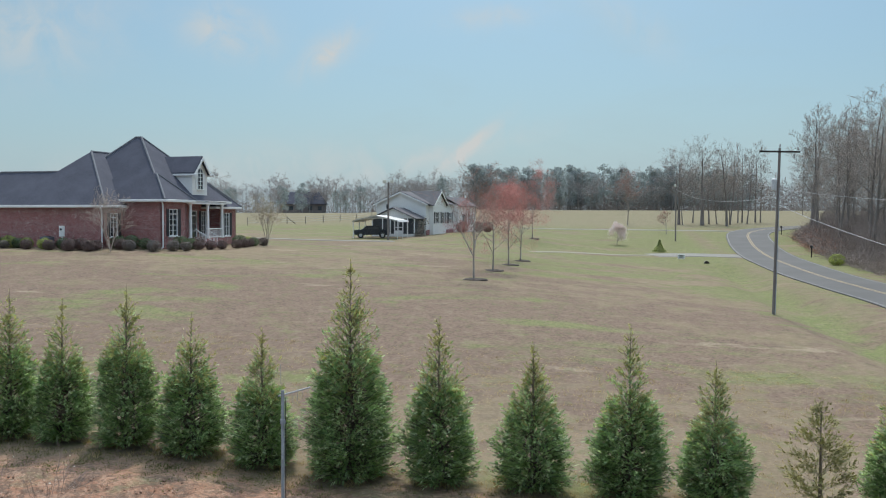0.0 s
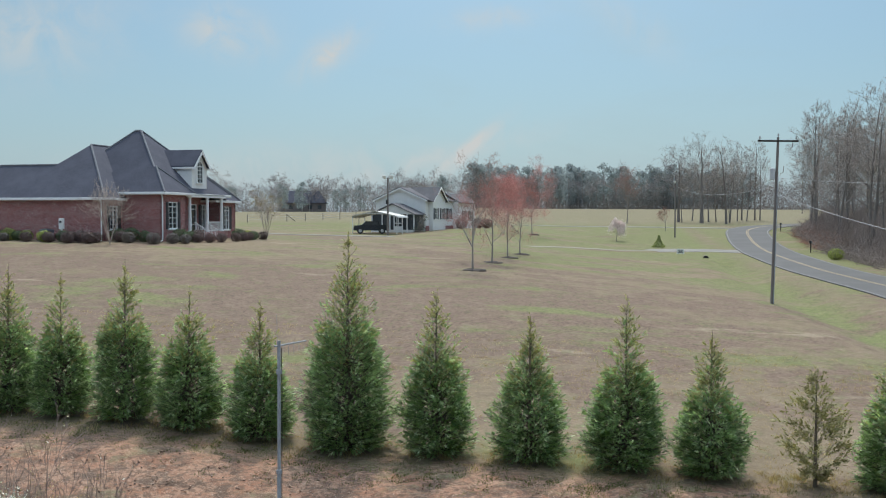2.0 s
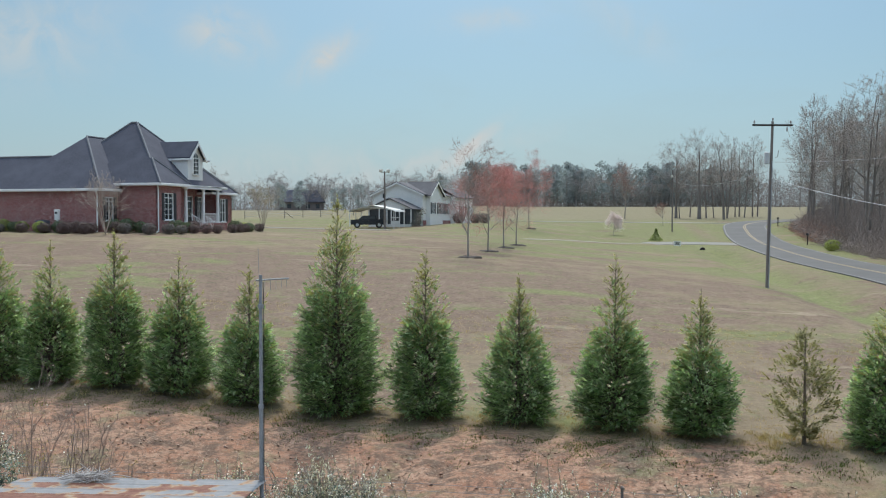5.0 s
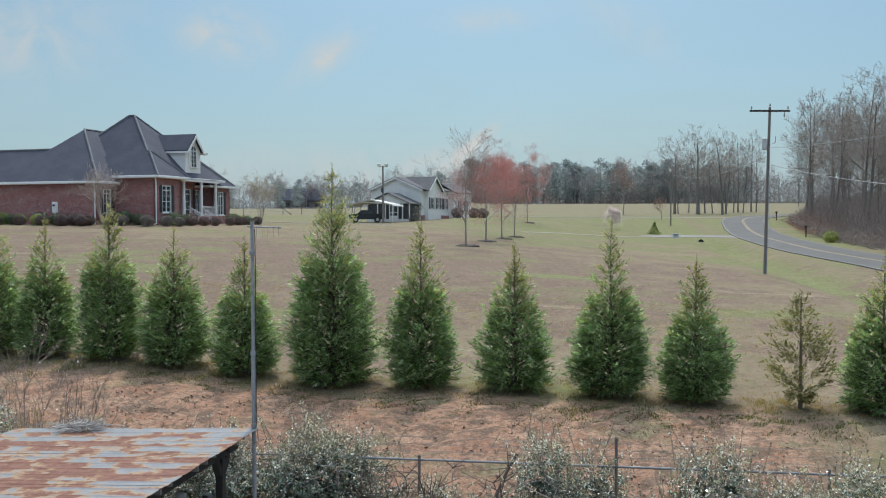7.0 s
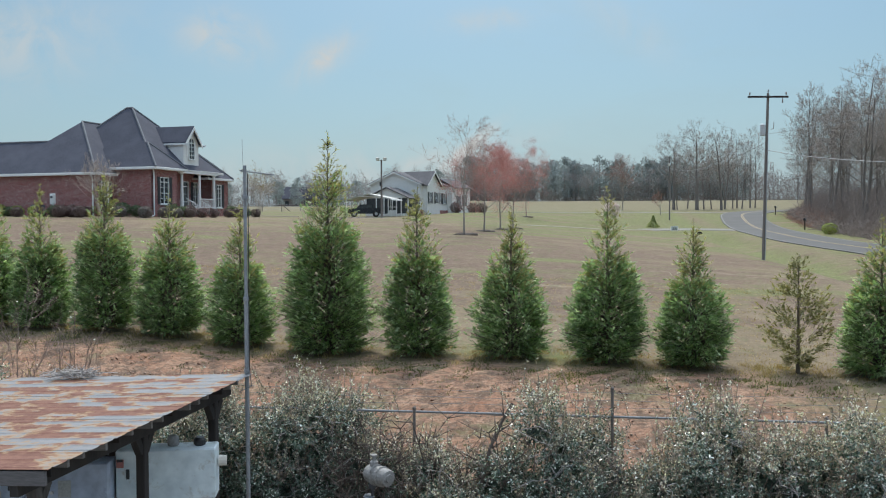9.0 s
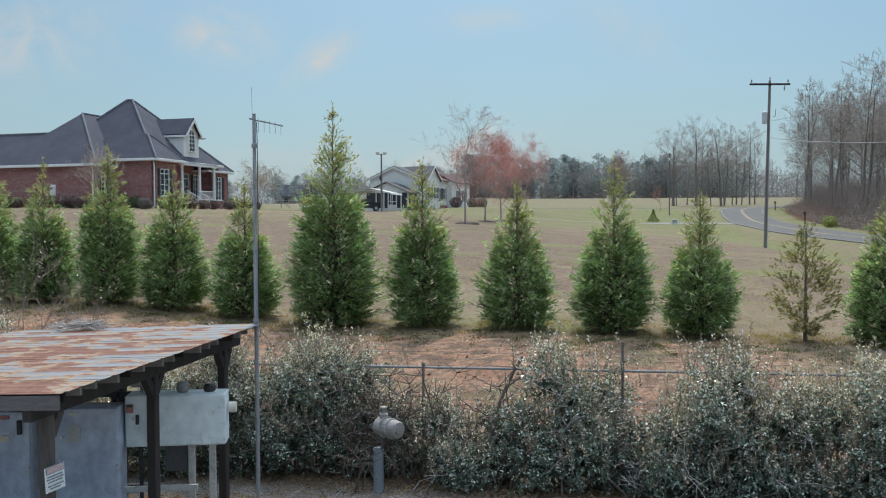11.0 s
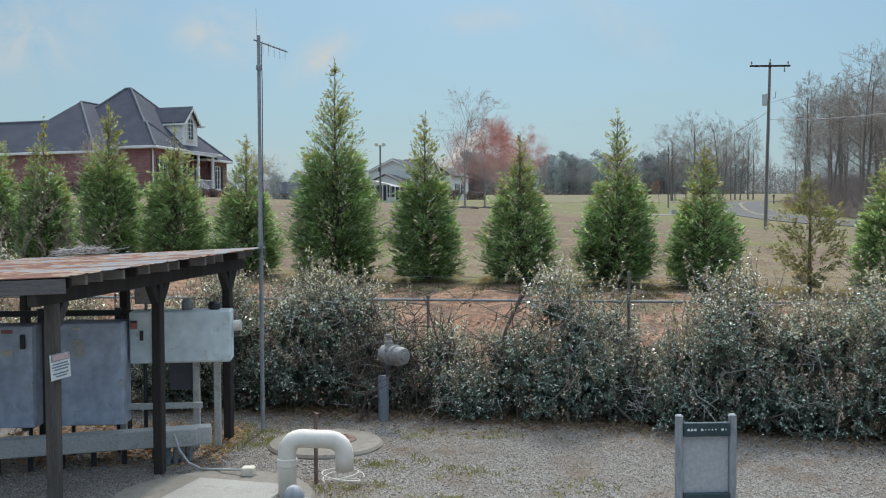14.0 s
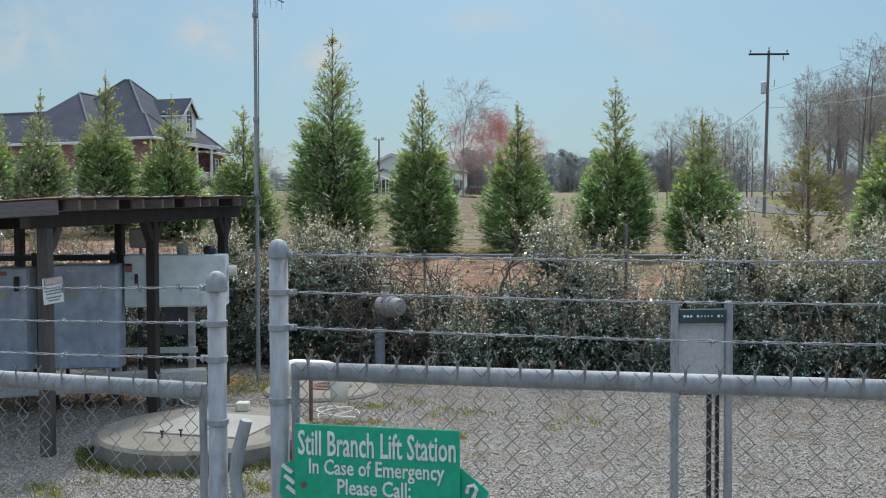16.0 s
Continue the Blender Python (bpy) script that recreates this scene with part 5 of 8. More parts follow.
def vase_tree(seed, height, stems, lean, at, label):
    """Several stems that rise from one foot and spread like a vase."""
    t = thing("ornamental_tree", at, 0, label, "tree")
    tips = []
    for i in range(stems):
        trunk, limbs, twigs, ends = grow(seed + i, height * (0.85 + 0.05 * (i % 4)), 0.03, levels=3, spread=0.46, lean=lean * (0.5 + 0.25 * (i % 3)), first=0.3, kids=(9, 4, 4), upward=0.3, least=0.008)
        m = Matrix.Rotation(TAU * i / stems + 0.4, 3, "Z")

        def turned(rows):
            return [(*(m @ Vector(r_[:3])), *(m @ Vector(r_[3:6])), r_[6], r_[7]) for r_ in rows]

        bars_mesh("stem", turned(trunk), M_PALETWIG, t, 6)
        tagged(bars_mesh("crown", turned(limbs + twigs), M_PALETWIG, t, 3), kind="stuff")
        tips += [(m @ e, d) for e, d in ends]
    return t, tips


vase_tree(61, 4.1, 7, 0.62, (x, y, z_at(x, y)), "small bare many-stemmed ornamental tree by the house")
t, tips = vase_tree(81, 3.9, 6, 0.42, (-16.2, 85.5, z_at(-16.2, 85.5)), "many-stemmed tree with pale dry leaves beyond the porch")
rng = np.random.default_rng(62)
p = np.array([tuple(a) for a, _ in tips])
p = p + rng.normal(0, 0.1, p.shape)
M_DRYLEAF = leafy("dry_leaf", (0.2, 0.16, 0.08), (0.36, 0.3, 0.17), 0.8, 0.1, 0.3)
quads("leaves", leaf_quads(p, rng.normal(0, 1, p.shape), np.full(len(p), 0.1), np.full(len(p), 0.05), rng), len(p), M_DRYLEAF, t)

# ---------------------------------------------------------------- white house, carport, poles
M_GREYROOF = shingle_material("grey_shingle", (0.085, 0.083, 0.09), (0.125, 0.122, 0.13))
M_SCREEN = plain("porch_screen", (0.03, 0.035, 0.04), (0.06, 0.065, 0.07), 2, 0.7)
M_METALROOF = plain("pale_sheet_metal", (0.44, 0.44, 0.43), (0.52, 0.52, 0.51), 1, 0.45, 0.3)
M_CARBLACK = plain("black_car_paint", (0.011, 0.014, 0.022), (0.018, 0.023, 0.034), 3, 0.25, spec=0.6)
M_TYRE = plain("tyre_rubber", (0.02, 0.02, 0.02), (0.035, 0.035, 0.035), 6, 0.9)
M_CHROME = plain("dull_chrome", (0.5, 0.5, 0.52), (0.6, 0.6, 0.62), 6, 0.3, 0.9)
M_LAMPGLASS = plain("lamp_glass", (0.6, 0.58, 0.5), (0.7, 0.68, 0.6), 6, 0.2)
M_INSULATOR = plain("porcelain", (0.3, 0.28, 0.27), (0.4, 0.38, 0.36), 6, 0.3)
M_WIRE = plain("cable", (0.3, 0.3, 0.31), (0.38, 0.38, 0.39), 6, 0.6)


def white_house():
    t = thing("white_house", (-2.2, 120.36, z_at(-4, 121.8) - 0.13), -22, "white-sided house with grey gabled roofs and a screened porch", "house")
    W, L, E, P = 7.1, 9.6, 4.25, 5.75
    s = Solid()
    s.prism([(-W, 0, -0.5), (0, 0, -0.5), (0, 0, E), (-W / 2, 0, P), (-W, 0, E)], (0, L, 0))
    for i in range(18):
        z = 0.9 + i * 0.19
        q = Solid()
        q.box((-W / 2, -0.012, z), (W, 0.02, 0.02), 0)
        part("siding_board", q, M_SIDING, t)
    wall = part("wall", s, M_SIDING, t)
    b = Solid()
    b.box((0.03, L / 2, 0.2), (0.12, L, 1.3), 0)
    part("brick_base", b, M_BRICK, t)
    r_ = Solid()
    e = 0.35
    k = (P - E) / (W / 2)
    for sg in (-1, 1):
        x0 = -W / 2 + sg * (W / 2 + e)
        r_.prism([(x0, -e, E - e * k + 0.04), (-W / 2, -e, P + 0.04), (-W / 2, L + e, P + 0.04), (x0, L + e, E - e * k + 0.04)], (0, 0, 0.12))
    roof = part("roof", r_, M_GREYROOF, t)
    # cross gable towards the road
    g = Solid()
    g.prism([(0.6, 1.0, E - 0.05), (0.6, 5.4, E - 0.05), (0.6, 3.2, P + 0.05)], (-3.6, 0, 0))
    g.box((0.3, 3.2, E / 2), (0.62, 4.4, E + 0.2), 0)
    part("cross_gable", g, M_SIDING, t)
    c = Solid()
    for y0, sg in ((1.0, -1), (5.4, 1)):
        kk = (P - E + 0.1) / 2.2
        c.prism([(0.9, y0 + sg * e, E - 0.02 - e * kk), (0.9, 3.2, P + 0.12), (-3.5, 3.2, P + 0.12), (-3.5, y0 + sg * e, E - 0.02 - e * kk)], (0, 0, 0.12))
    part("gable_roof", c, M_GREYROOF, roof)
    gt = Solid()
    for y0, sg in ((1.0, -1), (5.4, 1)):
        gt.prism([(0.91, y0 + sg * e, E - 0.14 - e * kk), (0.91, 3.2, P - 0.02), (0.91, 3.2, P + 0.2), (0.91, y0 + sg * e, E + 0.08 - e * kk)], (0.05, 0, 0))
    part("gable_bargeboard", gt, M_WHITE, roof)
    f = Solid()
    for sg in (-1, 1):
        x0 = -W / 2 + sg * (W / 2 + e)
        f.prism([(x0, -e - 0.03, E - e * k - 0.12), (-W / 2, -e - 0.03, P - 0.12), (-W / 2, -e - 0.03, P + 0.08), (x0, -e - 0.03, E - e * k + 0.08)], (0, 0.05, 0))
    part("bargeboard", f, M_WHITE, roof)
    ex = Solid()
    ex.box((-1.2, L + 3.5, E / 2 - 0.2), (4.0, 7.0, E), 0)
    ext = part("rear_block", ex, M_SIDING, t)
    er = Solid()
    er.prism([(1.1, L, E - 0.3), (-1.2, L, E + 1.0), (-1.2, L + 7.3, E + 1.0), (1.1, L + 7.3, E - 0.3)], (0, 0, 0.12))
    er.prism([(-3.5, L, E - 0.3), (-1.2, L, E + 1.0), (-1.2, L + 7.3, E + 1.0), (-3.5, L + 7.3, E - 0.3)], (0, 0, 0.12))
    part("rear_roof", er, M_GREYROOF, ext)
    for y, x, z in ((2.05, 0.62, 2.45), (4.3, 0.62, 2.45), (6.5, 0.02, 2.45), (8.4, 0.02, 2.45), (12.0, 0.82, 2.2), (14.3, 0.82, 2.2)):
        w = new("window")
        w.parent = t
        w.location = (x, y, z)
        p = Solid()
        p.box((0.01, 0, 0), (0.04, 0.85, 1.35), 0)
        part("pane", p, M_PANE, w)
        fr = Solid()
        for dy, dz, sy, sz in ((-0.45, 0, 0.08, 1.5), (0.45, 0, 0.08, 1.5), (0, 0.71, 0.82, 0.08), (0, -0.71, 0.82, 0.08), (0, 0, 0.82, 0.05), (0, 0, 0.05, 1.34)):
            fr.box((0.035, dy, dz), (0.06, sy, sz), 0)
        part("window_frame", fr, M_WHITE, w)
        for sg in (-1, 1):
            h = Solid()
            h.box((0.03, sg * 0.68, 0), (0.05, 0.34, 1.5), 0.01)
            part("shutter", h, M_SHUTTER, w, "black shutter")
    # screened porch on the gable end
    pz = Solid()
    px0, px1, py, pe, pp = -6.2, -0.2, -3.2, 2.35, 3.65
    pm = (px0 + px1) / 2
    pz.prism([(px0 - 0.3, py - 0.3, pe - 0.12), (pm, py - 0.3, pp), (pm, 0, pp), (px0 - 0.3, 0, pe - 0.12)], (0, 0, 0.1))
    pz.prism([(px1 + 0.3, py - 0.3, pe - 0.12), (pm, py - 0.3, pp), (pm, 0, pp), (px1 + 0.3, 0, pe - 0.12)], (0, 0, 0.1))
    pr = part("porch_roof", pz, M_GREYROOF, t)
    gb = Solid()
    gb.prism([(px0, py, pe - 0.02), (px1, py, pe - 0.02), (pm, py, pp - 0.06)], (0, 0.1, 0))
    gb.box((pm, py + 0.03, 0.12), (px1 - px0, 0.12, 0.5), 0)
    part("porch_gable", gb, M_SIDING, t)
    sc = Solid()
    sc.box((pm, py + 0.1, 1.35), (px1 - px0 - 0.1, 0.03, 2.0), 0)
    sc.box((px1 - 0.05, py / 2, 1.35), (0.03, -py - 0.1, 2.0), 0)
    part("screen", sc, M_SCREEN, t)
    for x in (px0 + 0.05, px0 + 1.5, px0 + 2.6, px0 + 3.2, px0 + 4.35, px0 + 5.0, px1 - 0.05):
        q = Solid()
        q.box((x, py + 0.03, 1.25), (0.12, 0.14, 2.3), 0.01)
        part("porch_post", q, M_WHITE, t)
    dr = Solid()
    dr.box((px0 + 3.78, py + 0.02, 1.2), (1.0, 0.08, 0.1), 0)
    dr.box((px0 + 3.78, py + 0.02, 0.45), (1.0, 0.08, 0.7), 0)
    dr.box((px0 + 3.78, py + 0.02, 1.6), (0.06, 0.08, 1.5), 0)
    part("screen_door", dr, M_WHITE, t)
    return t


white_house()


def carport(x, y):
    t = thing("carport", (x, y, z_at(x, y)), -12, "open carport with a pale sheet-metal roof", "carport")
    r_ = Solid()
    prof = [(-2.9, 1.95), (-2.7, 2.15), (0, 2.75), (2.7, 2.15), (2.9, 1.95)]
    for (xa, za), (xb, zb) in zip(prof, prof[1:]):
        r_.prism([(xa, -2.6, za), (xb, -2.6, zb), (xb, 2.6, zb), (xa, 2.6, za)], (0, 0, 0.04))
    part("roof", r_, M_METALROOF, t)
    for sx in (-2.75, 2.75):
        for sy in (-2.5, 0, 2.5):
            p = Solid()
            p.tube([(sx, sy, -0.05), (sx, sy, 2.1)], 0.05, 6)
            part("post", p, M_WHITE, t)
    for sy in (-2.5, 2.5):
        p = Solid()
        p.tube([(-2.75, sy, 2.08), (0, sy, 2.7), (2.75, sy, 2.08)], 0.045, 6)
        p.tube([(-1.2, sy, 2.42), (1.2, sy, 2.42)], 0.04, 6)
        part("truss", p, M_WHITE, t)


carport(-7.6, 113.76)


def pickup(x, y, turn):
    t = thing("pickup_truck", (x, y, z_at(x, y)), turn, "black pickup truck parked under the carport", "pickup truck")
    b = Solid()
    side = [(-2.1, 0.4), (2.05, 0.4), (2.15, 0.6), (2.12, 0.98), (1.2, 1.06), (0.65, 1.5), (-0.85, 1.53), (-1.05, 1.08), (-2.12, 1.06)]
    b.prism([(a, -0.9, z) for a, z in side], (0, 1.8, 0))
    part("body", b, M_CARBLACK, t)
    for yy in (-0.905, 0.905):
        g = Solid()
        g.prism([(0.6, yy, 1.1), (1.02, yy, 1.1), (0.6, yy, 1.44)], (0, 0.01, 0))
        g.prism([(-0.85, yy, 1.1), (0.48, yy, 1.1), (0.48, yy, 1.44), (-0.78, yy, 1.46)], (0, 0.01, 0))
        part("side_window", g, M_PANE, t)
    for xx in (-1.3, 1.35):
        for yy in (-0.82, 0.82):
            w = Solid()
            w.tube([(xx, yy - 0.12, 0.37), (xx, yy + 0.12, 0.37)], 0.37, 16)
            wh = part("wheel", w, M_TYRE, t)
            q = Solid()
            q.tube([(xx, yy - 0.13, 0.37), (xx, yy + 0.13, 0.37)], 0.2, 12)
            part("rim", q, M_CHROME, wh)
    for yy in (-0.7, 0.7):
        h = Solid()
        h.box((2.12, yy, 0.8), (0.08, 0.35, 0.16), 0.02)
        part("headlight", h, M_LAMPGLASS, t)
    q = Solid()
    q.box((2.16, 0, 0.5), (0.12, 1.75, 0.16), 0.03)
    q.box((-2.16, 0, 0.5), (0.12, 1.75, 0.16), 0.03)
    part("bumper", q, M_CHROME, t)


pickup(-8.7, 113.32, 186)


def light_pole(x, y, h):
    t = thing("yard_light_pole", (x, y, z_at(x, y)), 0, "grey wooden yard pole with twin floodlights", "lamp pole")
    s = Solid()
    s.tube([(0, 0, -0.3), (0, 0, h)], [0.13, 0.09], 8)
    part("pole", s, M_POLE, t)
    s = Solid()
    s.tube([(-0.45, 0, h - 0.1), (0.45, 0, h - 0.1)], 0.03, 6)
    part("bracket", s, M_GALV, t)
    for sg in (-1, 1):
        s = Solid()
        s.box((sg * 0.42, -0.12, h + 0.08), (0.42, 0.3, 0.36), 0.06)
        part("floodlight", s, M_LAMPGLASS, t)
    s = Solid()
    s.box((-0.12, -0.1, h * 0.58), (0.2, 0.16, 0.5), 0.02)
    part("switch_box", s, M_SHUTTER, t)


light_pole(-6.35, 107.89, 6.7)


M_PALEDRUM = plain("pale_grey_drum", (0.5, 0.51, 0.52), (0.6, 0.61, 0.62), 4, 0.5)


def utility_pole(x, y, h, arm, label, can=True, arm_turn=0, lamp=False):
    t = thing("utility_pole", (x, y, z_at(x, y)), arm_turn, label, "utility pole")
    s = Solid()
    s.tube([(0, 0, -0.6), (0, 0, h * 0.5), (0.02, 0, h)], [0.105, 0.09, 0.07], 10)
    part("pole", s, M_POLE, t)
    if arm:
        s = Solid()
        s.box((0, -0.12, h - 0.22), (arm, 0.09, 0.1), 0.01)
        a = part("crossarm", s, M_OLDWOOD, t)
        for px in (-arm / 2 + 0.1, arm / 2 - 0.12, 0.03):
            s = Solid()
            z = h - 0.16 if px != 0.03 else h
            s.lathe((px, -0.12 if px != 0.03 else 0, z), [(0.015, 0), (0.02, 0.06), (0.05, 0.08), (0.05, 0.12), (0.035, 0.14), (0.045, 0.17), (0.02, 0.2)], 10)
            part("insulator", s, M_INSULATOR, a)
        s = Solid()
        s.tube([(arm * 0.36, -0.12, h - 0.28), (arm * 0.36, -0.12, h - 0.36)], 0.02, 6)
        s.tube([(arm * 0.36, -0.12, h - 0.36), (arm * 0.36, -0.12, h - 0.56)], 0.04, 8)
        part("hanging_insulator", s, M_INSULATOR, a)
    if can:
        s = Solid()
        s.lathe((-0.21, 0.03, h - 2.35), [(0.1, -0.02), (0.14, 0.02), (0.14, 0.55), (0.15, 0.58), (0.11, 0.64), (0.03, 0.67)], 14)
        part("transformer", s, M_PALEDRUM, t)
        s = Solid()
        s.tube([(0.2, -0.05, h - 2.0), (0.34, -0.05, h - 1.95), (0.36, -0.05, h - 1.6)], 0.02, 5)
        part("cutout", s, M_INSULATOR, t)
        s = Solid()
        s.tube([(0.05, -0.12, 0.0), (0.05, -0.11, h - 2.6), (0.04, -0.09, h - 2.2)], 0.026, 6)
        part("conduit", s, M_GALV, t)
    if lamp:
        s = Solid()
        s.box((-0.15, -0.2, h - 0.9), (0.25, 0.35, 0.4), 0.08)
        part("lamp", s, M_LAMPGLASS, t)
    return t


up1 = utility_pole(18.35, 51.37, 9.2, 2.15, "brown wooden utility pole with crossarm on the lawn", True, -8)
up1.matrix_basis = pose(18.35, 51.37, z_at(18.35, 51.37), 0, 1.1, -8)
utility_pole(31.6, 126.24, 8.4, 0, "wooden service pole with a lamp beside the drive", False, 0, True)
utility_pole(84, 217.24, 9.0, 2.2, "distant wooden utility pole by the road", False, -20)
utility_pole(12.6, 8.07, 8.8, 0, "wooden service pole beside the yard", False)


def cable(name, a, b, sag, r_, label):
    a, b = Vector(a), Vector(b)
    pts = [a.lerp(b, i / 24) - Vector((0, 0, sag * 4 * (i / 24) * (1 - i / 24))) for i in range(25)]
    s = Solid()
    s.tube(pts, r_, 5)
    tagged(part(name, s, M_WIRE), label, "cable", "overhead cables")


z1 = z_at(18.35, 51.37)
cable("overhead_cable", (18.49, 51.2, z1 + 6.95), (12.6, 8.1, 7.6), 0.35, 0.009, "overhead cable from the utility pole to the yard")
cable("overhead_cable", (18.47, 51.2, z1 + 6.05), (12.6, 8.1, 5.2), 0.5, 0.014, "overhead service cable from the utility pole to the yard")
cable("overhead_cable", (18.48, 51.5, z1 + 6.5), (31.6, 126.1, z_at(31.6, 126.24) + 7.0), 0.8, 0.016, "overhead cable between two poles")


def dark_farmhouse(x, y):
    t = thing("farmhouse", (x, y, z_at(x, y)), 10, "distant dark-roofed farmhouse among bare trees", "house")
    s = Solid()
    s.box((0, 0, 1.4), (14, 8, 3.0), 0)
    part("wall", s, M_DIMWALL, t)
    s = Solid()
    s.prism([(-7.5, -4.5, 2.7), (7.5, -4.5, 2.7), (5, 0, 6.6), (-5, 0, 6.6)], (0, 0, 0.2))
    s.prism([(-7.5, 4.5, 2.7), (7.5, 4.5, 2.7), (5, 0, 6.6), (-5, 0, 6.6)], (0, 0, 0.2))
    s.prism([(-7.5, -4.5, 2.7), (-7.5, 4.5, 2.7), (-5, 0, 6.6)], (0, 0, 0.2))
    s.prism([(7.5, -4.5, 2.7), (7.5, 4.5, 2.7), (5, 0, 6.6)], (0, 0, 0.2))
    part("roof", s, M_SHINGLE, t)
    for px in (-4, -1, 2, 5):
        s = Solid()
        s.box((px, -4.02, 1.5), (1.2, 0.08, 1.3), 0)
        part("window", s, M_PANE, t)


M_DIMWALL = plain("dim_brick", (0.17, 0.14, 0.135), (0.23, 0.2, 0.19), 0.5, 0.9)
dark_farmhouse(-45, 300)

# farm fence at the edge of the hayfield
t = thing("field_fence", (-33, 157, z_at(-33, 157)), 0, "grey post-and-wire farm fence below the hayfield", "fence")
run = [(-33 + 19 * i / 7, 157 + 26 * i / 7) for i in range(8)]
tops = []
for i, (x, y) in enumerate(run):
    c = Vector((x + 33, y - 157, z_at(x, y) - z_at(-33, 157)))
    s = Solid()
    s.tube([c - Vector((0, 0, 0.3)), c + Vector((0, 0, 1.35))], 0.07, 6)
    if i == 2:
        s.tube([c + Vector((0, 0, 1.2)), c + Vector((1.4, 1.9, -0.1))], 0.06, 6)
    part("post", s, M_POLE, t)
    tops.append(c)
for z in (0.45, 0.85, 1.25):
    s = Solid()
    s.tube([c + Vector((0, 0, z)) for c in tops], 0.02, 5)
    part("wire", s, M_WIRE, t)

# small things along the drive and the road
def post_box(x, y):
    t = thing("mailbox", (x, y, z_at(x, y)), -30, "black roadside mailbox on a post", "mailbox", "roadside mailboxes")
    s = Solid()
    s.box((0, 0, 0.5), (0.12, 0.12, 1.1), 0.01)
    part("post", s, M_OLDWOOD, t)
    s = Solid()
    s.prism([(-0.12, -0.3, 1.05), (0.12, -0.3, 1.05), (0.12, -0.3, 1.22), (0.07, -0.3, 1.31), (-0.07, -0.3, 1.31), (-0.12, -0.3, 1.22)], (0, 0.6, 0))
    part("box", s, M_SHUTTER, t)


post_box(50.1, 137.6)
post_box(40.5, 102.0)
t = thing("culvert", (26.3, 92.5, z_at(26.3, 92.5) - 0.02), -14, "dark culvert pipe under the drive", "culvert")
s = Solid()
s.tube([(0, -0.1, 0.02), (0, 0.8, 0.02)], 0.28, 18, False)
part("pipe", s, M_CONCRETE, t)
# black disc stands in for the shade inside the pipe
s = Solid()
s.tube([(0, 0.0, 0.02), (0, 0.05, 0.02)], 0.26, 18)
part("mouth", s, M_VENT, t)
t = thing("white_sign", (24.5, 95.4, z_at(24.5, 95.4)), 0, "small white sign on a wire stake by the drive", "sign")
s = Solid()
s.box((0, 0, 0.5), (0.75, 0.02, 0.45), 0.005)
part("panel", s, M_WHITE, t)
for sx in (-0.25, 0.25):
    s = Solid()
    s.tube([(sx, 0.015, -0.1), (sx, 0.015, 0.6)], 0.012, 5)
    part("stake", s, M_GALV, t)
for i, (w, z) in enumerate(((0.5, 0.62), (0.42, 0.5), (0.52, 0.38))):
    s = Solid()
    s.box((0, -0.014, z), (w, 0.004, 0.06), 0)
    part("lettering_bar", s, M_SHUTTER, t)
M_WILDBUSH = leafy("wild_bush", (0.16, 0.2, 0.1), (0.33, 0.37, 0.2), 0.6, 0.3, 0.45)
t = thing("wild_cedar", (25.55, 109.5, z_at(25.55, 109.5)), 0, "small cone-shaped wild cedar bush beside the drive", "shrub", "wild shrubs")
rng = np.random.default_rng(64)
k_ = 1500
g_, a_ = rng.random(k_) ** 1.6, rng.random(k_) * TAU
r_ = 0.7 * (1 - g_) ** 1.5 * rng.uniform(0.55, 1.1, k_) * (1 + 0.15 * np.sin(3 * a_)) + 0.03
p = np.stack([np.cos(a_) * r_, np.sin(a_) * r_, 0.05 + 1.35 * g_], 1)
d = np.stack([np.cos(a_), np.sin(a_), np.full(k_, 1.2)], 1) + rng.normal(0, 0.5, (k_, 3))
bars_mesh("trunk", [(0, 0, -0.1, 0, 0, 1.35, 0.04, 0.01)], M_BARKDARK, t, 5)
quads("foliage", leaf_quads(p, d, rng.uniform(0.1, 0.2, k_), np.full(k_, 0.05), rng), k_, M_WILDBUSH, t)
for x, y, sz in ((38.6, 90.9, 0.95),):
    o = copy_thing(KINDS["l"], pose(x, y, z_at(x, y), 0, 0, 30 * sz))
    o.scale = (1.7 * sz, 1.2 * sz, 1.2 * sz)
    tagged(o, "bright green wild shrub at the edge of the wood", "shrub", "wild shrubs")
t, tips = bare_tree("blossom_tree", 77, 2.1, 0.045, (22.4, 119.5, z_at(22.4, 119.5)), "small tree in pale pink blossom on the lawn", "", M_BARK, M_TWIG, levels=3, spread=0.52, first=0.25, kids=(16, 6, 4), upward=0.4)
rng = np.random.default_rng(71)
p = np.repeat(np.array([tuple(a) for a, _ in tips]), 18, 0)
p = p + rng.normal(0, 0.15, p.shape)
quads("blossom", leaf_quads(p, rng.normal(0, 1, p.shape), np.full(len(p), 0.075), np.full(len(p), 0.06), rng), len(p), M_PINKBLOSSOM, t)
bare_tree("field_tree", 72, 8.0, 0.11, (33.5, 168.8, z_at(33.5, 168.8)), "lone reddish bare tree at the field edge", "", M_BARK, M_MAPLETWIG, levels=4, spread=0.52, first=0.28, kids=(22, 6, 4, 3), upward=0.45, least=0.014, limb=0.62)
bare_tree("field_tree", 75, 2.9, 0.05, (33.4, 139.0, z_at(33.4, 139.0)), "small reddish bare tree beside the farm track", "", M_BARK, M_MAPLETWIG, levels=3, spread=0.55, first=0.3, kids=(16, 6, 5), upward=0.4, least=0.012)
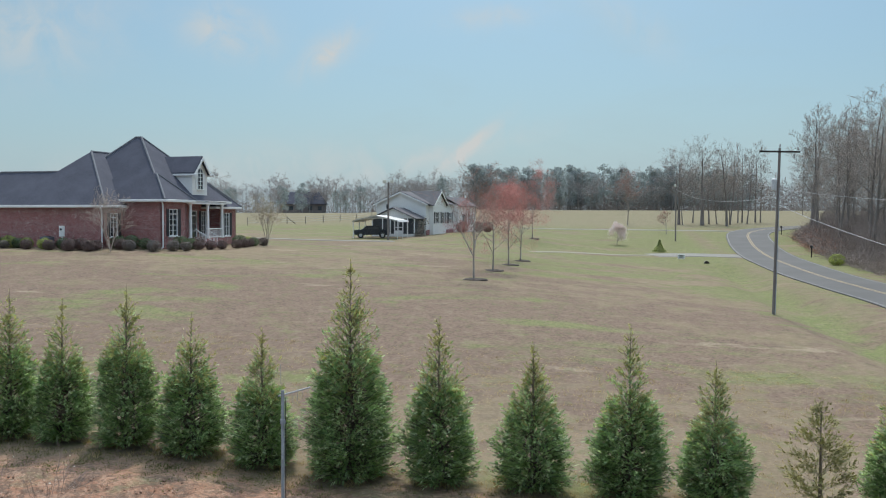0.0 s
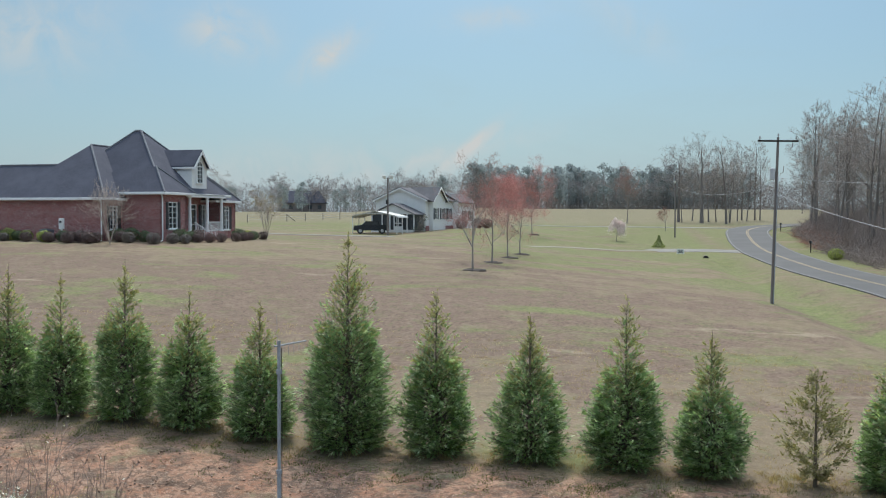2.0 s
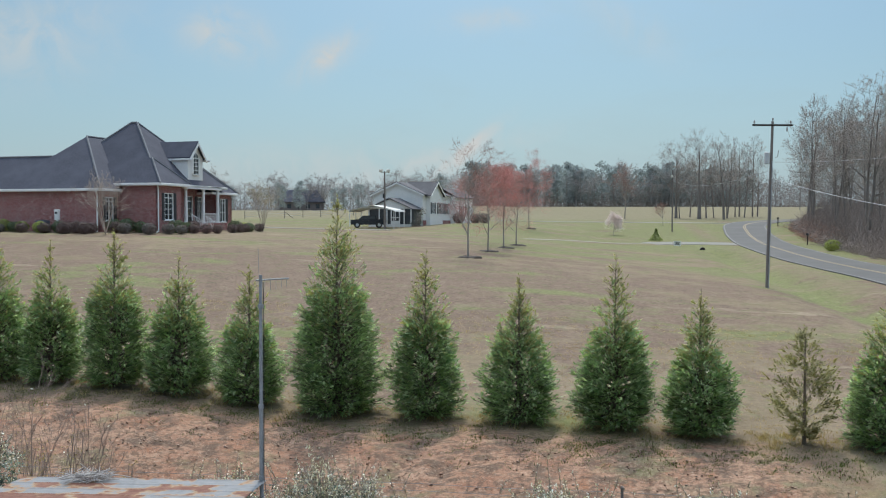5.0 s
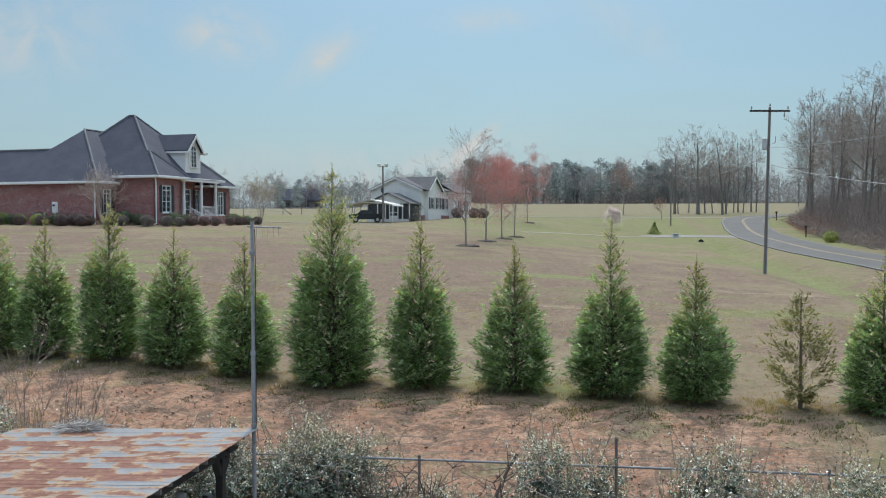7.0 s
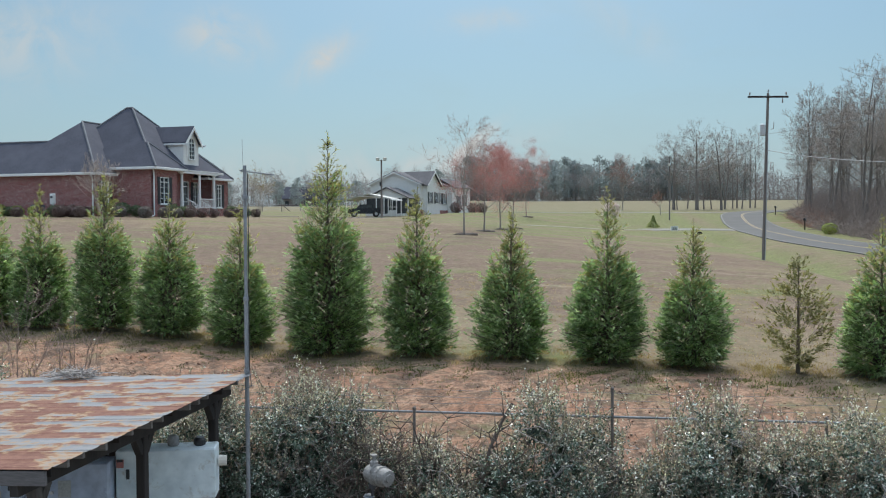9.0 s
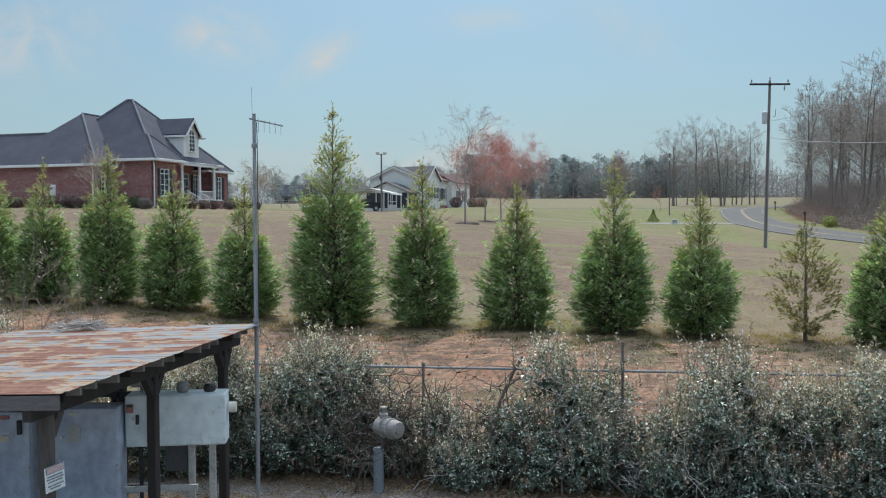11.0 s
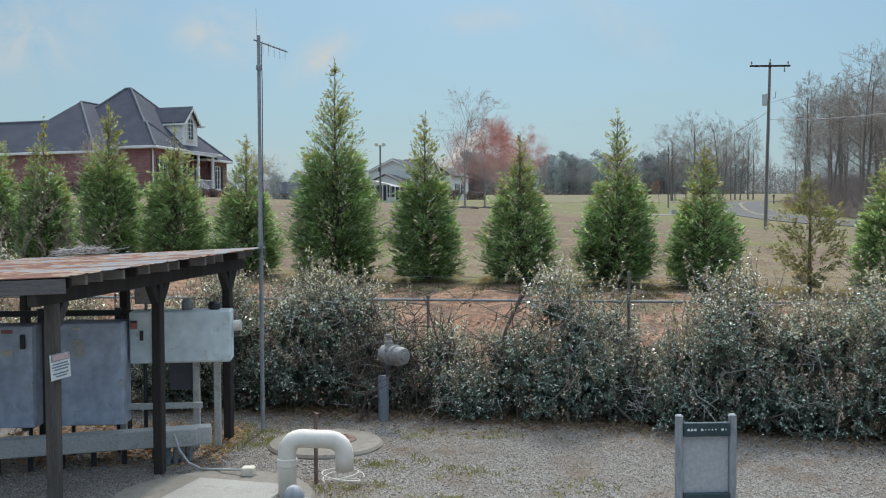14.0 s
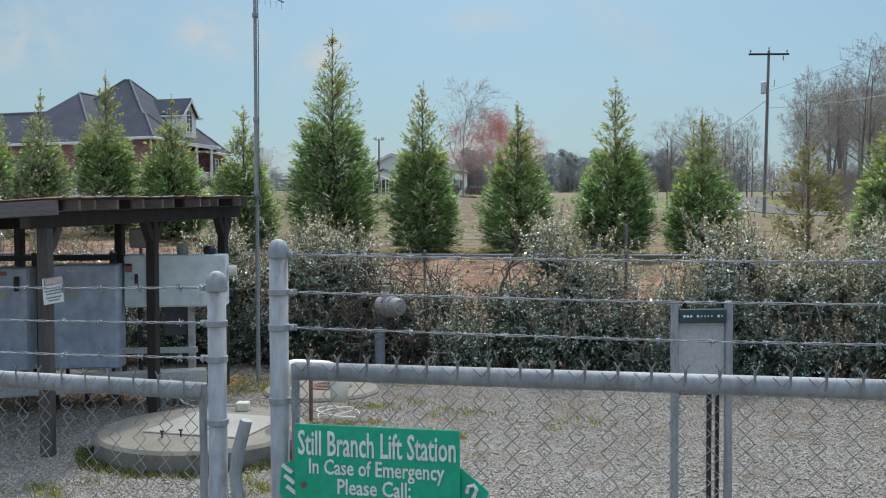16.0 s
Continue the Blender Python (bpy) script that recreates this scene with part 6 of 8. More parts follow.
for x, y, sd in ((2.6, 125.0, 81), (5.0, 129.5, 82), (6.3, 131.0, 83)):
    o = copy_thing(KINDS["m"], pose(x, y, z_at(x, y), 0, 0, sd))
    o.scale = (1.5, 1.4, 1.5)
    tagged(o, "maroon shrub beside the white house", "shrub", "shrubs by the white house")

shrub(-2.9, 117.0, 1.5, 2.2, 91, 1500, 0.6, 0.8, 20, "garden_shrub", "grey-green straggling shrub at the porch corner")

# ---------------------------------------------------------------- yard: shed with switchgear
def rust_material():
    """Old galvanised sheet: rust starts in patches along each pan, with an ochre fringe."""
    k = Nodes("rusted_sheet")
    sep = k.n.new("ShaderNodeSeparateXYZ")
    k.l.new(k.n.new("ShaderNodeTexCoord").outputs["Object"], sep.inputs[0])
    x, y = sep.outputs[0], sep.outputs[1]
    drift = k.math("MULTIPLY", k.math("SUBTRACT", k.noise(k.mapped((1, 1, 1)), 2.5, 4, 0.6), 0.5), 0.07)
    pan = k.math("FLOOR", k.math("DIVIDE", k.math("ADD", y, drift), 0.24))
    row = k.n.new("ShaderNodeCombineXYZ")
    k.l.new(k.math("ADD", k.math("MULTIPLY", x, 1.25), k.math("MULTIPLY", pan, 5.37)), row.inputs[0])
    k.l.new(k.math("MULTIPLY", y, 1.6), row.inputs[1])
    k.l.new(k.math("MULTIPLY", pan, 3.1), row.inputs[2])
    n = k.noise(row.outputs[0], 1.0, 4, 0.62, 0.2)
    # the foot of the roof is rustier than its far end
    n = k.math("ADD", n, k.math("ADD", k.math("MULTIPLY", y, -0.022), k.math("MULTIPLY", x, -0.015)))
    n2 = k.noise(k.mapped((3, 6, 1)), 2.4, 6, 0.7)
    n = k.math("ADD", n, k.math("MULTIPLY", k.math("SUBTRACT", n2, 0.5), 0.1))
    zinc = k.mix(k.ramp(n2, 0.35, 0.65), (0.165, 0.167, 0.174), (0.23, 0.23, 0.237))
    rust = k.mix(k.ramp(n2, 0.38, 0.62), (0.14, 0.062, 0.046), (0.225, 0.112, 0.08))
    r1 = k.ramp(n, 0.43, 0.475)
    edge = k.mix(k.ramp(n, 0.4, 0.445), zinc, (0.33, 0.21, 0.11))
    k.bump(n2, 0.2, 0.003)
    return k.done(k.mix(r1, edge, rust), k.mix(r1, (0.58, 0.58, 0.58), (0.85, 0.85, 0.85)), 0.0, 0.28)


M_RUST = rust_material()
M_PANEL = plain("grey_enamel", (0.34, 0.385, 0.5), (0.61, 0.66, 0.77), 1.9, 0.45, fine=7, dirt=(0.3, 0.33, 0.45), bump=0.03)
M_PALEBOX = plain("pale_enamel", (0.68, 0.765, 0.79), (0.76, 0.83, 0.85), 2.0, 0.5, fine=6, dirt=(0.42, 0.4, 0.34), bump=0.05)
M_TROUGH = plain("grey_trough", (0.4, 0.395, 0.38), (0.55, 0.54, 0.515), 3.0, 0.6, dirt=(0.25, 0.22, 0.2))
M_GREYWOOD = plain("silvered_timber", (0.085, 0.075, 0.073), (0.19, 0.17, 0.166), 4, 0.9, stretch=(0.15, 1, 1), fine=70, bump=0.4)
M_RAFTER = plain("grey_rafter", (0.19, 0.17, 0.16), (0.33, 0.305, 0.29), 5, 0.9, stretch=(0.15, 1, 1), fine=70, bump=0.3)
M_POSTWOOD = plain("greyed_post", (0.038, 0.032, 0.029), (0.135, 0.115, 0.102), 5, 0.9, stretch=(1, 1, 0.12), fine=70, bump=0.4)
M_RED = plain("red_label", (0.36, 0.12, 0.11), (0.45, 0.18, 0.16), 5, 0.5)
M_FADEDRED = plain("faded_red", (0.5, 0.33, 0.33), (0.6, 0.46, 0.45), 30, 0.5)
M_CREAM = plain("cream_plate", (0.6, 0.56, 0.45), (0.66, 0.62, 0.52), 5, 0.5)
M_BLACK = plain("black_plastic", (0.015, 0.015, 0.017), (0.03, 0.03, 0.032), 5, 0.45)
M_PVC = plain("white_pvc", (0.68, 0.625, 0.55), (0.77, 0.72, 0.645), 2.5, 0.7, fine=4, dirt=(0.62, 0.58, 0.48), bump=0.05)
M_DARKBOX = plain("dark_enamel", (0.06, 0.06, 0.07), (0.1, 0.1, 0.11), 3, 0.6)
M_PIPEBLUE = plain("blue_grey_pipe", (0.16, 0.19, 0.22), (0.25, 0.28, 0.32), 4, 0.5, dirt=(0.1, 0.1, 0.1))
M_CASTGREY = plain("cast_grey", (0.22, 0.205, 0.19), (0.34, 0.325, 0.31), 5, 0.65, dirt=(0.1, 0.08, 0.07))
M_RUSTIRON = plain("rusty_iron", (0.13, 0.085, 0.07), (0.22, 0.14, 0.11), 6, 0.9)
M_GREEN = plain("sign_green", (0.0, 0.36, 0.2), (0.005, 0.4, 0.23), 3, 0.4, bump=0.03)
M_LETTER = plain("sign_white", (0.7, 0.72, 0.7), (0.78, 0.8, 0.78), 3, 0.5)
M_TEAL = plain("dark_teal_bar", (0.02, 0.045, 0.05), (0.035, 0.07, 0.075), 5, 0.5)
M_BOARD = plain("grey_board", (0.4, 0.4, 0.41), (0.46, 0.46, 0.47), 2, 0.5, bump=0.05)

shed = thing("open_shed", (-3.06, 8.1, 0), -12, "open timber shed with a rusted sheet-metal roof", "shed")
SLOPE, RISE = 0.045, 0.028


def roof_z(x, y):
    return 2.3 + SLOPE * x + RISE * y


# corrugated sheets run down the slope; each sheet is a part
XN = -3.6
for j in range(7):
    y0, y1 = j * 0.62 - 0.06, (j + 1) * 0.62 - 0.02
    n = 40
    top = []
    for i in range(n + 1):
        y = y0 + (y1 - y0) * i / n
        top.append((y, 0.009 * max(0.0, math.cos(y / 0.24 * TAU)) ** 6 + 0.004 * (j % 2)))
    s = Solid()
    vs = []
    for x in (XN, -1.8 - 0.1 * (j % 3), 0.1 + 0.02 * (j % 2)):
        for y, w in top:
            vs.append((x, y, roof_z(x, y) + w))
    for x in (XN, -1.8 - 0.1 * (j % 3), 0.1 + 0.02 * (j % 2)):
        for y, w in top:
            vs.append((x, y, roof_z(x, y) + w - 0.004))
    m = n + 1
    fs = [(r * m + i, r * m + i + 1, (r + 1) * m + i + 1, (r + 1) * m + i) for r in range(2) for i in range(n)]
    fs += [tuple(3 * m + a for a in f[::-1]) for f in fs]
    fs += [(2 * m + i, 2 * m + i + 1, 5 * m + i + 1, 5 * m + i) for i in range(n)]
    fs += [(i + 1, i, 3 * m + i, 3 * m + i + 1) for i in range(n)]
    fs += [(r * m, (r + 1) * m, (4 + r) * m, (3 + r) * m) for r in range(2)] + [((r + 1) * m + n, r * m + n, (3 + r) * m + n, (4 + r) * m + n) for r in range(2)]
    s.add(vs, fs)
    part("roof_sheet", s, M_RUST, shed)
for j in range(15):
    y = 0.1 + j * 0.29
    s = Solid()
    a, b = Vector((XN + 0.1, y, roof_z(XN + 0.1, y) - 0.065)), Vector((0.03 - 0.03 * (j % 3), y, roof_z(0.01, y) - 0.065))
    d = (b - a).normalized()
    m = Matrix((d, Vector((0, 1, 0)), d.cross(Vector((0, 1, 0))))).transposed()
    s.box((a + b) / 2, ((b - a).length, 0.04, 0.09), 0.004, m)
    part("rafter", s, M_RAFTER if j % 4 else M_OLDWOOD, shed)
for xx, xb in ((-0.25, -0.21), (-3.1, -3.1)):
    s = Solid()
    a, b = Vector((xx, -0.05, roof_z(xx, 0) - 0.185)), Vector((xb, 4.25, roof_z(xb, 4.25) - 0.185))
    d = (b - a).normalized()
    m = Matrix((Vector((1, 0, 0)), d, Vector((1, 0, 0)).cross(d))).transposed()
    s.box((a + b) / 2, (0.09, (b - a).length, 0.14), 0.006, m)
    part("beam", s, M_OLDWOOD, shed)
s = Solid()
a, b = Vector((XN, -0.045, roof_z(XN, 0) - 0.085)), Vector((0.07, -0.045, roof_z(0.07, 0) - 0.085))
d = (b - a).normalized()
m = Matrix((d, Vector((0, 1, 0)), d.cross(Vector((0, 1, 0))))).transposed()
s.box((a + b) / 2, ((b - a).length, 0.035, 0.13), 0.004, m)
part("fascia", s, M_GREYWOOD, shed)
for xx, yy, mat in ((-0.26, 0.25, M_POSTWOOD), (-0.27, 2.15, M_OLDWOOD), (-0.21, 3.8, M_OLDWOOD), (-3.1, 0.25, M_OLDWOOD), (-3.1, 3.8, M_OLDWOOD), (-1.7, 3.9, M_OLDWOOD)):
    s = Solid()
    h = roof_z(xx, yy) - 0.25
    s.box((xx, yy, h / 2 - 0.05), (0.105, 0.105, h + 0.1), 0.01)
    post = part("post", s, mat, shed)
    if xx > -1:
        for sg in (-1, 1):
            if yy < 1 and sg < 0:
                continue
            s = Solid()
            a, b = Vector((xx, yy + sg * 0.04, h - 0.2)), Vector((xx, yy + sg * 0.17, h + 0.01))
            d = (b - a).normalized()
            m = Matrix((Vector((1, 0, 0)), d, Vector((1, 0, 0)).cross(d))).transposed()
            s.box((a + b) / 2, (0.085, (b - a).length, 0.09), 0.005, m)
            part("knee_brace", s, mat, post)


# tangle of dead vine on the roof
def vine_heap():
    rng = np.random.default_rng(77)
    n = 220
    c = np.array([-2.45, 4.2, 0.0])
    p0 = c + rng.normal(0, 1, (n, 3)) * np.array([0.17, 0.07, 0.0])
    p0[:, 2] = [roof_z(a, b) + 0.03 + 0.08 * rng.random() for a, b, _ in p0]
    d = rng.normal(0, 1, (n, 3)) * np.array([0.13, 0.1, 0.05])
    p1 = p0 + d
    p1[:, 2] = np.maximum(p1[:, 2], [roof_z(a, b) + 0.03 for a, b, _ in p1])
    ob = bars_mesh("dead_vine", np.concatenate([p0, p1, np.full((n, 1), 0.006), np.full((n, 1), 0.004)], 1), M_DEADVINE, None, 4)
    ob.matrix_basis = shed.matrix_basis
    tagged(ob, "tangled heap of grey dead vine on the rusty roof", "dead vine")


vine_heap()


# switch cabinets in a row
def cabinet(x0, x1, z0, z1, y, turn, label, depth=0.3):
    w, h = x1 - x0, z1 - z0
    t = thing("switch_cabinet", ((x0 + x1) / 2, y, 0), turn, label, "electrical cabinet", "switch cabinets in the shed")
    b = Solid()
    b.box((0, depth / 2 + 0.02, (z0 + z1) / 2), (w, depth, h), 0.012)
    part("body", b, M_PANEL, t)
    d = Solid()
    d.box((0, 0.0, (z0 + z1) / 2), (w - 0.02, 0.035, h - 0.02), 0.01)
    door = part("door", d, M_PANEL, t)
    s = Solid()
    s.box((-w * 0.18, -0.022, z1 - 0.3), (0.15, 0.012, 0.2), 0.003)
    part("name_plate", s, M_TROUGH, door)
    s = Solid()
    s.box((-w * 0.18, -0.03, z1 - 0.07), (0.1, 0.01, 0.03), 0.002)
    part("label", s, M_CREAM, door)
    s = Solid()
    s.tube([(w / 2 - 0.02, -0.02, z0 + h * 0.44), (w / 2 - 0.02, -0.06, z0 + h * 0.44)], 0.015, 8)
    s.box((w / 2 - 0.02, -0.05, z0 + h * 0.41), (0.03, 0.02, 0.05), 0.004)
    part("padlock", s, M_CHROME, door)
    s = Solid()
    s.tube([(-w / 2 + 0.1, -0.02, z1 - 0.34), (-w / 2 + 0.1, -0.05, z1 - 0.34)], 0.022, 10)
    part("knob", s, M_CHROME, door)
    for sx in (-w * 0.35, w * 0.35):
        q = Solid()
        q.tube([(sx, depth * 0.6, z0 + 0.02), (sx, depth * 0.6, -0.05)], 0.024, 8)
        part("conduit", q, M_BLACK, t)
    return t, door


cabinet(-4.26, -3.5, 0.38, 1.6, 10.94, 3, "tall grey enamel switch cabinet with a padlocked door")
t, door = cabinet(-5.36, -4.52, 0.36, 1.57, 10.9, 3, "tall grey enamel switch cabinet with a red label")
s = Solid()
s.box((0.12, -0.03, 1.5), (0.13, 0.01, 0.045), 0.002)
part("label", s, M_RED, door)
s = Solid()
s.box((0.3, -0.04, 1.38), (0.055, 0.04, 0.17), 0.008)
part("switch", s, M_BLACK, door)
s = Solid()
s.box((0.12, -0.03, 1.25), (0.13, 0.01, 0.07), 0.002)
part("label", s, M_CREAM, door)
# rails that carry the cabinets
t = thing("steel_rack", (-4.0, 11.33, 0), 3, "dark steel rack that carries the cabinets", "rack")
for x in (-1.5, -0.62, 0.3):
    s = Solid()
    s.box((x, 0.06, 0.85), (0.07, 0.07, 1.75), 0.005)
    part("upright", s, M_BLACK, t)
# added black plate stands in for deep shade between the cabinets
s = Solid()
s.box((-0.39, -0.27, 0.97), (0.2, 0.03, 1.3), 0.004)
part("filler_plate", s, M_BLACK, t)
for z in (0.5, 1.45, 1.66):
    s = Solid()
    s.box((-0.5, 0.12, z), (2.3, 0.05, 0.07), 0.004)
    part("rail", s, M_BLACK, t)

t = thing("transfer_box", (-2.91, 11.16, 0), 6, "long pale enamel equipment box on steel posts", "electrical box")
s = Solid()
s.box((0.02, 0.19, 1.39), (1.18, 0.36, 0.62), 0.015)
part("body", s, M_PALEBOX, t)
s = Solid()
s.box((0.16, -0.004, 1.395), (0.9, 0.02, 0.59), 0.006)
part("cover", s, M_PALEBOX, t)
s = Solid()
s.box((-0.3, -0.004, 1.39), (0.012, 0.012, 0.6), 0)
part("seam", s, M_TROUGH, t)
for x, z, w, h, m in ((-0.49, 1.55, 0.085, 0.1, M_RED), (-0.49, 1.585, 0.07, 0.03, M_BLACK), (-0.4, 1.42, 0.04, 0.12, M_BLACK)):
    s = Solid()
    s.box((x - 0.02, -0.02 - 0.004 * (m is M_BLACK), z), (w, 0.02, h), 0.004)
    part("label" if m is M_RED else "switch", s, m, t)
for x in (0.17, 0.42):
    s = Solid()
    s.box((x, 0.25, 0.55), (0.08, 0.08, 1.25), 0.006)
    part("post", s, M_TROUGH, t)
for x, r_, h, m in ((0.08, 0.07, 0.1, M_CASTGREY), (0.4, 0.075, 0.07, M_BLACK)):
    s = Solid()
    s.lathe((x, 0.2, 1.7), [(r_ * 0.8, 0), (r_, 0.02), (r_, h), (r_ * 0.7, h + 0.03)], 14)
    part("cap", s, m, t)
s = Solid()
s.tube([(0.63, 0.2, 1.5), (0.72, 0.2, 1.5)], 0.065, 12)
part("side_fitting", s, M_PVC, t)
s = Solid()
s.box((-0.42, 0.2, 1.9), (0.22, 0.16, 0.24), 0.02)
s.tube([(-0.42, 0.25, 1.66), (-0.42, 0.25, 1.8)], 0.02, 6)
part("meter_can", s, M_CASTGREY, t)
s = Solid()
s.box((-0.02, 0.34, 0.92), (0.28, 0.12, 0.42), 0.01)
part("dark_box", s, M_DARKBOX, t)
for x in (-0.32, -0.42):
    s = Solid()
    s.tube([(x, 0.16, -0.05), (x, 0.16, 1.18)], 0.025, 8)
    part("conduit", s, M_BLACK, t)

t = thing("cable_trough", (-3.93, 10.4, 0), 17, "long grey sheet-metal cable trough near the ground", "cable trough")
s = Solid()
s.box((0, 0.1, 0.28), (3.1, 0.2, 0.2), 0.008)
part("trough", s, M_TROUGH, t)
for i in range(9):
    s = Solid()
    x = -1.4 + 0.33 * i
    s.tube([(x, 0.1, 0.16), (x, 0.1, -0.06)], 0.03, 8)
    part("stub", s, M_BLACK, t)
s = Solid()
s.box((1.2, -0.07, 0.3), (0.36, 0.14, 0.2), 0.01)
jb = part("junction_box", s, M_TROUGH, t)
for i in range(4):
    s = Solid()
    s.tube([(1.06 + 0.08 * i, -0.07, 0.2), (1.06 + 0.08 * i, -0.07, -0.04)], 0.028, 8)
    part("stub", s, M_PIPEBLUE, jb)
t = thing("strut_rail", (-3.15, 11.19, 0), 6, "galvanised strut rail on a post", "rail")
s = Solid()
s.box((0, 0, 0.56), (1.0, 0.05, 0.07), 0.004)
part("rail", s, M_TROUGH, t)
s = Solid()
s.box((-0.42, 0.0, 0.24), (0.07, 0.07, 0.6), 0.004)
part("post", s, M_TROUGH, t)
s = Solid()
s.box((-0.46, -0.05, 0.55), (0.09, 0.07, 0.14), 0.01)
part("outlet", s, M_PALEBOX, t)

# warning plate on the corner post
t = thing("warning_sign", (-3.165, 8.32, 0.05), 66, "small white warning plate with a faded red heading on a post", "sign")
TIP = Matrix.Rotation(radians(-4), 3, "Y")


def on_plate(x, z):
    return TIP @ Vector((x, 0, z)) + Vector((0, -0.005, 1.44))


s = Solid()
s.box((0, 0, 1.44), (0.225, 0.006, 0.23), 0.002, TIP)
part("plate", s, M_LETTER, t)
s = Solid()
s.box(on_plate(0, 0.085), (0.2, 0.004, 0.07), 0, TIP)
part("heading_border", s, M_PIPEBLUE, t)
s = Solid()
s.box(on_plate(0, 0.085) - Vector((0, 0.003, 0)), (0.18, 0.004, 0.055), 0, TIP)
part("heading", s, M_FADEDRED, t)
for i, (w, z) in enumerate(((0.17, 0.025), (0.19, 0.0), (0.16, -0.025), (0.18, -0.06), (0.12, -0.085))):
    s = Solid()
    s.box(on_plate(0.0, z), (w, 0.004, 0.012), 0, TIP)
    part("lettering_bar", s, M_PIPEBLUE, t)

# aerial mast
t = thing("antenna_mast", (-2.13, 12.31, 0), 0, "thin galvanised mast with a small directional aerial", "antenna")
s = Solid()
s.tube([(0, 0, -0.2), (0, 0, 3.4)], 0.028, 10)
s.tube([(0, 0, 3.3), (0, 0, 5.2)], 0.023, 10)
part("mast", s, M_GALV, t)
for z in (2.44, 3.4, 4.75):
    s = Solid()
    s.lathe((0, 0, z), [(0.034, 0), (0.038, 0.01), (0.038, 0.05), (0.034, 0.06)], 10)
    part("clamp", s, M_GALV, t)
s = Solid()
s.tube([(-0.05, -0.05, 5.13), (0.26, 0.7, 5.11)], 0.011, 6)
boom = part("boom", s, M_GALV, t)
s = Solid()
s.tube([(-0.02, 0, 5.1), (-0.03, 0, 5.55)], 0.0025, 5)
part("whip", s, M_GALV, t)
for i in range(6):
    f = i / 5
    c = Vector((-0.02, 0, 5.13)).lerp(Vector((0.24, 0.65, 5.11)), f)
    l = 0.17 - 0.05 * f
    s = Solid()
    s.tube([c - Vector((0, 0, l)), c + Vector((0, 0, l * 0.2))], 0.003, 4)
    part("element", s, M_GALV, boom)
s = Solid()
s.tube([(0.03, 0.02, 5.1), (0.04, 0.0, 4.6), (0.035, -0.01, 2.5), (0.1, -0.2, 2.3), (0.0, -0.5, 2.28)], 0.006, 5)
part("cable", s, M_BLACK, t)

# wet-well lids
def manhole(x, y, r_, top, label):
    t = thing("concrete_lid", (x, y, 0), 0, label, "concrete lid")
    s = Solid()
    s.lathe((0, 0, 0), [(r_, -0.1), (r_, top - 0.03), (r_ - 0.03, top), (0.02, top)], 48)
    part("slab", s, M_CONCRETE, t)
    return t


M_HATCH = plain("pale_hatch", (0.25, 0.24, 0.22), (0.33, 0.32, 0.29), 2.5, 0.7, dirt=(0.2, 0.18, 0.15))
t = manhole(-1.95, 8.75, 0.97, 0.18, "large round concrete lid with a pale square hatch")
s = Solid()
s.box((0.1, 0.05, 0.184), (1.0, 0.9, 0.024), 0.006, Matrix.Rotation(radians(-16), 3, "Z"))
hatch = part("hatch", s, M_HATCH, t)
for px, py in ((-0.25, -0.5), (-0.1, -0.45), (0.12, -0.42), (0.2, -0.36)):
    s = Solid()
    s.tube([(px, py, 0.19), (px, py, 0.25)], 0.009, 6)
    s.tube([(px - 0.018, py, 0.25), (px + 0.018, py, 0.25)], 0.009, 6)
    part("bolt", s, M_BLACK, hatch)
s = Solid()
s.box((0.2, 0.75, 0.22), (0.13, 0.12, 0.09), 0.01)
part("small_box", s, M_CREAM, t)
s = Solid()
s.tube([(0.14, 0.75, 0.23), (-0.1, 0.86, 0.21), (-0.4, 1.22, 0.12), (-0.62, 1.55, 0.1), (-0.77, 1.72, 0.2), (-0.84, 1.8, 0.32), (-0.862, 1.835, 0.345)], 0.013, 8)
part("conduit", s, M_TROUGH, t)
t = manhole(-1.2, 11.5, 0.71, 0.045, "round concrete lid with a rusty iron cover")
s = Solid()
s.lathe((0.1, 0.1, 0.045), [(0.27, 0), (0.27, 0.012), (0.25, 0.016), (0.02, 0.016)], 24)
for i in range(5):
    s.box((0.1, -0.1 + 0.1 * i, 0.065), (0.42 - 0.08 * abs(i - 2), 0.025, 0.008), 0)
part("iron_cover", s, M_RUSTIRON, t)

# white gooseneck vent
def bend(pts, n=7):
    """Rounds the corners of a path with short arcs."""
    out = [Vector(pts[0])]
    for a, b, c in zip(pts, pts[1:], pts[2:]):
        a, b, c = Vector(a), Vector(b), Vector(c)
        r_ = 0.16
        p, q = b + (a - b).normalized() * r_, b + (c - b).normalized() * r_
        for i in range(n + 1):
            f = i / n
            out.append((p * (1 - f) ** 2 + b * 2 * f * (1 - f) + q * f * f))
    return out + [Vector(pts[-1])]


t = thing("vent_pipe", (-1.24, 8.81, 0), 0, "white plastic gooseneck vent pipe", "vent pipe")
s = Solid()
s.tube(bend([(0, 0, -0.1), (0, 0, 0.72), (0.54, 0.02, 0.69), (0.54, 0.02, 0.4)]), 0.086, 18)
part("pipe", s, M_PVC, t, smooth=True)
for z in (0.45,):
    s = Solid()
    s.lathe((0, 0, z), [(0.087, 0), (0.096, 0.01), (0.096, 0.07), (0.087, 0.08)], 18)
    part("coupling", s, M_PVC, t)
t = thing("iron_stake", (-1.1, 9.8, 0), 0, "rusty iron stake in the gravel", "stake")
s = Solid()
s.tube([(0, 0, -0.1), (0, 0, 0.68), (0.01, 0, 0.75)], [0.022, 0.02, 0.026], 8)
part("stake", s, M_RUSTIRON, t)
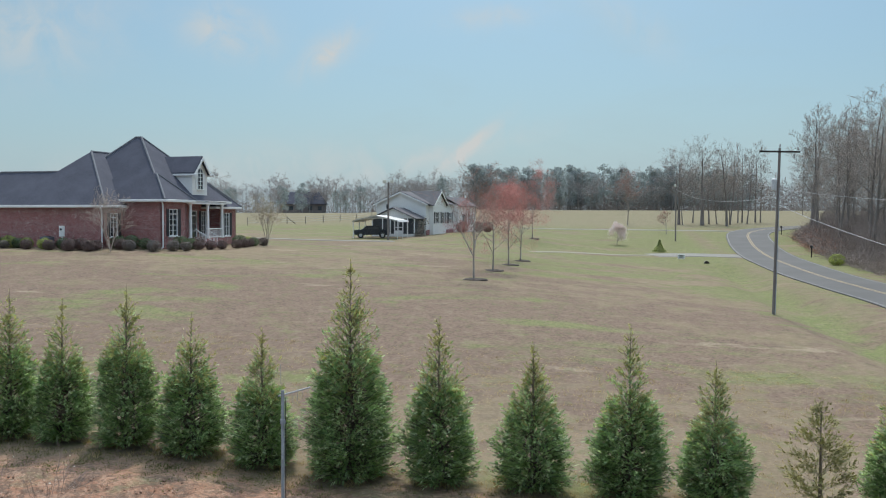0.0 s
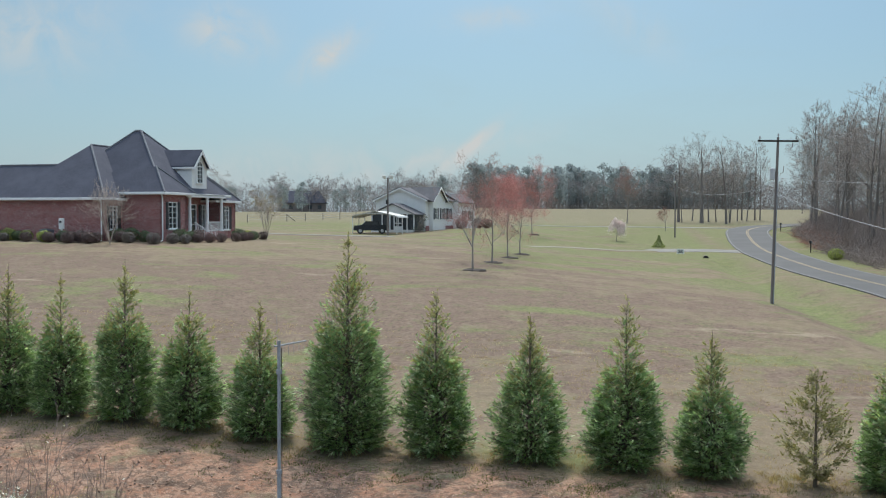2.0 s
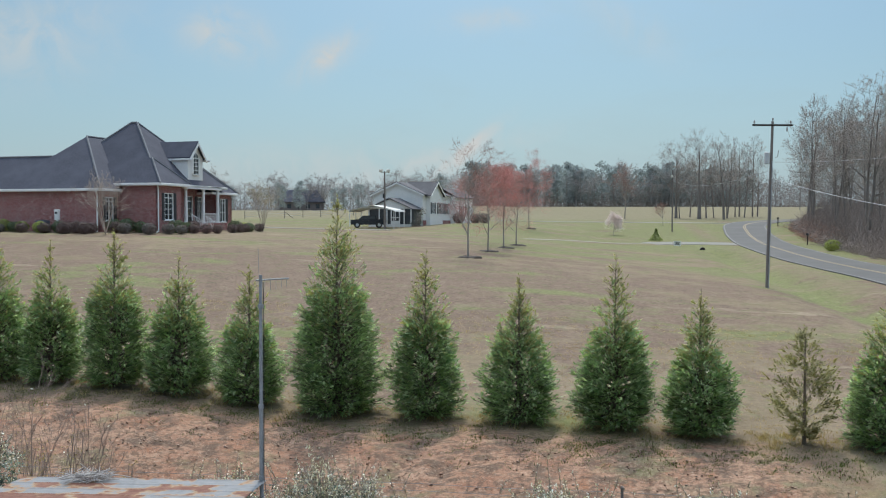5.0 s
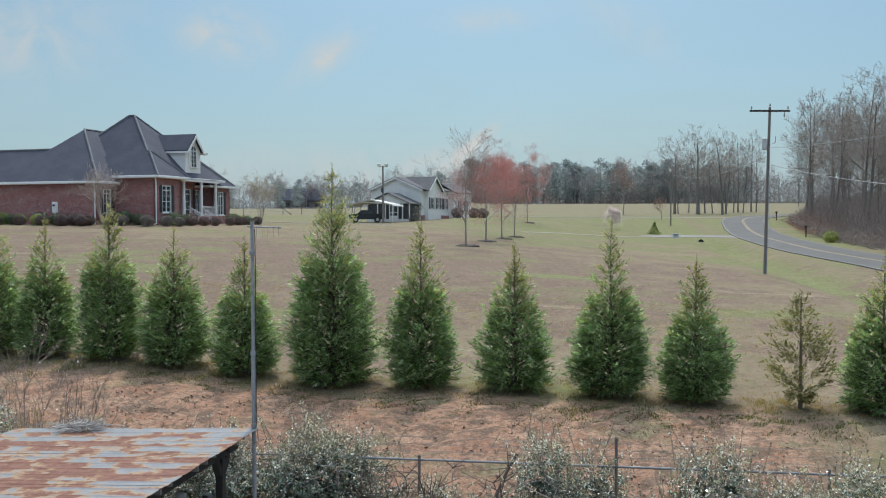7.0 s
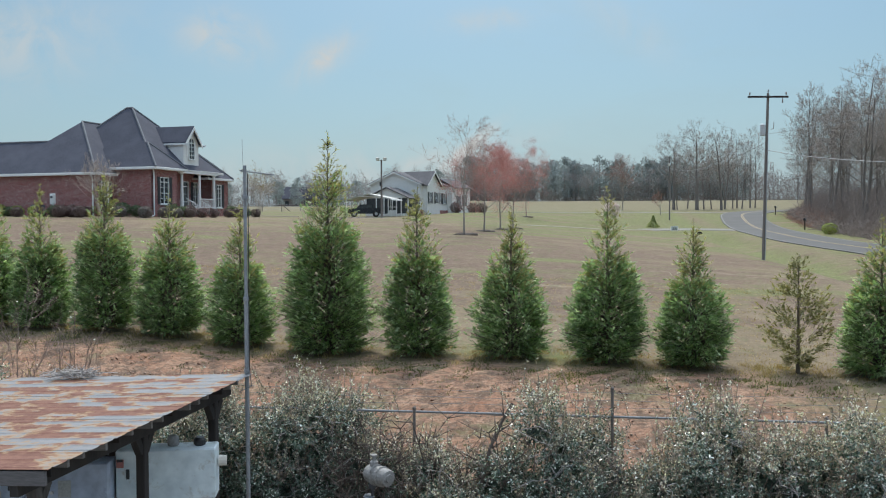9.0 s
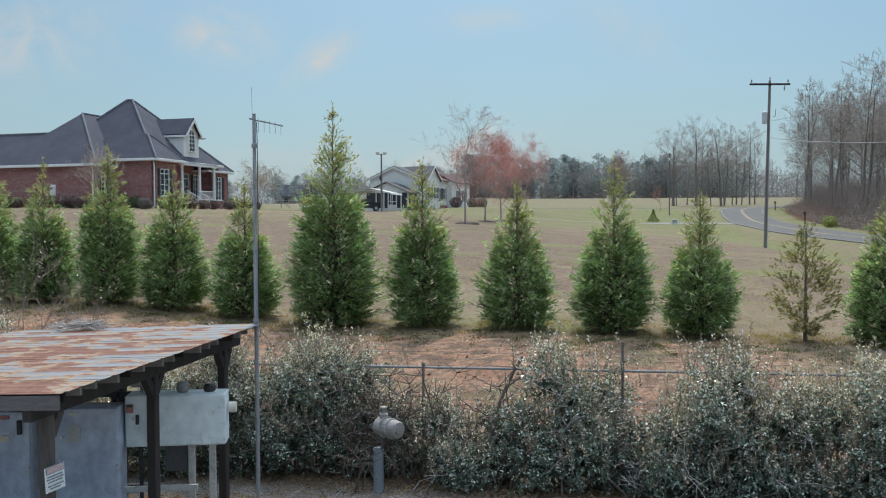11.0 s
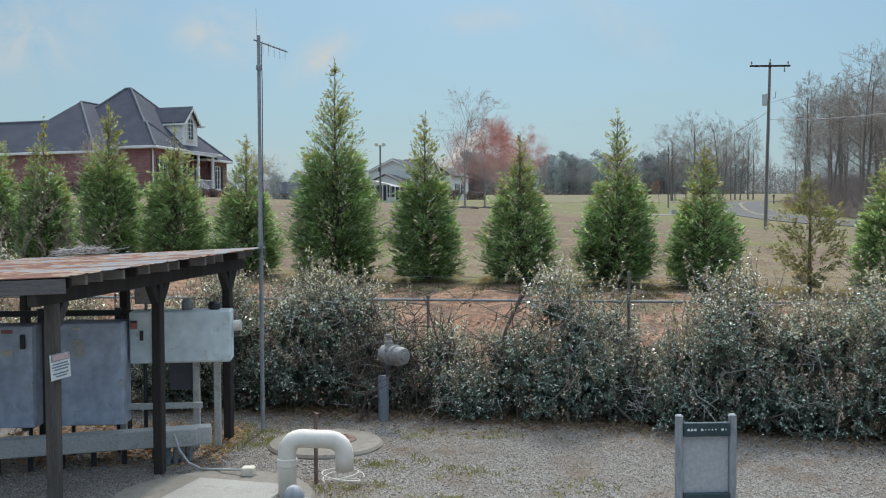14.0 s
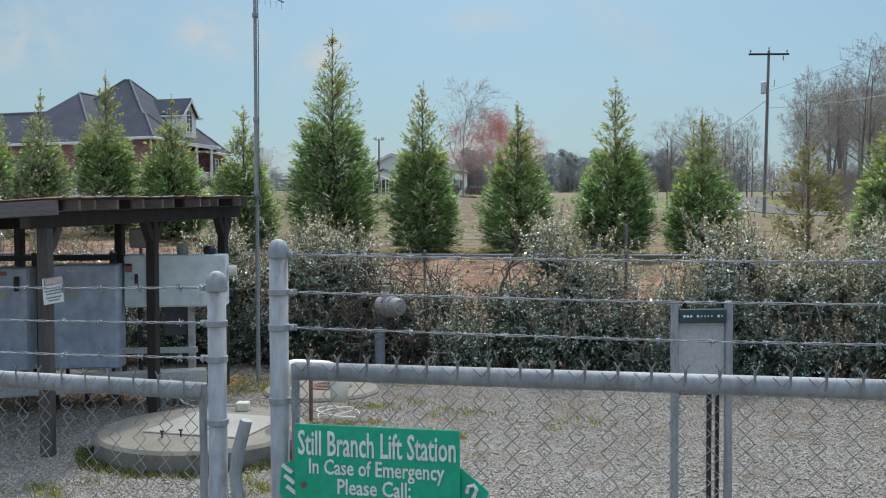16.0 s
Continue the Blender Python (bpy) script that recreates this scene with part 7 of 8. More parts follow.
t = thing("hose_coil", (-0.82, 9.72, 0.02), 0, "loose coil of white hose on the gravel", "hose")
s = Solid()
pts = []
for i in range(120):
    a = i / 120 * TAU * 2.6
    q = 0.17 + 0.035 * math.sin(a * 0.37 + 1)
    pts.append((q * math.cos(a) * 1.15 + 0.02 * math.sin(a * 0.5), q * math.sin(a) * 0.9, 0.02 + 0.05 * (1 + math.sin(a * 0.61))))
s.tube(pts, 0.0065, 6)
part("hose", s, M_PVC, t)

# valve actuator on its pipe
t = thing("valve_actuator", (-0.47, 12.8, 0), -48, "grey cylindrical valve actuator on a pipe in the hedge", "valve")
s = Solid()
s.tube([(-0.12, -0.02, -0.1), (-0.12, -0.02, 0.6)], 0.072, 14)
s.lathe((-0.12, -0.02, 0.58), [(0.078, 0), (0.078, 0.03), (0.06, 0.03), (0.06, 0.05)], 14)
part("standpipe", s, M_PIPEBLUE, t)
s = Solid()
rings = [(-0.2, 0.1), (-0.19, 0.125), (-0.06, 0.13), (-0.055, 0.15), (-0.03, 0.15), (-0.025, 0.125), (0.06, 0.125), (0.065, 0.145), (0.09, 0.145), (0.1, 0.125), (0.2, 0.12), (0.225, 0.105), (0.23, 0.06), (0.25, 0.055), (0.252, 0.02)]
s.tube([(0.08 + a, 0, 0.935) for a, _ in rings], [b for _, b in rings], 18)
part("motor", s, M_CASTGREY, t)
s = Solid()
s.lathe((-0.06, 0, 0.62), [(0.02, 0), (0.02, 0.1), (0.05, 0.11), (0.055, 0.2)], 12)
part("yoke", s, M_DARKBOX, t)
s = Solid()
s.lathe((-0.02, 0, 1.05), [(0.06, 0), (0.06, 0.06), (0.03, 0.08), (0.03, 0.13), (0.05, 0.14), (0.05, 0.16)], 10)
part("cap", s, M_CASTGREY, t)

M_OLDGALV = plain("dull_galvanised_pipe", (0.2, 0.21, 0.22), (0.3, 0.31, 0.32), 9, 0.75, 0.2, 60, 0.1, 0.002, (0.16, 0.15, 0.14))
# back fence
M_FENCEPOST = plain("rust_stained_post", (0.13, 0.105, 0.09), (0.25, 0.22, 0.2), 7, 0.8, 0.1, 50, 0.15, 0.002, (0.15, 0.08, 0.05))
t = thing("back_fence", (0, 13.87, 0), -8.7, "galvanised pipe and wire fence behind the hedge", "fence")
s = Solid()
s.tube([(-9, 0, 1.6), (11, 0, 1.58)], 0.018, 8)
part("top_rail", s, M_OLDGALV, t)
for x in (-7.9, -4.9, -1.95, 0.05, 2.98, 5.95, 8.9):
    s = Solid()
    s.tube([(x, 0, -0.2), (x, 0, 1.98 if x == 2.98 else 1.62)], 0.022, 8)
    s.lathe((x, 0, 1.98 if x == 2.98 else 1.62), [(0.026, 0), (0.028, 0.03), (0.012, 0.05)], 8)
    part("post", s, M_FENCEPOST, t)
for k_, z in enumerate((1.72, 1.82, 1.93)):
    s = Solid()
    s.tube([(-9 + i, 0.0, z + 0.01 * math.sin(i * 2.1 + k_)) for i in range(21)], 0.003, 4)
    part("wire", s, M_OLDGALV, t)

M_DEADSTEM = plain("dead_stem", (0.085, 0.066, 0.056), (0.17, 0.138, 0.12), 2, 0.9, spec=0.15)
# bare dead trunks in the gap of the hedge
def dead_stems(x, y, h, seed, n, label):
    r_ = random.Random(seed)
    rows = []
    for i in range(n):
        p = Vector((r_.gauss(0, 0.1), r_.gauss(0, 0.06), -0.05))
        d = Vector((r_.gauss(0, 0.22), r_.gauss(0, 0.15), 1)).normalized()
        rad = r_.uniform(0.006, 0.02)
        L = h * r_.uniform(0.75, 1.05)
        for j in range(5):
            q = p + d * L / 5
            rows.append((*p, *q, rad, rad * 0.85))
            if j > 1:
                for _ in range(3):
                    e = q + Vector((r_.gauss(0, 0.22), r_.gauss(0, 0.15), abs(r_.gauss(0.12, 0.12))))
                    rows.append((*q, *e, 0.008, 0.003))
            p, rad = q, rad * 0.85
            d = (d + Vector((r_.gauss(0, 0.26), r_.gauss(0, 0.2), 0))).normalized()
    t = thing("dead_shrub", (x, y, z_at(x, y)), 0, label, "dead shrub", "dead shrubs in the hedge")
    bars_mesh("stem_tangle", rows, M_DEADSTEM, t, 5)


dead_stems(-0.55, 13.58, 1.65, 1, 9, "dead grey shrub trunks behind the actuator")
dead_stems(-0.95, 13.75, 1.5, 4, 9, "dead brown shrub stems beside the actuator")
dead_stems(0.35, 13.3, 1.3, 5, 8, "low dead brown shrub stems before the fence")
dead_stems(-0.75, 12.85, 0.95, 7, 3, "low tangle of dead twigs round the actuator pipe")
dead_stems(-0.2, 13.0, 0.85, 8, 3, "low tangle of dead twigs beside the actuator")
dead_stems(0.05, 13.43, 1.75, 2, 8, "dead grey shrub trunks before the fence")
dead_stems(1.35, 12.99, 1.85, 3, 5, "bare leaning shrub trunk in the hedge")
dead_stems(-0.9, 13.5, 1.3, 4, 9, "bare brown shrub stems in the hedge gap")



def gnarled_shrub(x, y):
    """A dead trunk that leans out of the hedge, with bare branches."""
    r_ = random.Random(12)
    t = thing("dead_shrub", (x, y, z_at(x, y)), 0, "gnarled brown dead shrub leaning out of the hedge", "dead shrub", "dead shrubs in the hedge")
    pts, radii = [Vector((0, 0, -0.05))], [0.042]
    for i in range(9):
        pts.append(pts[-1] + Vector((0.075 + r_.gauss(0, 0.03), r_.gauss(0, 0.03), 0.21)))
        radii.append(radii[-1] * 0.92)
    s = Solid()
    s.tube(pts, radii, 8)
    trunk = part("trunk", s, M_DEADSTEM, t)
    for q, rad in list(zip(pts, radii))[4:9]:
        e = q + Vector((r_.gauss(-0.05, 0.16), r_.gauss(0, 0.08), r_.uniform(0.1, 0.28)))
        s = Solid()
        s.tube([q, q.lerp(e, 0.5) + Vector((0.02, 0, -0.02)), e], [rad * 0.55, rad * 0.4, rad * 0.2], 6)
        part("branch", s, M_DEADSTEM, trunk)


gnarled_shrub(0.78, 13.1)
# notice frame on two posts
t = thing("notice_frame", (1.755, 5.47, 0), 2, "back of a grey notice board between two steel posts", "notice board")
for x in (-0.158, 0.158):
    s = Solid()
    s.box((x, 0, 0.77), (0.042, 0.042, 1.68), 0.008)
    p = part("post", s, M_GALV, t)
    s = Solid()
    s.box((x, 0, 1.61), (0.044, 0.044, 0.02), 0.008)
    part("cap", s, M_GALV, p)
    for z in (1.54, 1.12):
        s = Solid()
        s.tube([(x, -0.018, z), (x, -0.028, z)], 0.007, 6)
        part("bolt", s, M_GALV, p)
s = Solid()
s.box((0, 0.01, 1.325), (0.275, 0.012, 0.49), 0.003)
part("board", s, M_BOARD, t)
for z in (1.535, 1.12):
    s = Solid()
    s.box((0, -0.012, z), (0.275, 0.03, 0.08), 0.004)
    bar = part("bar", s, M_TEAL, t)
    for i in range(12):
        q = Solid()
        q.tube([(-0.11 + 0.02 * i, -0.0275, z), (-0.11 + 0.02 * i, -0.0285, z)], 0.008 if i in (0, 1, 2, 4, 10) else 0.0045, 8)
        part("hole", q, M_LETTER if i not in (3, 9) else M_BLACK, bar)
s = Solid()
s.box((0.055, 0.03, 0.5), (0.026, 0.026, 1.2), 0.004)
part("stake", s, M_BLACK, t)
s = Solid()
s.box((0.11, 0.05, 0.5), (0.02, 0.03, 1.2), 0.004)
part("stake", s, M_BLACK, t)


# ---------------------------------------------------------------- chain-link gate
def chain_mesh(x0, x1, z0, z1, pitch=0.08):
    """Interwoven zigzag wires, knuckled above the rail."""
    rows = []
    n = int((x1 - x0) / pitch)
    half = pitch / 2
    m = int((z1 - z0) / half)
    for i in range(n + 1):
        for sg in (0, 1):
            pts = []
            for j in range(m + 1):
                x = x0 + pitch * i + (half if (j + sg) % 2 else 0)
                pts.append((x, 0.004 * (1 if (j + sg) % 2 else -1), z1 - half * j))
            if sg == 0:
                for a, b in zip(pts, pts[1:]):
                    rows.append((*a, *b, 0.0013, 0.0013))
            else:
                for a, b in zip(pts, pts[1:]):
                    rows.append((a[0], -a[1], a[2], b[0], -b[1], b[2], 0.0013, 0.0013))
        # twisted tips
        a = (x0 + pitch * i + half, 0.0, z1)
        rows.append((a[0] - 0.004, -0.003, z1 - 0.03, a[0] + 0.003, 0.002, z1 + 0.012, 0.0025, 0.0025))
        rows.append((a[0] + 0.004, 0.003, z1 - 0.03, a[0] - 0.003, -0.002, z1 + 0.012, 0.0025, 0.0025))
        rows.append((a[0], 0, z1 + 0.01, a[0] - 0.01, 0.0, z1 + 0.026, 0.0022, 0.002))
        rows.append((a[0], 0, z1 + 0.01, a[0] + 0.01, 0.0, z1 + 0.026, 0.0022, 0.002))
    return rows


def barbed(x0, x1, z, parent, sag, seed):
    r_ = random.Random(seed)
    rows = []
    n = 60
    for w in (0, 1):
        pts = []
        for i in range(n + 1):
            x = x0 + (x1 - x0) * i / n
            a = i * 1.3 + w * math.pi
            pts.append((x, 0.0025 * math.cos(a), z - sag * math.sin(math.pi * i / n) + 0.0025 * math.sin(a)))
        rows += [(*a, *b, 0.0015, 0.0015) for a, b in zip(pts, pts[1:])]
    k = int(abs(x1 - x0) / 0.125)
    for i in range(k):
        x = x0 + (x1 - x0) * (i + 0.5) / k
        zz = z - sag * math.sin(math.pi * (i + 0.5) / k)
        for _ in range(4):
            d = Vector((r_.gauss(0, 0.3), r_.gauss(0, 1), r_.gauss(0, 1))).normalized() * 0.013
            rows.append((x - d.x, -d.y, zz - d.z, x + d.x, d.y, zz + d.z, 0.0016, 0.001))
        rows.append((x - 0.007, 0, zz, x + 0.007, 0, zz, 0.005, 0.005))
    bars_mesh("barbed_wire", rows, M_GALV, parent, 5)


M_MESHWIRE = plain("dull_mesh_wire", (0.2, 0.195, 0.19), (0.3, 0.29, 0.28), 9, 0.75, 0.15, 60, 0.1, 0.002)


def gate_leaf(at, turn, sign_, top, rail, strands, length, label):
    """A leaf that stretches from its tall end post along +x or -x."""
    t = thing("chain_link_gate", at, turn, label, "gate", "gate leaves")
    s = Solid()
    s.tube([(0, 0, 0.05), (0, 0, top - 0.03)], 0.025, 16)
    post = part("end_post", s, M_GALV, t, smooth=True)
    s = Solid()
    s.lathe((0, 0, top - 0.045), [(0.0265, 0), (0.028, 0.008), (0.028, 0.018), (0.025, 0.028), (0.018, 0.04), (0.006, 0.046)], 18)
    part("cap", s, M_GALV, post, smooth=True)
    for z in strands + (rail - 0.08, rail - 0.5, rail - 1.0):
        s = Solid()
        s.lathe((0, 0, z - 0.009), [(0.0255, 0), (0.029, 0.002), (0.029, 0.016), (0.0255, 0.018)], 16)
        s.box((sign_ * 0.038, 0, z), (0.026, 0.01, 0.016), 0.002)
        s.tube([(sign_ * 0.04, -0.012, z), (sign_ * 0.04, 0.012, z)], 0.005, 6)
        part("band", s, M_GALV, post)
    x1 = sign_ * length
    s = Solid()
    s.tube([(sign_ * 0.045, 0, rail), (x1, 0, rail)], 0.0245, 16)
    part("top_rail", s, M_GALV, t, smooth=True)
    s = Solid()
    s.tube([(sign_ * 0.045, 0, rail + 0.02), (sign_ * 0.045, 0, 0.1)], 0.011, 10)
    part("stretcher", s, M_GALV, t)
    s = Solid()
    s.tube([(sign_ * 0.03, 0, 0.12), (x1, 0, 0.12)], 0.0215, 12)
    part("bottom_rail", s, M_GALV, t)
    s = Solid()
    s.tube([(x1, 0, 0.05), (x1, 0, top - 0.1)], 0.025, 12)
    part("hinge_post", s, M_GALV, t)
    rows = chain_mesh(0.05, length - 0.03, 0.14, rail + 0.025)
    if sign_ < 0:
        rows = [(-a[0], a[1] - 0.023, a[2], -a[3], a[4] - 0.023, a[5], a[6], a[7]) for a in rows]
    else:
        rows = [(a[0], a[1] - 0.023, a[2], a[3], a[4] - 0.023, a[5], a[6], a[7]) for a in rows]
    ob = bars_mesh("chain_mesh", rows, M_MESHWIRE, t, 4)
    tagged(ob, kind="stuff")
    for i, z in enumerate(strands):
        barbed(sign_ * 0.05, x1, z, t, 0.012, int(top * 100) + i)
    return t


gate_leaf((-0.203, 2.585, 0), -12.6, 1, 2.04, 1.69, (2.0, 1.9, 1.806), 2.3, "galvanised chain-link gate leaf topped with barbed wire")
gate_leaf((-0.372, 2.6, 0), -18.5, -1, 1.955, 1.63, (1.91, 1.815, 1.72), 1.6, "galvanised chain-link gate leaf with a low end post")
t = thing("gate_latch", (-0.29, 2.48, 0), -10, "bent grey steel gate latch between the posts", "latch")
s = Solid()
s.tube([(0.02, 0, 1.58), (0.0, 0, 1.51), (-0.012, 0, 1.44), (0.0, 0, 1.35), (0.02, 0, 1.25)], [0.016, 0.017, 0.016, 0.017, 0.016], 10)
part("fork", s, M_GALV, t)
s = Solid()
s.tube([(0.0, 0.0, 1.345), (0.001, 0.0, 1.36)], 0.0185, 10)
part("collar", s, M_GALV, t)


# green sign on the gate
def letters(body, size, x, z, width, parent, depth=0.002, y=-0.004):
    cu = bpy.data.curves.new("lettering", "FONT")
    cu.body, cu.size, cu.extrude, cu.align_x = body, size, depth / 2, "CENTER"
    cu.resolution_u = 2
    cu.offset = size * 0.012
    o = bpy.data.objects.new("lettering", cu)
    scene.collection.objects.link(o)
    bpy.context.view_layer.update()
    me = bpy.data.meshes.new_from_object(o)
    bpy.data.objects.remove(o)
    xs = [v.co.x for v in me.vertices]
    k = width / (max(xs) - min(xs))
    off = (max(xs) + min(xs)) / 2
    for v in me.vertices:
        v.co = Vector(((v.co.x - off) * k + x, y - v.co.z, v.co.y + z))
    me.materials.clear()
    me.materials.append(M_LETTER)
    ob = new("lettering", me)
    ob.parent = parent
    return ob


gm = pose(-0.203, 2.585, 0, 0, 0, -12.6)
c = gm @ Vector((0.28, -0.045, 0))
sign = thing("gate_sign", (c.x, c.y, 0), -12.6, "green metal sign with white lettering wired to the gate", "sign")
s = Solid()
s.box((0, 0, 1.41), (0.44, 0.004, 0.3), 0.0015)
plate = part("plate", s, M_GREEN, sign)
letters("Still Branch Lift Station", 0.091, 0.0, 1.481, 0.42, sign)
letters("In Case of Emergency", 0.056, 0.0, 1.432, 0.36, sign)
letters("Please Call:", 0.056, -0.005, 1.382, 0.195, sign)
s = Solid()
for i in range(10):
    if i not in (3, 6):
        s.box((-0.135 + 0.03 * i, -0.004, 1.325), (0.022, 0.003, 0.04), 0)
part("lettering_bar", s, M_LETTER, sign)
for x, z in ((-0.195, 1.4), (0.195, 1.38), (-0.195, 1.27), (0.195, 1.27)):
    s = Solid()
    s.tube([(x, -0.002, z), (x, -0.007, z)], 0.008, 10)
    part("bolt", s, M_RUSTIRON, sign)
c = gm @ Vector((0.28, -0.033, 0))
arrow = thing("rear_plate", (c.x, c.y, 0), -12.6, "second green plate with white marks behind the sign", "sign")
s = Solid()
s.prism([(-0.262, 0, 1.445), (-0.21, 0, 1.468), (0.22, 0, 1.462), (0.292, 0, 1.405), (0.25, 0, 1.32), (0.2, 0, 1.3), (-0.2, 0, 1.3), (-0.27, 0, 1.37)], (0, 0.004, 0))
part("plate", s, M_GREEN, arrow)
for k_ in range(3):
    s = Solid()
    s.box((-0.246 + 0.006 * k_, -0.003, 1.437 - 0.028 * k_), (0.034, 0.003, 0.01), 0, Matrix.Rotation(radians(35), 3, "Y"))
    part("stripe", s, M_LETTER, arrow)
s = Solid()
s.tube([(0.235, -0.003, 1.4), (0.24, -0.003, 1.417), (0.253, -0.003, 1.421), (0.261, -0.003, 1.41), (0.253, -0.003, 1.39), (0.24, -0.003, 1.37)], 0.0055, 5)
part("mark", s, M_LETTER, arrow)

# ---------------------------------------------------------------- grove, roadside wood and far woods
M_WOODTWIG = plain("wood_twig", (0.32, 0.265, 0.235), (0.44, 0.375, 0.335), 0.3, 0.9, spec=0.15)
M_WOODBARK = plain("wood_bark", (0.17, 0.148, 0.135), (0.28, 0.25, 0.23), 2, 0.9, stretch=(1, 1, 0.25), spec=0.2)
VARIANTS = []
for i, (hgt, lean, spread, limb, up) in enumerate(((17.5, 0.0, 0.56, 0.42, 0.34), (19.0, 0.03, 0.5, 0.38, 0.42), (16.0, -0.04, 0.6, 0.5, 0.3), (19.5, 0.02, 0.48, 0.34, 0.4), (15.5, 0.02, 0.62, 0.66, 0.3))):
    kind, _ = bare_tree("bare_tree", 200 + i, hgt, (0.2, 0.22, 0.3, 0.24, 0.4)[i], (0, 0, 0), "tall leafless hardwood", "", M_WOODBARK, M_WOODTWIG, sides=(6, 3, 3), levels=4, spread=spread, lean=lean, first=0.32, kids=(25, 5, 4, 3), upward=up + 0.08, least=0.018, limb=limb * 0.92, child=0.38)
    VARIANTS.append(kind)


def plant(kind, x, y, turn, size, group, label):
    m = pose(x, y, z_at(x, y), 0, 0, turn)
    o = copy_thing(kind, m)
    o.scale = (size, size, size)
    return tagged(o, label, "tree", group)


def stand(r, kind_i, x, y, size, group, label):
    return plant(VARIANTS[kind_i], x, y, r.random() * 360, size, group, label)


rr = random.Random(11)
# the grove: two broad oaks at its end, then slender trunks in a row
for x, y, ki, size in ((43.9, 173, 4, 0.74), (47.1, 169, 4, 0.84), (50.4, 165, 2, 0.8)):
    stand(rr, ki, x, y, size, "grove by the bend", "broad leafless oak in a grove by the road bend")
for x, y, size in ((44.4, 172.4, 0.5), (50.2, 175.4, 0.6), (51.7, 175.6, 0.52), (53.1, 172, 0.66), (54.6, 177, 0.56), (57.4, 181, 0.62), (59.2, 184, 0.7), (58.4, 178.5, 0.55), (61.8, 184, 0.74), (62.8, 184, 0.58), (48.6, 181, 0.55)):
    stand(rr, rr.choice((0, 1, 3)), x, y, size, "grove by the bend", "tall slender leafless tree in a grove by the road bend")
for i in range(46):
    y = rr.uniform(95, 188)
    edge = np.interp(y, [88, 107, 129, 141, 153, 164, 178, 194], [41, 45.5, 50, 54, 62, 75, 95, 130])
    x = edge + 1.5 + rr.random() ** 1.3 * 22
    stand(rr, rr.randrange(4), x, y, rr.uniform(0.55, 0.95), "roadside wood", "tall leafless tree in the roadside wood")
for i in range(13):
    y = rr.uniform(59, 97)
    x = y * 0.4224 + 8.5 + rr.random() * 16
    stand(rr, rr.randrange(4), x, y, rr.uniform(0.6, 0.84), "roadside wood", "tall leafless tree in the roadside wood")
for i, k in enumerate(VARIANTS):
    k.matrix_basis = pose(118 + 9 * i, 190 + 4 * i, z_at(118 + 9 * i, 190 + 4 * i), 0, 0, 40 * i)
    tagged(k, "tall leafless tree in the roadside wood", "tree", "roadside wood")


M_BRUSH = plain("brushwood", (0.22, 0.178, 0.16), (0.38, 0.315, 0.285), 0.4, 0.9, spec=0.15)


def thicket(name, n, seed, y0, y1, deep, tall, thick, material, label):
    """Tangled undergrowth along the edge of the wood."""
    rng = np.random.default_rng(seed)
    y = rng.uniform(y0, y1, n)
    edge = np.interp(y, [59, 76, 88, 107, 129, 141, 153, 164, 178, 194], [33.6, 37.4, 38.6, 43.4, 49.0, 54, 62, 75, 95, 130])
    back = rng.random(n) ** 1.5 * deep
    x = edge + 0.3 + back
    z = land(x, y)
    h = rng.uniform(0.12, 1.0, n) * tall * np.clip(back / 3.0, 0.25, 1)
    p0 = np.stack([x, y, z - 0.05], 1)
    p1 = p0 + np.stack([rng.normal(0, 0.5, n), rng.normal(0, 0.5, n), h * 0.6], 1)
    p2 = p1 + np.stack([rng.normal(0, 0.7, n), rng.normal(0, 0.7, n), h * 0.4], 1)
    p3 = p1 + np.stack([rng.normal(0, 0.7, n), rng.normal(0, 0.7, n), h * 0.3], 1)
    wide = np.full((n, 1), thick)
    a = np.concatenate([p0, p1, wide, wide * 0.6], 1)
    b = np.concatenate([p1, p2, wide * 0.6, wide * 0.2], 1)
    c = np.concatenate([p1, p3, wide * 0.6, wide * 0.2], 1)
    tagged(bars_mesh(name, np.concatenate([a, b, c]), material, None, 3), label, "undergrowth", kind="stuff")


M_REDBRUSH = plain("red_brushwood", (0.3, 0.17, 0.125), (0.46, 0.29, 0.215), 0.5, 0.9, spec=0.15)
thicket("undergrowth", 9500, 5, 62, 188, 16, 5.0, 0.034, M_BRUSH, "tangled brown undergrowth at the edge of the wood")
thicket("red_brambles", 1700, 6, 104, 140, 3.0, 2.6, 0.02, M_REDBRUSH, "reddish bramble canes at the edge of the wood")


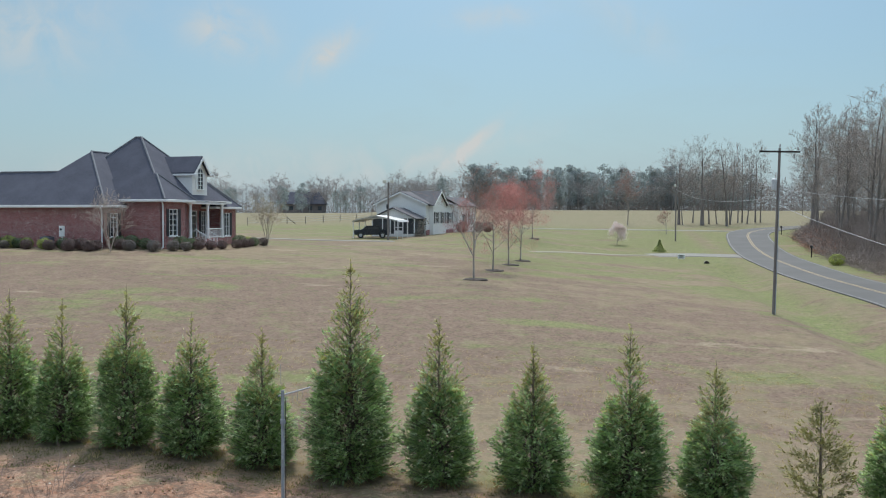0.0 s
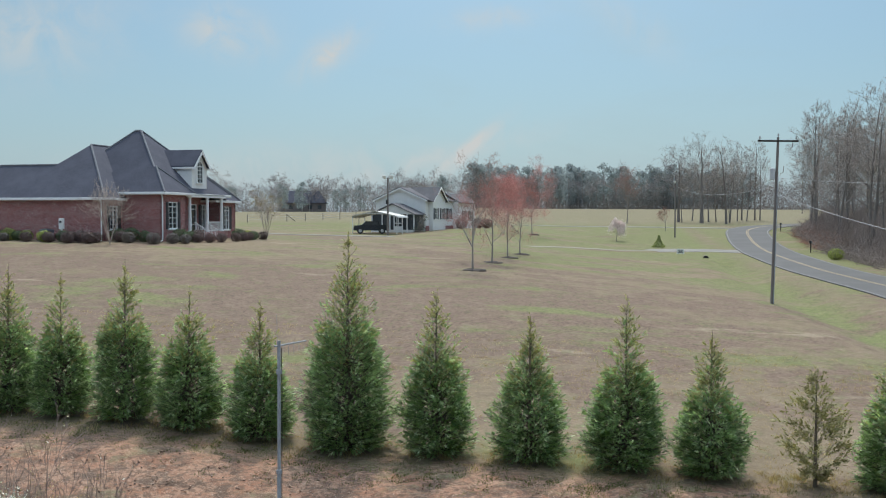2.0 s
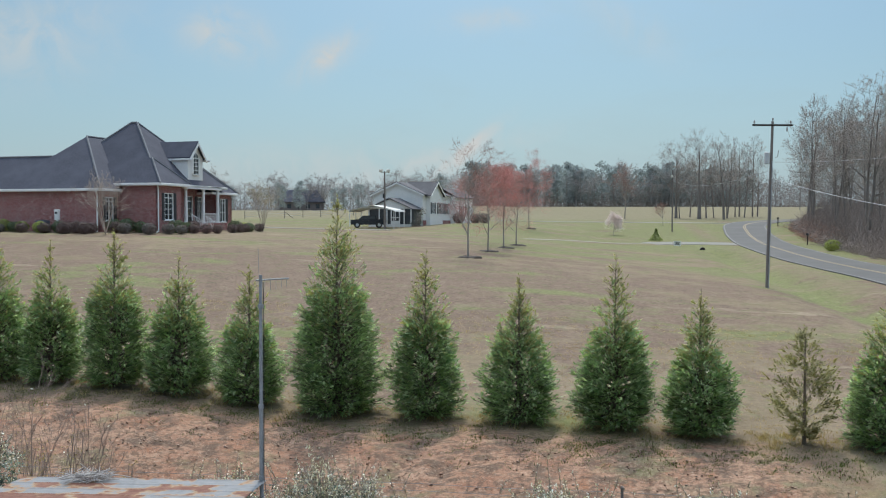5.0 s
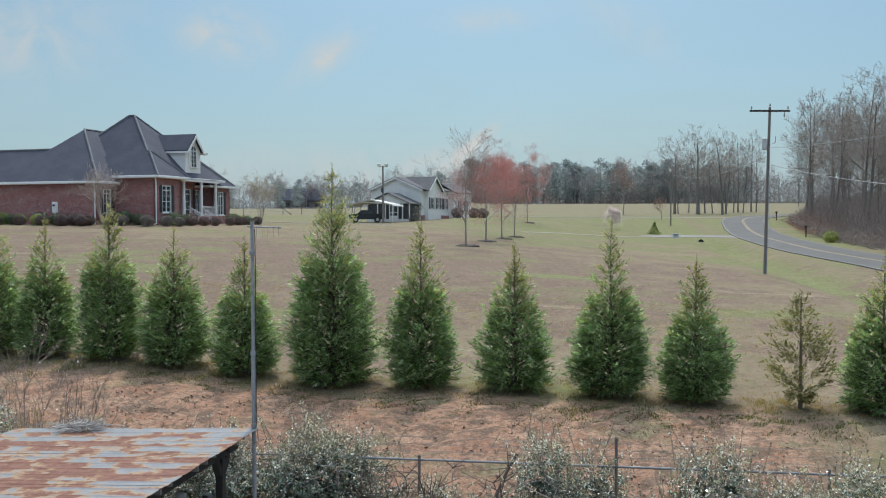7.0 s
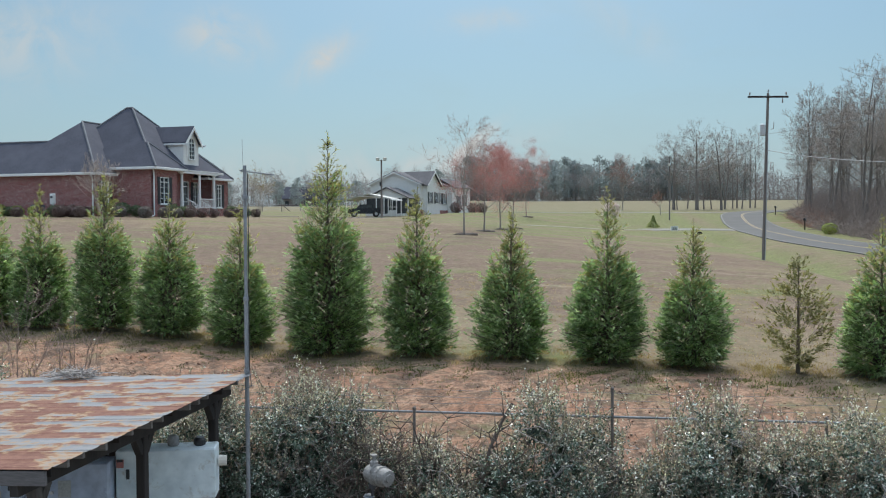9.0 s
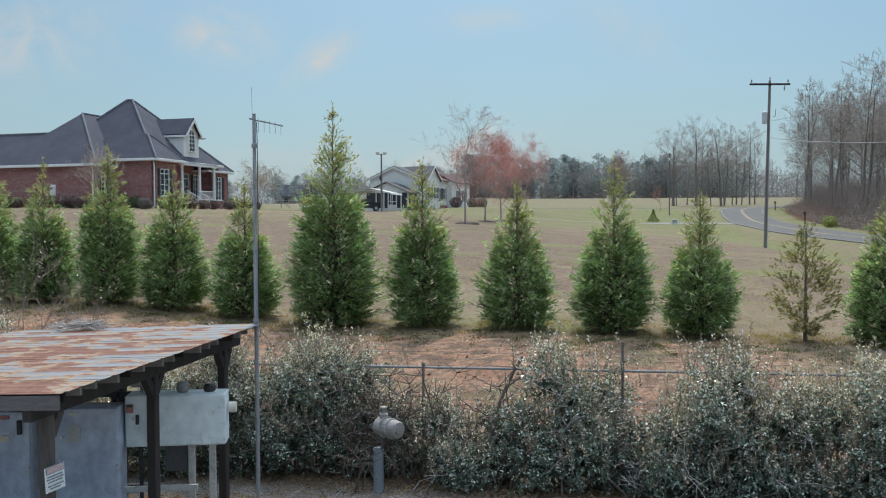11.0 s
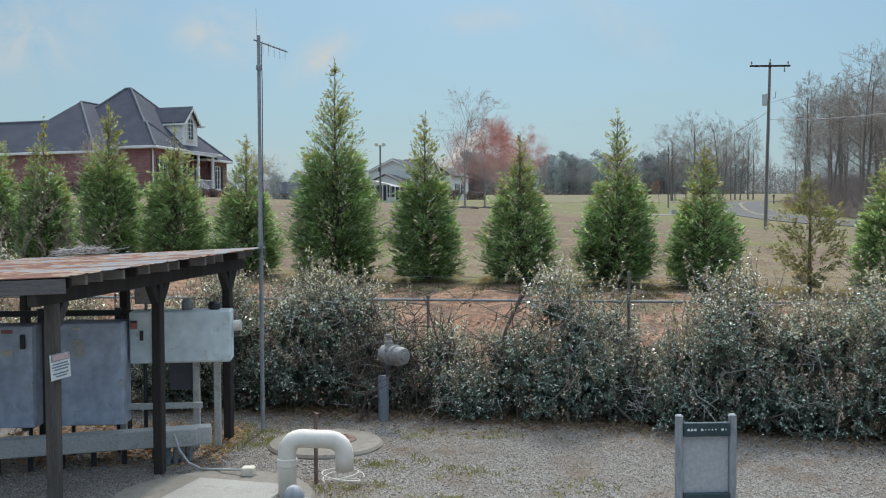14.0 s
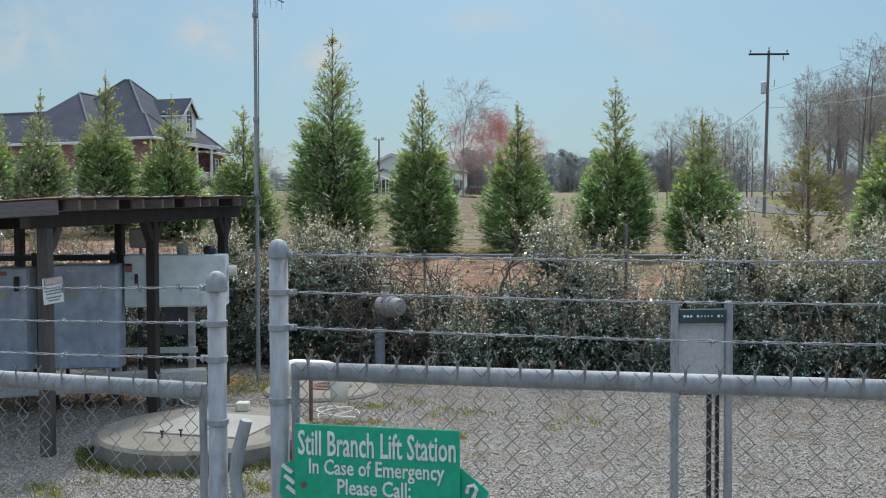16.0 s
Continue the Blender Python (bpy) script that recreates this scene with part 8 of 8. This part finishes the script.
def merged_bars(name, kinds, places, material, part_name):
    """Many small copies of bare trees in one mesh."""
    out = []
    for k, x, y, turn, size in places:
        me = [c for c in kinds[k].children if c.name.startswith(part_name)][0].data
        v = np.empty(len(me.vertices) * 3, np.float32)
        me.vertices.foreach_get("co", v)
        v = v.reshape(-1, 3) * size
        c, s = math.cos(turn), math.sin(turn)
        w = np.stack([v[:, 0] * c - v[:, 1] * s + x, v[:, 0] * s + v[:, 1] * c + y, v[:, 2] + z_at(x, y) - 0.1], 1)
        f = np.empty(len(me.loops), np.int32)
        me.loops.foreach_get("vertex_index", f)
        out.append((w, f))
    n, vs, fs = 0, [], []
    for w, f in out:
        vs.append(w)
        fs.append(f + n)
        n += len(w)
    v, f = np.concatenate(vs), np.concatenate(fs)
    me = bpy.data.meshes.new(name)
    me.vertices.add(len(v))
    me.vertices.foreach_set("co", v.astype(np.float32).ravel())
    me.loops.add(len(f))
    me.loops.foreach_set("vertex_index", f.astype(np.int32))
    me.polygons.add(len(f) // 4)
    me.polygons.foreach_set("loop_start", np.arange(0, len(f), 4, dtype=np.int32))
    me.polygons.foreach_set("loop_total", np.full(len(f) // 4, 4, np.int32))
    me.materials.append(material)
    me.update()
    return new(name, me)


def far_woods():
    small = []
    for i in range(3):
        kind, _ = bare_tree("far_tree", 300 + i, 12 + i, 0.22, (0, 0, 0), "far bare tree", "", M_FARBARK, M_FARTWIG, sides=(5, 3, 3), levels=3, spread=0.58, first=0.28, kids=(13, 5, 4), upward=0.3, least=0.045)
        small.append(kind)
    r = random.Random(4)
    places = []
    for i in range(215):
        x = r.uniform(-130, 0) if i < 135 else r.uniform(0, 150)
        y = r.uniform(250, 335) + (40 if x < 0 else 0)
        places.append((r.randrange(3), x, y, r.random() * TAU, r.uniform(0.55, 0.85)))
    wood = thing("far_wood", (0, 294, z_at(0, 294)), 0, "hazy line of distant leafless woods behind the fields", "woods", kind="stuff")
    for nm in ("trunk", "bough_frame", "crown"):
        ob = merged_bars(nm, small, places, M_FARBARK if nm != "crown" else M_FARTWIG, nm)
        ob.parent = wood
        ob.matrix_parent_inverse = wood.matrix_basis.inverted()
    for k in small:
        for c in list(k.children):
            bpy.data.objects.remove(c)
        bpy.data.objects.remove(k)
    # scrub under the far trees: a mass of fine twigs
    rng = np.random.default_rng(8)
    n = 88000
    x = np.concatenate([rng.uniform(-150, 170, n - 24000), rng.uniform(45, 125, 24000)])
    y = rng.uniform(255, 300, n) + np.where(x < 0, 40, 0)
    top = np.where(x < 0, 5.0, 3.2 + 3.8 * np.clip((x - 45) / 30, 0, 1)) + 1.6 * np.sin(x * 0.21) * np.sin(x * 0.083 + 1) + 0.8 * np.sin(x * 0.9 + y * 0.4)
    p = np.stack([x, y, land(x, y) + rng.random(n) ** 1.4 * top], 1)
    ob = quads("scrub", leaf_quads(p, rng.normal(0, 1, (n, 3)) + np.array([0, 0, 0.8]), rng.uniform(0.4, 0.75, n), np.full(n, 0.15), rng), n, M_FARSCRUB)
    ob.parent = wood
    ob.matrix_parent_inverse = wood.matrix_basis.inverted()


# distance haze is put into these muted far colours, most in the needles
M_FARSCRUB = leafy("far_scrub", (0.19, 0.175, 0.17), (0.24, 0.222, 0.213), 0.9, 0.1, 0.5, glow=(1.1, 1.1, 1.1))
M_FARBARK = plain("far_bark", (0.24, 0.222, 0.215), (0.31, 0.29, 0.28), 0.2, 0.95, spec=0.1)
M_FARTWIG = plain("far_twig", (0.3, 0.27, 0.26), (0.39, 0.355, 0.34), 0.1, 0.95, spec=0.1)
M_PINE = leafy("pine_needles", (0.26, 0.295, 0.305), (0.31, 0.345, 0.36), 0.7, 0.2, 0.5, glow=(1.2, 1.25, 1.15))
far_woods()


def pine_mesh(seed, height):
    """A tall trunk under a rounded crown of needle clumps."""
    rng = np.random.default_rng(seed)
    nb = 34
    h = np.sort(rng.uniform(0.14, 1.0, nb)) * height
    az = rng.random(nb) * TAU
    reach = 3.1 * np.interp(h / height, [0.12, 0.4, 0.72, 0.92, 1.0], [0.5, 0.95, 1.0, 0.6, 0.1]) * rng.uniform(0.4, 1.1, nb)
    p0 = np.stack([np.zeros(nb), np.zeros(nb), h - 0.5], 1)
    p1 = p0 + np.stack([np.cos(az) * reach, np.sin(az) * reach, 0.2 * reach + 0.3], 1)
    rows = np.concatenate([p0, p1, np.full((nb, 1), 0.06), np.full((nb, 1), 0.02)], 1)
    per = 26
    m = nb * per
    idx = np.repeat(np.arange(nb), per)
    d = unit(rng.normal(0, 1, (m, 3)) + np.array([0, 0, 0.35]))
    base = p1[idx] + d * rng.uniform(0.3, 0.95, (m, 1)) * np.array([1.0, 1.0, 0.65]) * rng.uniform(0.8, 1.3, (nb, 1))[idx]
    s = rng.uniform(0.45, 0.8, m)
    v = leaf_quads(base, d + rng.normal(0, 0.6, (m, 3)), s, s * 0.55, rng)
    t = thing("pine_tree", (0, 0, 0), 0, "far pine with haze put into its blue-grey colour", "pine tree", "far pines")
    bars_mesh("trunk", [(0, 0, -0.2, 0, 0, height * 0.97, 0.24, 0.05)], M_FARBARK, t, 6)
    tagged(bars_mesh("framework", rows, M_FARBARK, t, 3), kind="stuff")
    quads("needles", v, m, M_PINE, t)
    return t


pines = [pine_mesh(400 + i, 13.0) for i in range(3)]
r = random.Random(9)
spots = []
for i in range(150):
    px = r.random()
    spots.append((r.uniform(8, 90) if px < 0.94 else r.uniform(-70, 0), r.uniform(262, 300)))
for i, (x, y) in enumerate(spots):
    size = r.uniform(0.6, 0.98) * (0.72 if x < 0 else 1) * (1.1 if 33 < x < 41 else 1)
    m = pose(x, y, z_at(x, y), 0, 0, r.random() * 360)
    if i < 3:
        pines[i].matrix_basis = m
        pines[i].scale = (size,) * 3
    else:
        o = copy_thing(pines[i % 3], m)
        o.scale = (size,) * 3

# ---------------------------------------------------------------- gravel, clods, litter, grass
def pebbles(name, x, y, size, material, label, category, rng, parent=None):
    """Low faceted stones that lie on the land, in one mesh."""
    n = len(x)
    octa = np.array([(1, 0, 0), (0, 1, 0), (-1, 0, 0), (0, -1, 0), (0, 0, 0.75), (0, 0, -0.6)], float)
    f = np.array([(0, 1, 4), (1, 2, 4), (2, 3, 4), (3, 0, 4), (1, 0, 5), (2, 1, 5), (3, 2, 5), (0, 3, 5)])
    v = octa[None] * (1 + rng.normal(0, 0.25, (n, 6, 1))) * size[:, None, None] * rng.uniform(0.7, 1.25, (n, 1, 3))
    a = rng.random(n) * TAU
    b = rng.normal(0, 0.5, n)
    ca, sa, cb, sb = np.cos(a)[:, None], np.sin(a)[:, None], np.cos(b)[:, None], np.sin(b)[:, None]
    vx, vy, vz = v[..., 0], v[..., 1] * cb - v[..., 2] * sb, v[..., 1] * sb + v[..., 2] * cb
    z = land(x, y)
    w = np.stack([vx * ca - vy * sa + x[:, None], vx * sa + vy * ca + y[:, None], vz + (z + size * 0.25)[:, None]], -1).reshape(-1, 3)
    idx = (f[None] + (np.arange(n) * 6)[:, None, None]).reshape(-1).astype(np.int32)
    me = bpy.data.meshes.new(name)
    me.vertices.add(len(w))
    me.vertices.foreach_set("co", w.astype(np.float32).ravel())
    me.loops.add(len(idx))
    me.loops.foreach_set("vertex_index", idx)
    me.polygons.add(len(idx) // 3)
    me.polygons.foreach_set("loop_start", np.arange(0, len(idx), 3, dtype=np.int32))
    me.polygons.foreach_set("loop_total", np.full(len(idx) // 3, 3, np.int32))
    me.materials.append(material)
    me.update()
    return tagged(new(name, me), label, category, kind="stuff")


def island_grey(name, dark, light, rough=0.85, brown=0.2):
    k = Nodes(name)
    rnd = k.node("NewGeometry", out=8)
    col = k.ramp(rnd, 0.0, 1.0, dark, light)
    tan_ = k.math("GREATER_THAN", k.math("FRACT", k.math("MULTIPLY", rnd, 17.3)), 1 - brown)
    col = k.mix(tan_, col, (0.3, 0.235, 0.18))
    col = k.mix(0.3, col, k.ramp(k.noise(k.mapped(), 70, 3), 0.3, 0.7, dark, light))
    return k.done(col, rough, 0, 0.3)


M_STONE = island_grey("crushed_stone", (0.18, 0.163, 0.148), (0.47, 0.435, 0.385), brown=0.36)
M_CLOD = island_grey("clay_clod", (0.17, 0.085, 0.058), (0.44, 0.31, 0.23), 0.95)
rng = np.random.default_rng(21)
n = 74000
x, y = rng.uniform(-4.6, 8.5, n), rng.uniform(6.6, 13.4, n)
keep = (y + 0.294 * x < 13.0 + rng.normal(0, 0.3, n)) & ((x + 1.95) ** 2 + (y - 8.75) ** 2 > 1.0 ** 2) & ((x + 1.2) ** 2 + (y - 11.5) ** 2 > 0.74 ** 2)
patchy = np.sin(x * 1.7 + 1.3 * np.sin(y * 0.8)) + np.sin(y * 1.6 + x * 0.6) * 0.7
keep &= rng.random(n) < np.clip(0.9 - 0.45 * (patchy - 0.6), 0.25, 1)
x, y = x[keep], y[keep]
pebbles("gravel", x, y, rng.uniform(0.006, 0.0125, len(x)) * rng.choice([1, 1, 1, 1.5], len(x)), M_STONE, "loose grey crushed-stone gravel over the yard", "gravel", rng)
n = 7000
x = rng.uniform(-13, 12, n)
s_ = rng.uniform(14.6, 19.6, n)
pebbles("clay_clods", x, s_ - 0.176 * x, rng.uniform(0.01, 0.026, n) * rng.choice([0.6, 0.8, 1, 1.5], n), M_CLOD, "crumbled red clay clods on the bank", "clods", rng)

# fallen leaves under the hedge and over the stones
M_RUSSETLEAF = leafy("russet_leaf", (0.22, 0.11, 0.05), (0.46, 0.28, 0.14), 0.85, 0.15, 0.15)
M_LITTER = leafy("leaf_litter", (0.12, 0.075, 0.045), (0.34, 0.24, 0.15), 0.85, 0.15, 0.1)
n = 16000
x = rng.uniform(-4.5, 9, n)
y = 13.35 - 0.294 * x - np.abs(rng.normal(0, 0.62, n)) + 0.3
keep = y > 6.6
x, y = x[keep], y[keep]
p = np.stack([x, y, land(x, y) + 0.012 + 0.02 * rng.random(len(x))], 1)
d = rng.normal(0, 1, p.shape) * np.array([1, 1, 0.25])
tagged(quads("leaf_litter", leaf_quads(p, d, 0.035 + 0.03 * rng.random(len(x)), np.full(len(x), 0.022), rng, unit(rng.normal(0, 0.4, p.shape) + np.array([0, 0, 1]))), len(x), M_LITTER), "brown fallen leaves on the gravel below the hedge", "leaf litter", kind="stuff")


def tufts(name, cx, cy, per, height, spread, material, label, seed, width=0.006):
    rng = np.random.default_rng(seed)
    idx = np.repeat(np.arange(len(cx)), per)
    m = len(idx)
    x, y = cx[idx] + rng.normal(0, spread, m), cy[idx] + rng.normal(0, spread, m)
    base = np.stack([x, y, land(x, y) - 0.01], 1)
    d = rng.normal(0, 0.38, (m, 3)) * np.array([1, 1, 0]) + np.array([0, 0, 1])
    l = height[idx] * rng.uniform(0.5, 1.1, m)
    side = unit(np.cross(d, rng.normal(0, 1, (m, 3)))) * width
    droop = np.stack([d[:, 0], d[:, 1], -0.25 * np.ones(m)], 1) * 0.25
    mid = base + unit(d) * (l * 0.6)[:, None]
    tip = mid + (unit(d) * 0.4 + droop) * l[:, None]
    v = np.stack([base - side, base + side, mid + side * 0.7, tip, mid - side * 0.7], 1)
    return tagged(quads(name, v, m, material, None, 5), label, "grass", kind="stuff")


M_DRYGRASS = leafy("dry_grass", (0.3, 0.22, 0.12), (0.55, 0.44, 0.27), 0.8, 0.15, 0.35)
M_FOOTGRASS = leafy("foot_grass", (0.07, 0.095, 0.03), (0.2, 0.21, 0.075), 0.7, 0.2, 0.3)
M_WEED = leafy("green_weed", (0.15, 0.16, 0.05), (0.32, 0.31, 0.12), 0.7, 0.2, 0.35)
rng = np.random.default_rng(33)
n = 300
x = rng.uniform(-13, 12, n)
y = 21.25 - 0.235 * x + rng.normal(0, 0.5, n)
tufts("dry_grass", x, y, 34, rng.uniform(0.05, 0.17, n), 0.09, M_DRYGRASS, "dry tan grass between the young cedars", 34, 0.005)
n = 900
x = rng.uniform(-14, 13, n)
y = 19.7 - 0.22 * x + rng.normal(0, 0.6, n) + np.where(x < -4, 0.4, 0)
tufts("green_grass", x, y, 26, rng.uniform(0.03, 0.075, n), 0.11, M_FOOTGRASS, "short green grass at the foot of the cedars", 35)
n = 2600
x = rng.uniform(-22, 18, n)
y = rng.uniform(21.5, 36, n) - 0.22 * x
tufts("turf", x, y, 14, rng.uniform(0.03, 0.09, n), 0.12, M_DRYGRASS, "short straw-coloured winter turf", 36)
spots = ((-2.4, 12.18, 26, 0.5), (-1.9, 11.74, 20, 0.4), (-0.35, 10.57, 16, 0.25), (0.25, 9.1, 18, 0.22), (-0.75, 9.54, 12, 0.25), (0.0, 12.04, 10, 0.25), (-2.9, 7.34, 18, 0.3), (-1.2, 7.34, 14, 0.3), (-2.6, 11.6, 20, 0.3), (-0.1, 8.22, 12, 0.3), (0.9, 11.89, 8, 0.2), (0.1, 8.6, 16, 0.35), (0.45, 10.2, 10, 0.25), (1.6, 9.6, 8, 0.3))
cx, cy = [], []
for i in range(40):
    a = -2.9 + 2.6 * rng.random()
    cx.append(-1.95 + 1.02 * math.cos(a) + rng.normal(0, 0.03))
    cy.append(8.75 + 1.02 * math.sin(a) - abs(rng.normal(0, 0.05)))
for a, b, k_, sp in spots:
    k_ = int(k_ * 1.7)
    cx += list(a + rng.normal(0, sp, k_))
    cy += list(b + rng.normal(0, sp * 0.6, k_))
tufts("weeds", np.array(cx), np.array(cy), 16, rng.uniform(0.03, 0.085, len(cx)), 0.045, M_WEED, "small yellow-green weeds in the gravel", 37, 0.005)

n = 2600
x = rng.uniform(-5.4, -2.3, n)
y = rng.uniform(10.6, 12.6, n) + rng.normal(0, 0.15, n)
p = np.stack([x, y, land(x, y) + 0.012 + 0.02 * rng.random(n)], 1)
d = rng.normal(0, 1, p.shape) * np.array([1, 1, 0.25])
tagged(quads("shed_leaf_litter", leaf_quads(p, d, 0.045 + 0.035 * rng.random(n), np.full(n, 0.03), rng, unit(rng.normal(0, 0.4, p.shape) + np.array([0, 0, 1]))), n, M_RUSSETLEAF), "russet dead leaves blown under the shed", "leaf litter", kind="stuff")
M_DARKWEED = leafy("dark_weed", (0.06, 0.08, 0.03), (0.15, 0.16, 0.07), 0.7, 0.2, 0.3)
a = -3.0 + 2.9 * rng.random(110)
tufts("lid_weeds", -1.95 + 1.03 * np.cos(a), 8.75 + 1.03 * np.sin(a) - np.abs(rng.normal(0, 0.04, 110)), 18, rng.uniform(0.04, 0.1, 110), 0.05, M_DARKWEED, "dark green weeds round the big concrete lid", 38, 0.005)


# tall dry stalks on the bank behind the shed
def dry_stalks(cx, cy, n, h, seed, label):
    r_ = random.Random(seed)
    rows, seeds = [], []
    for i in range(n):
        p = Vector((r_.gauss(0, 0.3), r_.gauss(0, 0.12), -0.05))
        d = Vector((r_.gauss(0, 0.12), r_.gauss(0, 0.1), 1)).normalized()
        L = h * r_.uniform(0.55, 1.05)
        q = p + d * L * 0.6
        e = q + (d + Vector((r_.gauss(0, 0.12), r_.gauss(0, 0.1), 0))).normalized() * L * 0.4
        rows += [(*p, *q, 0.012, 0.009), (*q, *e, 0.009, 0.005)]
        for _ in range(3):
            f = r_.uniform(0.3, 1)
            b = q.lerp(e, f)
            t2 = b + Vector((r_.gauss(0, 0.12), r_.gauss(0, 0.1), r_.uniform(0.05, 0.25)))
            rows.append((*b, *t2, 0.004, 0.002))
            seeds += [tuple(t2), tuple(b.lerp(t2, 0.6))]
        seeds.append(tuple(e))
    t = thing("dry_weed", (cx, cy, z_at(cx, cy)), 0, label, "dry weed", "dry weeds on the bank")
    tagged(bars_mesh("stalk_growth", rows, M_DRYSTALK, t, 4), kind="stuff")
    rg = np.random.default_rng(seed)
    p = np.repeat(np.array(seeds), 2, 0)
    p = p + rg.normal(0, 0.015, p.shape)
    quads("dry_leaves", leaf_quads(p, rg.normal(0, 1, p.shape), np.full(len(p), 0.045), np.full(len(p), 0.02), rg), len(p), M_DRYGRASS, t)


M_DRYSTALK = plain("dry_stalk", (0.24, 0.165, 0.135), (0.37, 0.28, 0.235), 3, 0.9)
dry_stalks(-6.55, 16, 9, 2.4, 1, "tall bare brown weed stalks on the clay bank")
dry_stalks(-5.75, 15.71, 7, 1.8, 2, "tall bare brown weed stalks on the clay bank")
dry_stalks(-7.3, 16.59, 5, 2.0, 3, "tall bare brown weed stalks on the clay bank")
for x, y, h, sd in ((-7.6, 15.2, 1.6, 21), (-6.6, 15.0, 2.0, 22), (-5.9, 15.1, 2.1, 23), (-5.2, 15.0, 1.5, 24)):
    dry_stalks(x, y, 26, h, sd, "dense clump of reddish bare canes on the bank behind the shed")
dry_stalks(-1.95, 14.53, 3, 1.9, 4, "single thin dry stalks above the hedge")
dry_stalks(8.1, 14.09, 12, 1.3, 5, "dry weed stalks beside the hedge")
for x, y, h, sd in ((-7.3, 15.1, 3.0, 61), (-6.4, 15.0, 2.8, 64), (-5.5, 14.9, 2.3, 66), (-8.4, 15.6, 2.8, 67)):
    t, tips = bare_tree("bare_shrub", sd, h, 0.018, (x, y, z_at(x, y)), "", "", M_DRYSTALK, M_DRYSTALK, sides=(5, 4, 3), levels=3, spread=0.3, first=0.12, kids=(13, 4, 3), upward=0.6, least=0.004)
    rng = np.random.default_rng(sd)
    p = np.array([tuple(a) for a, _ in tips])
    p = p[rng.random(len(p)) < 0.12]
    tagged(quads("dry_leaf_growth", leaf_quads(p, rng.normal(0, 1, p.shape), np.full(len(p), 0.05), np.full(len(p), 0.025), rng), len(p), M_SHOOT, t), kind="stuff")
    tagged(t, "leafless grey-brown shrub on the bank behind the shed", "shrub", "bare shrubs on the bank")
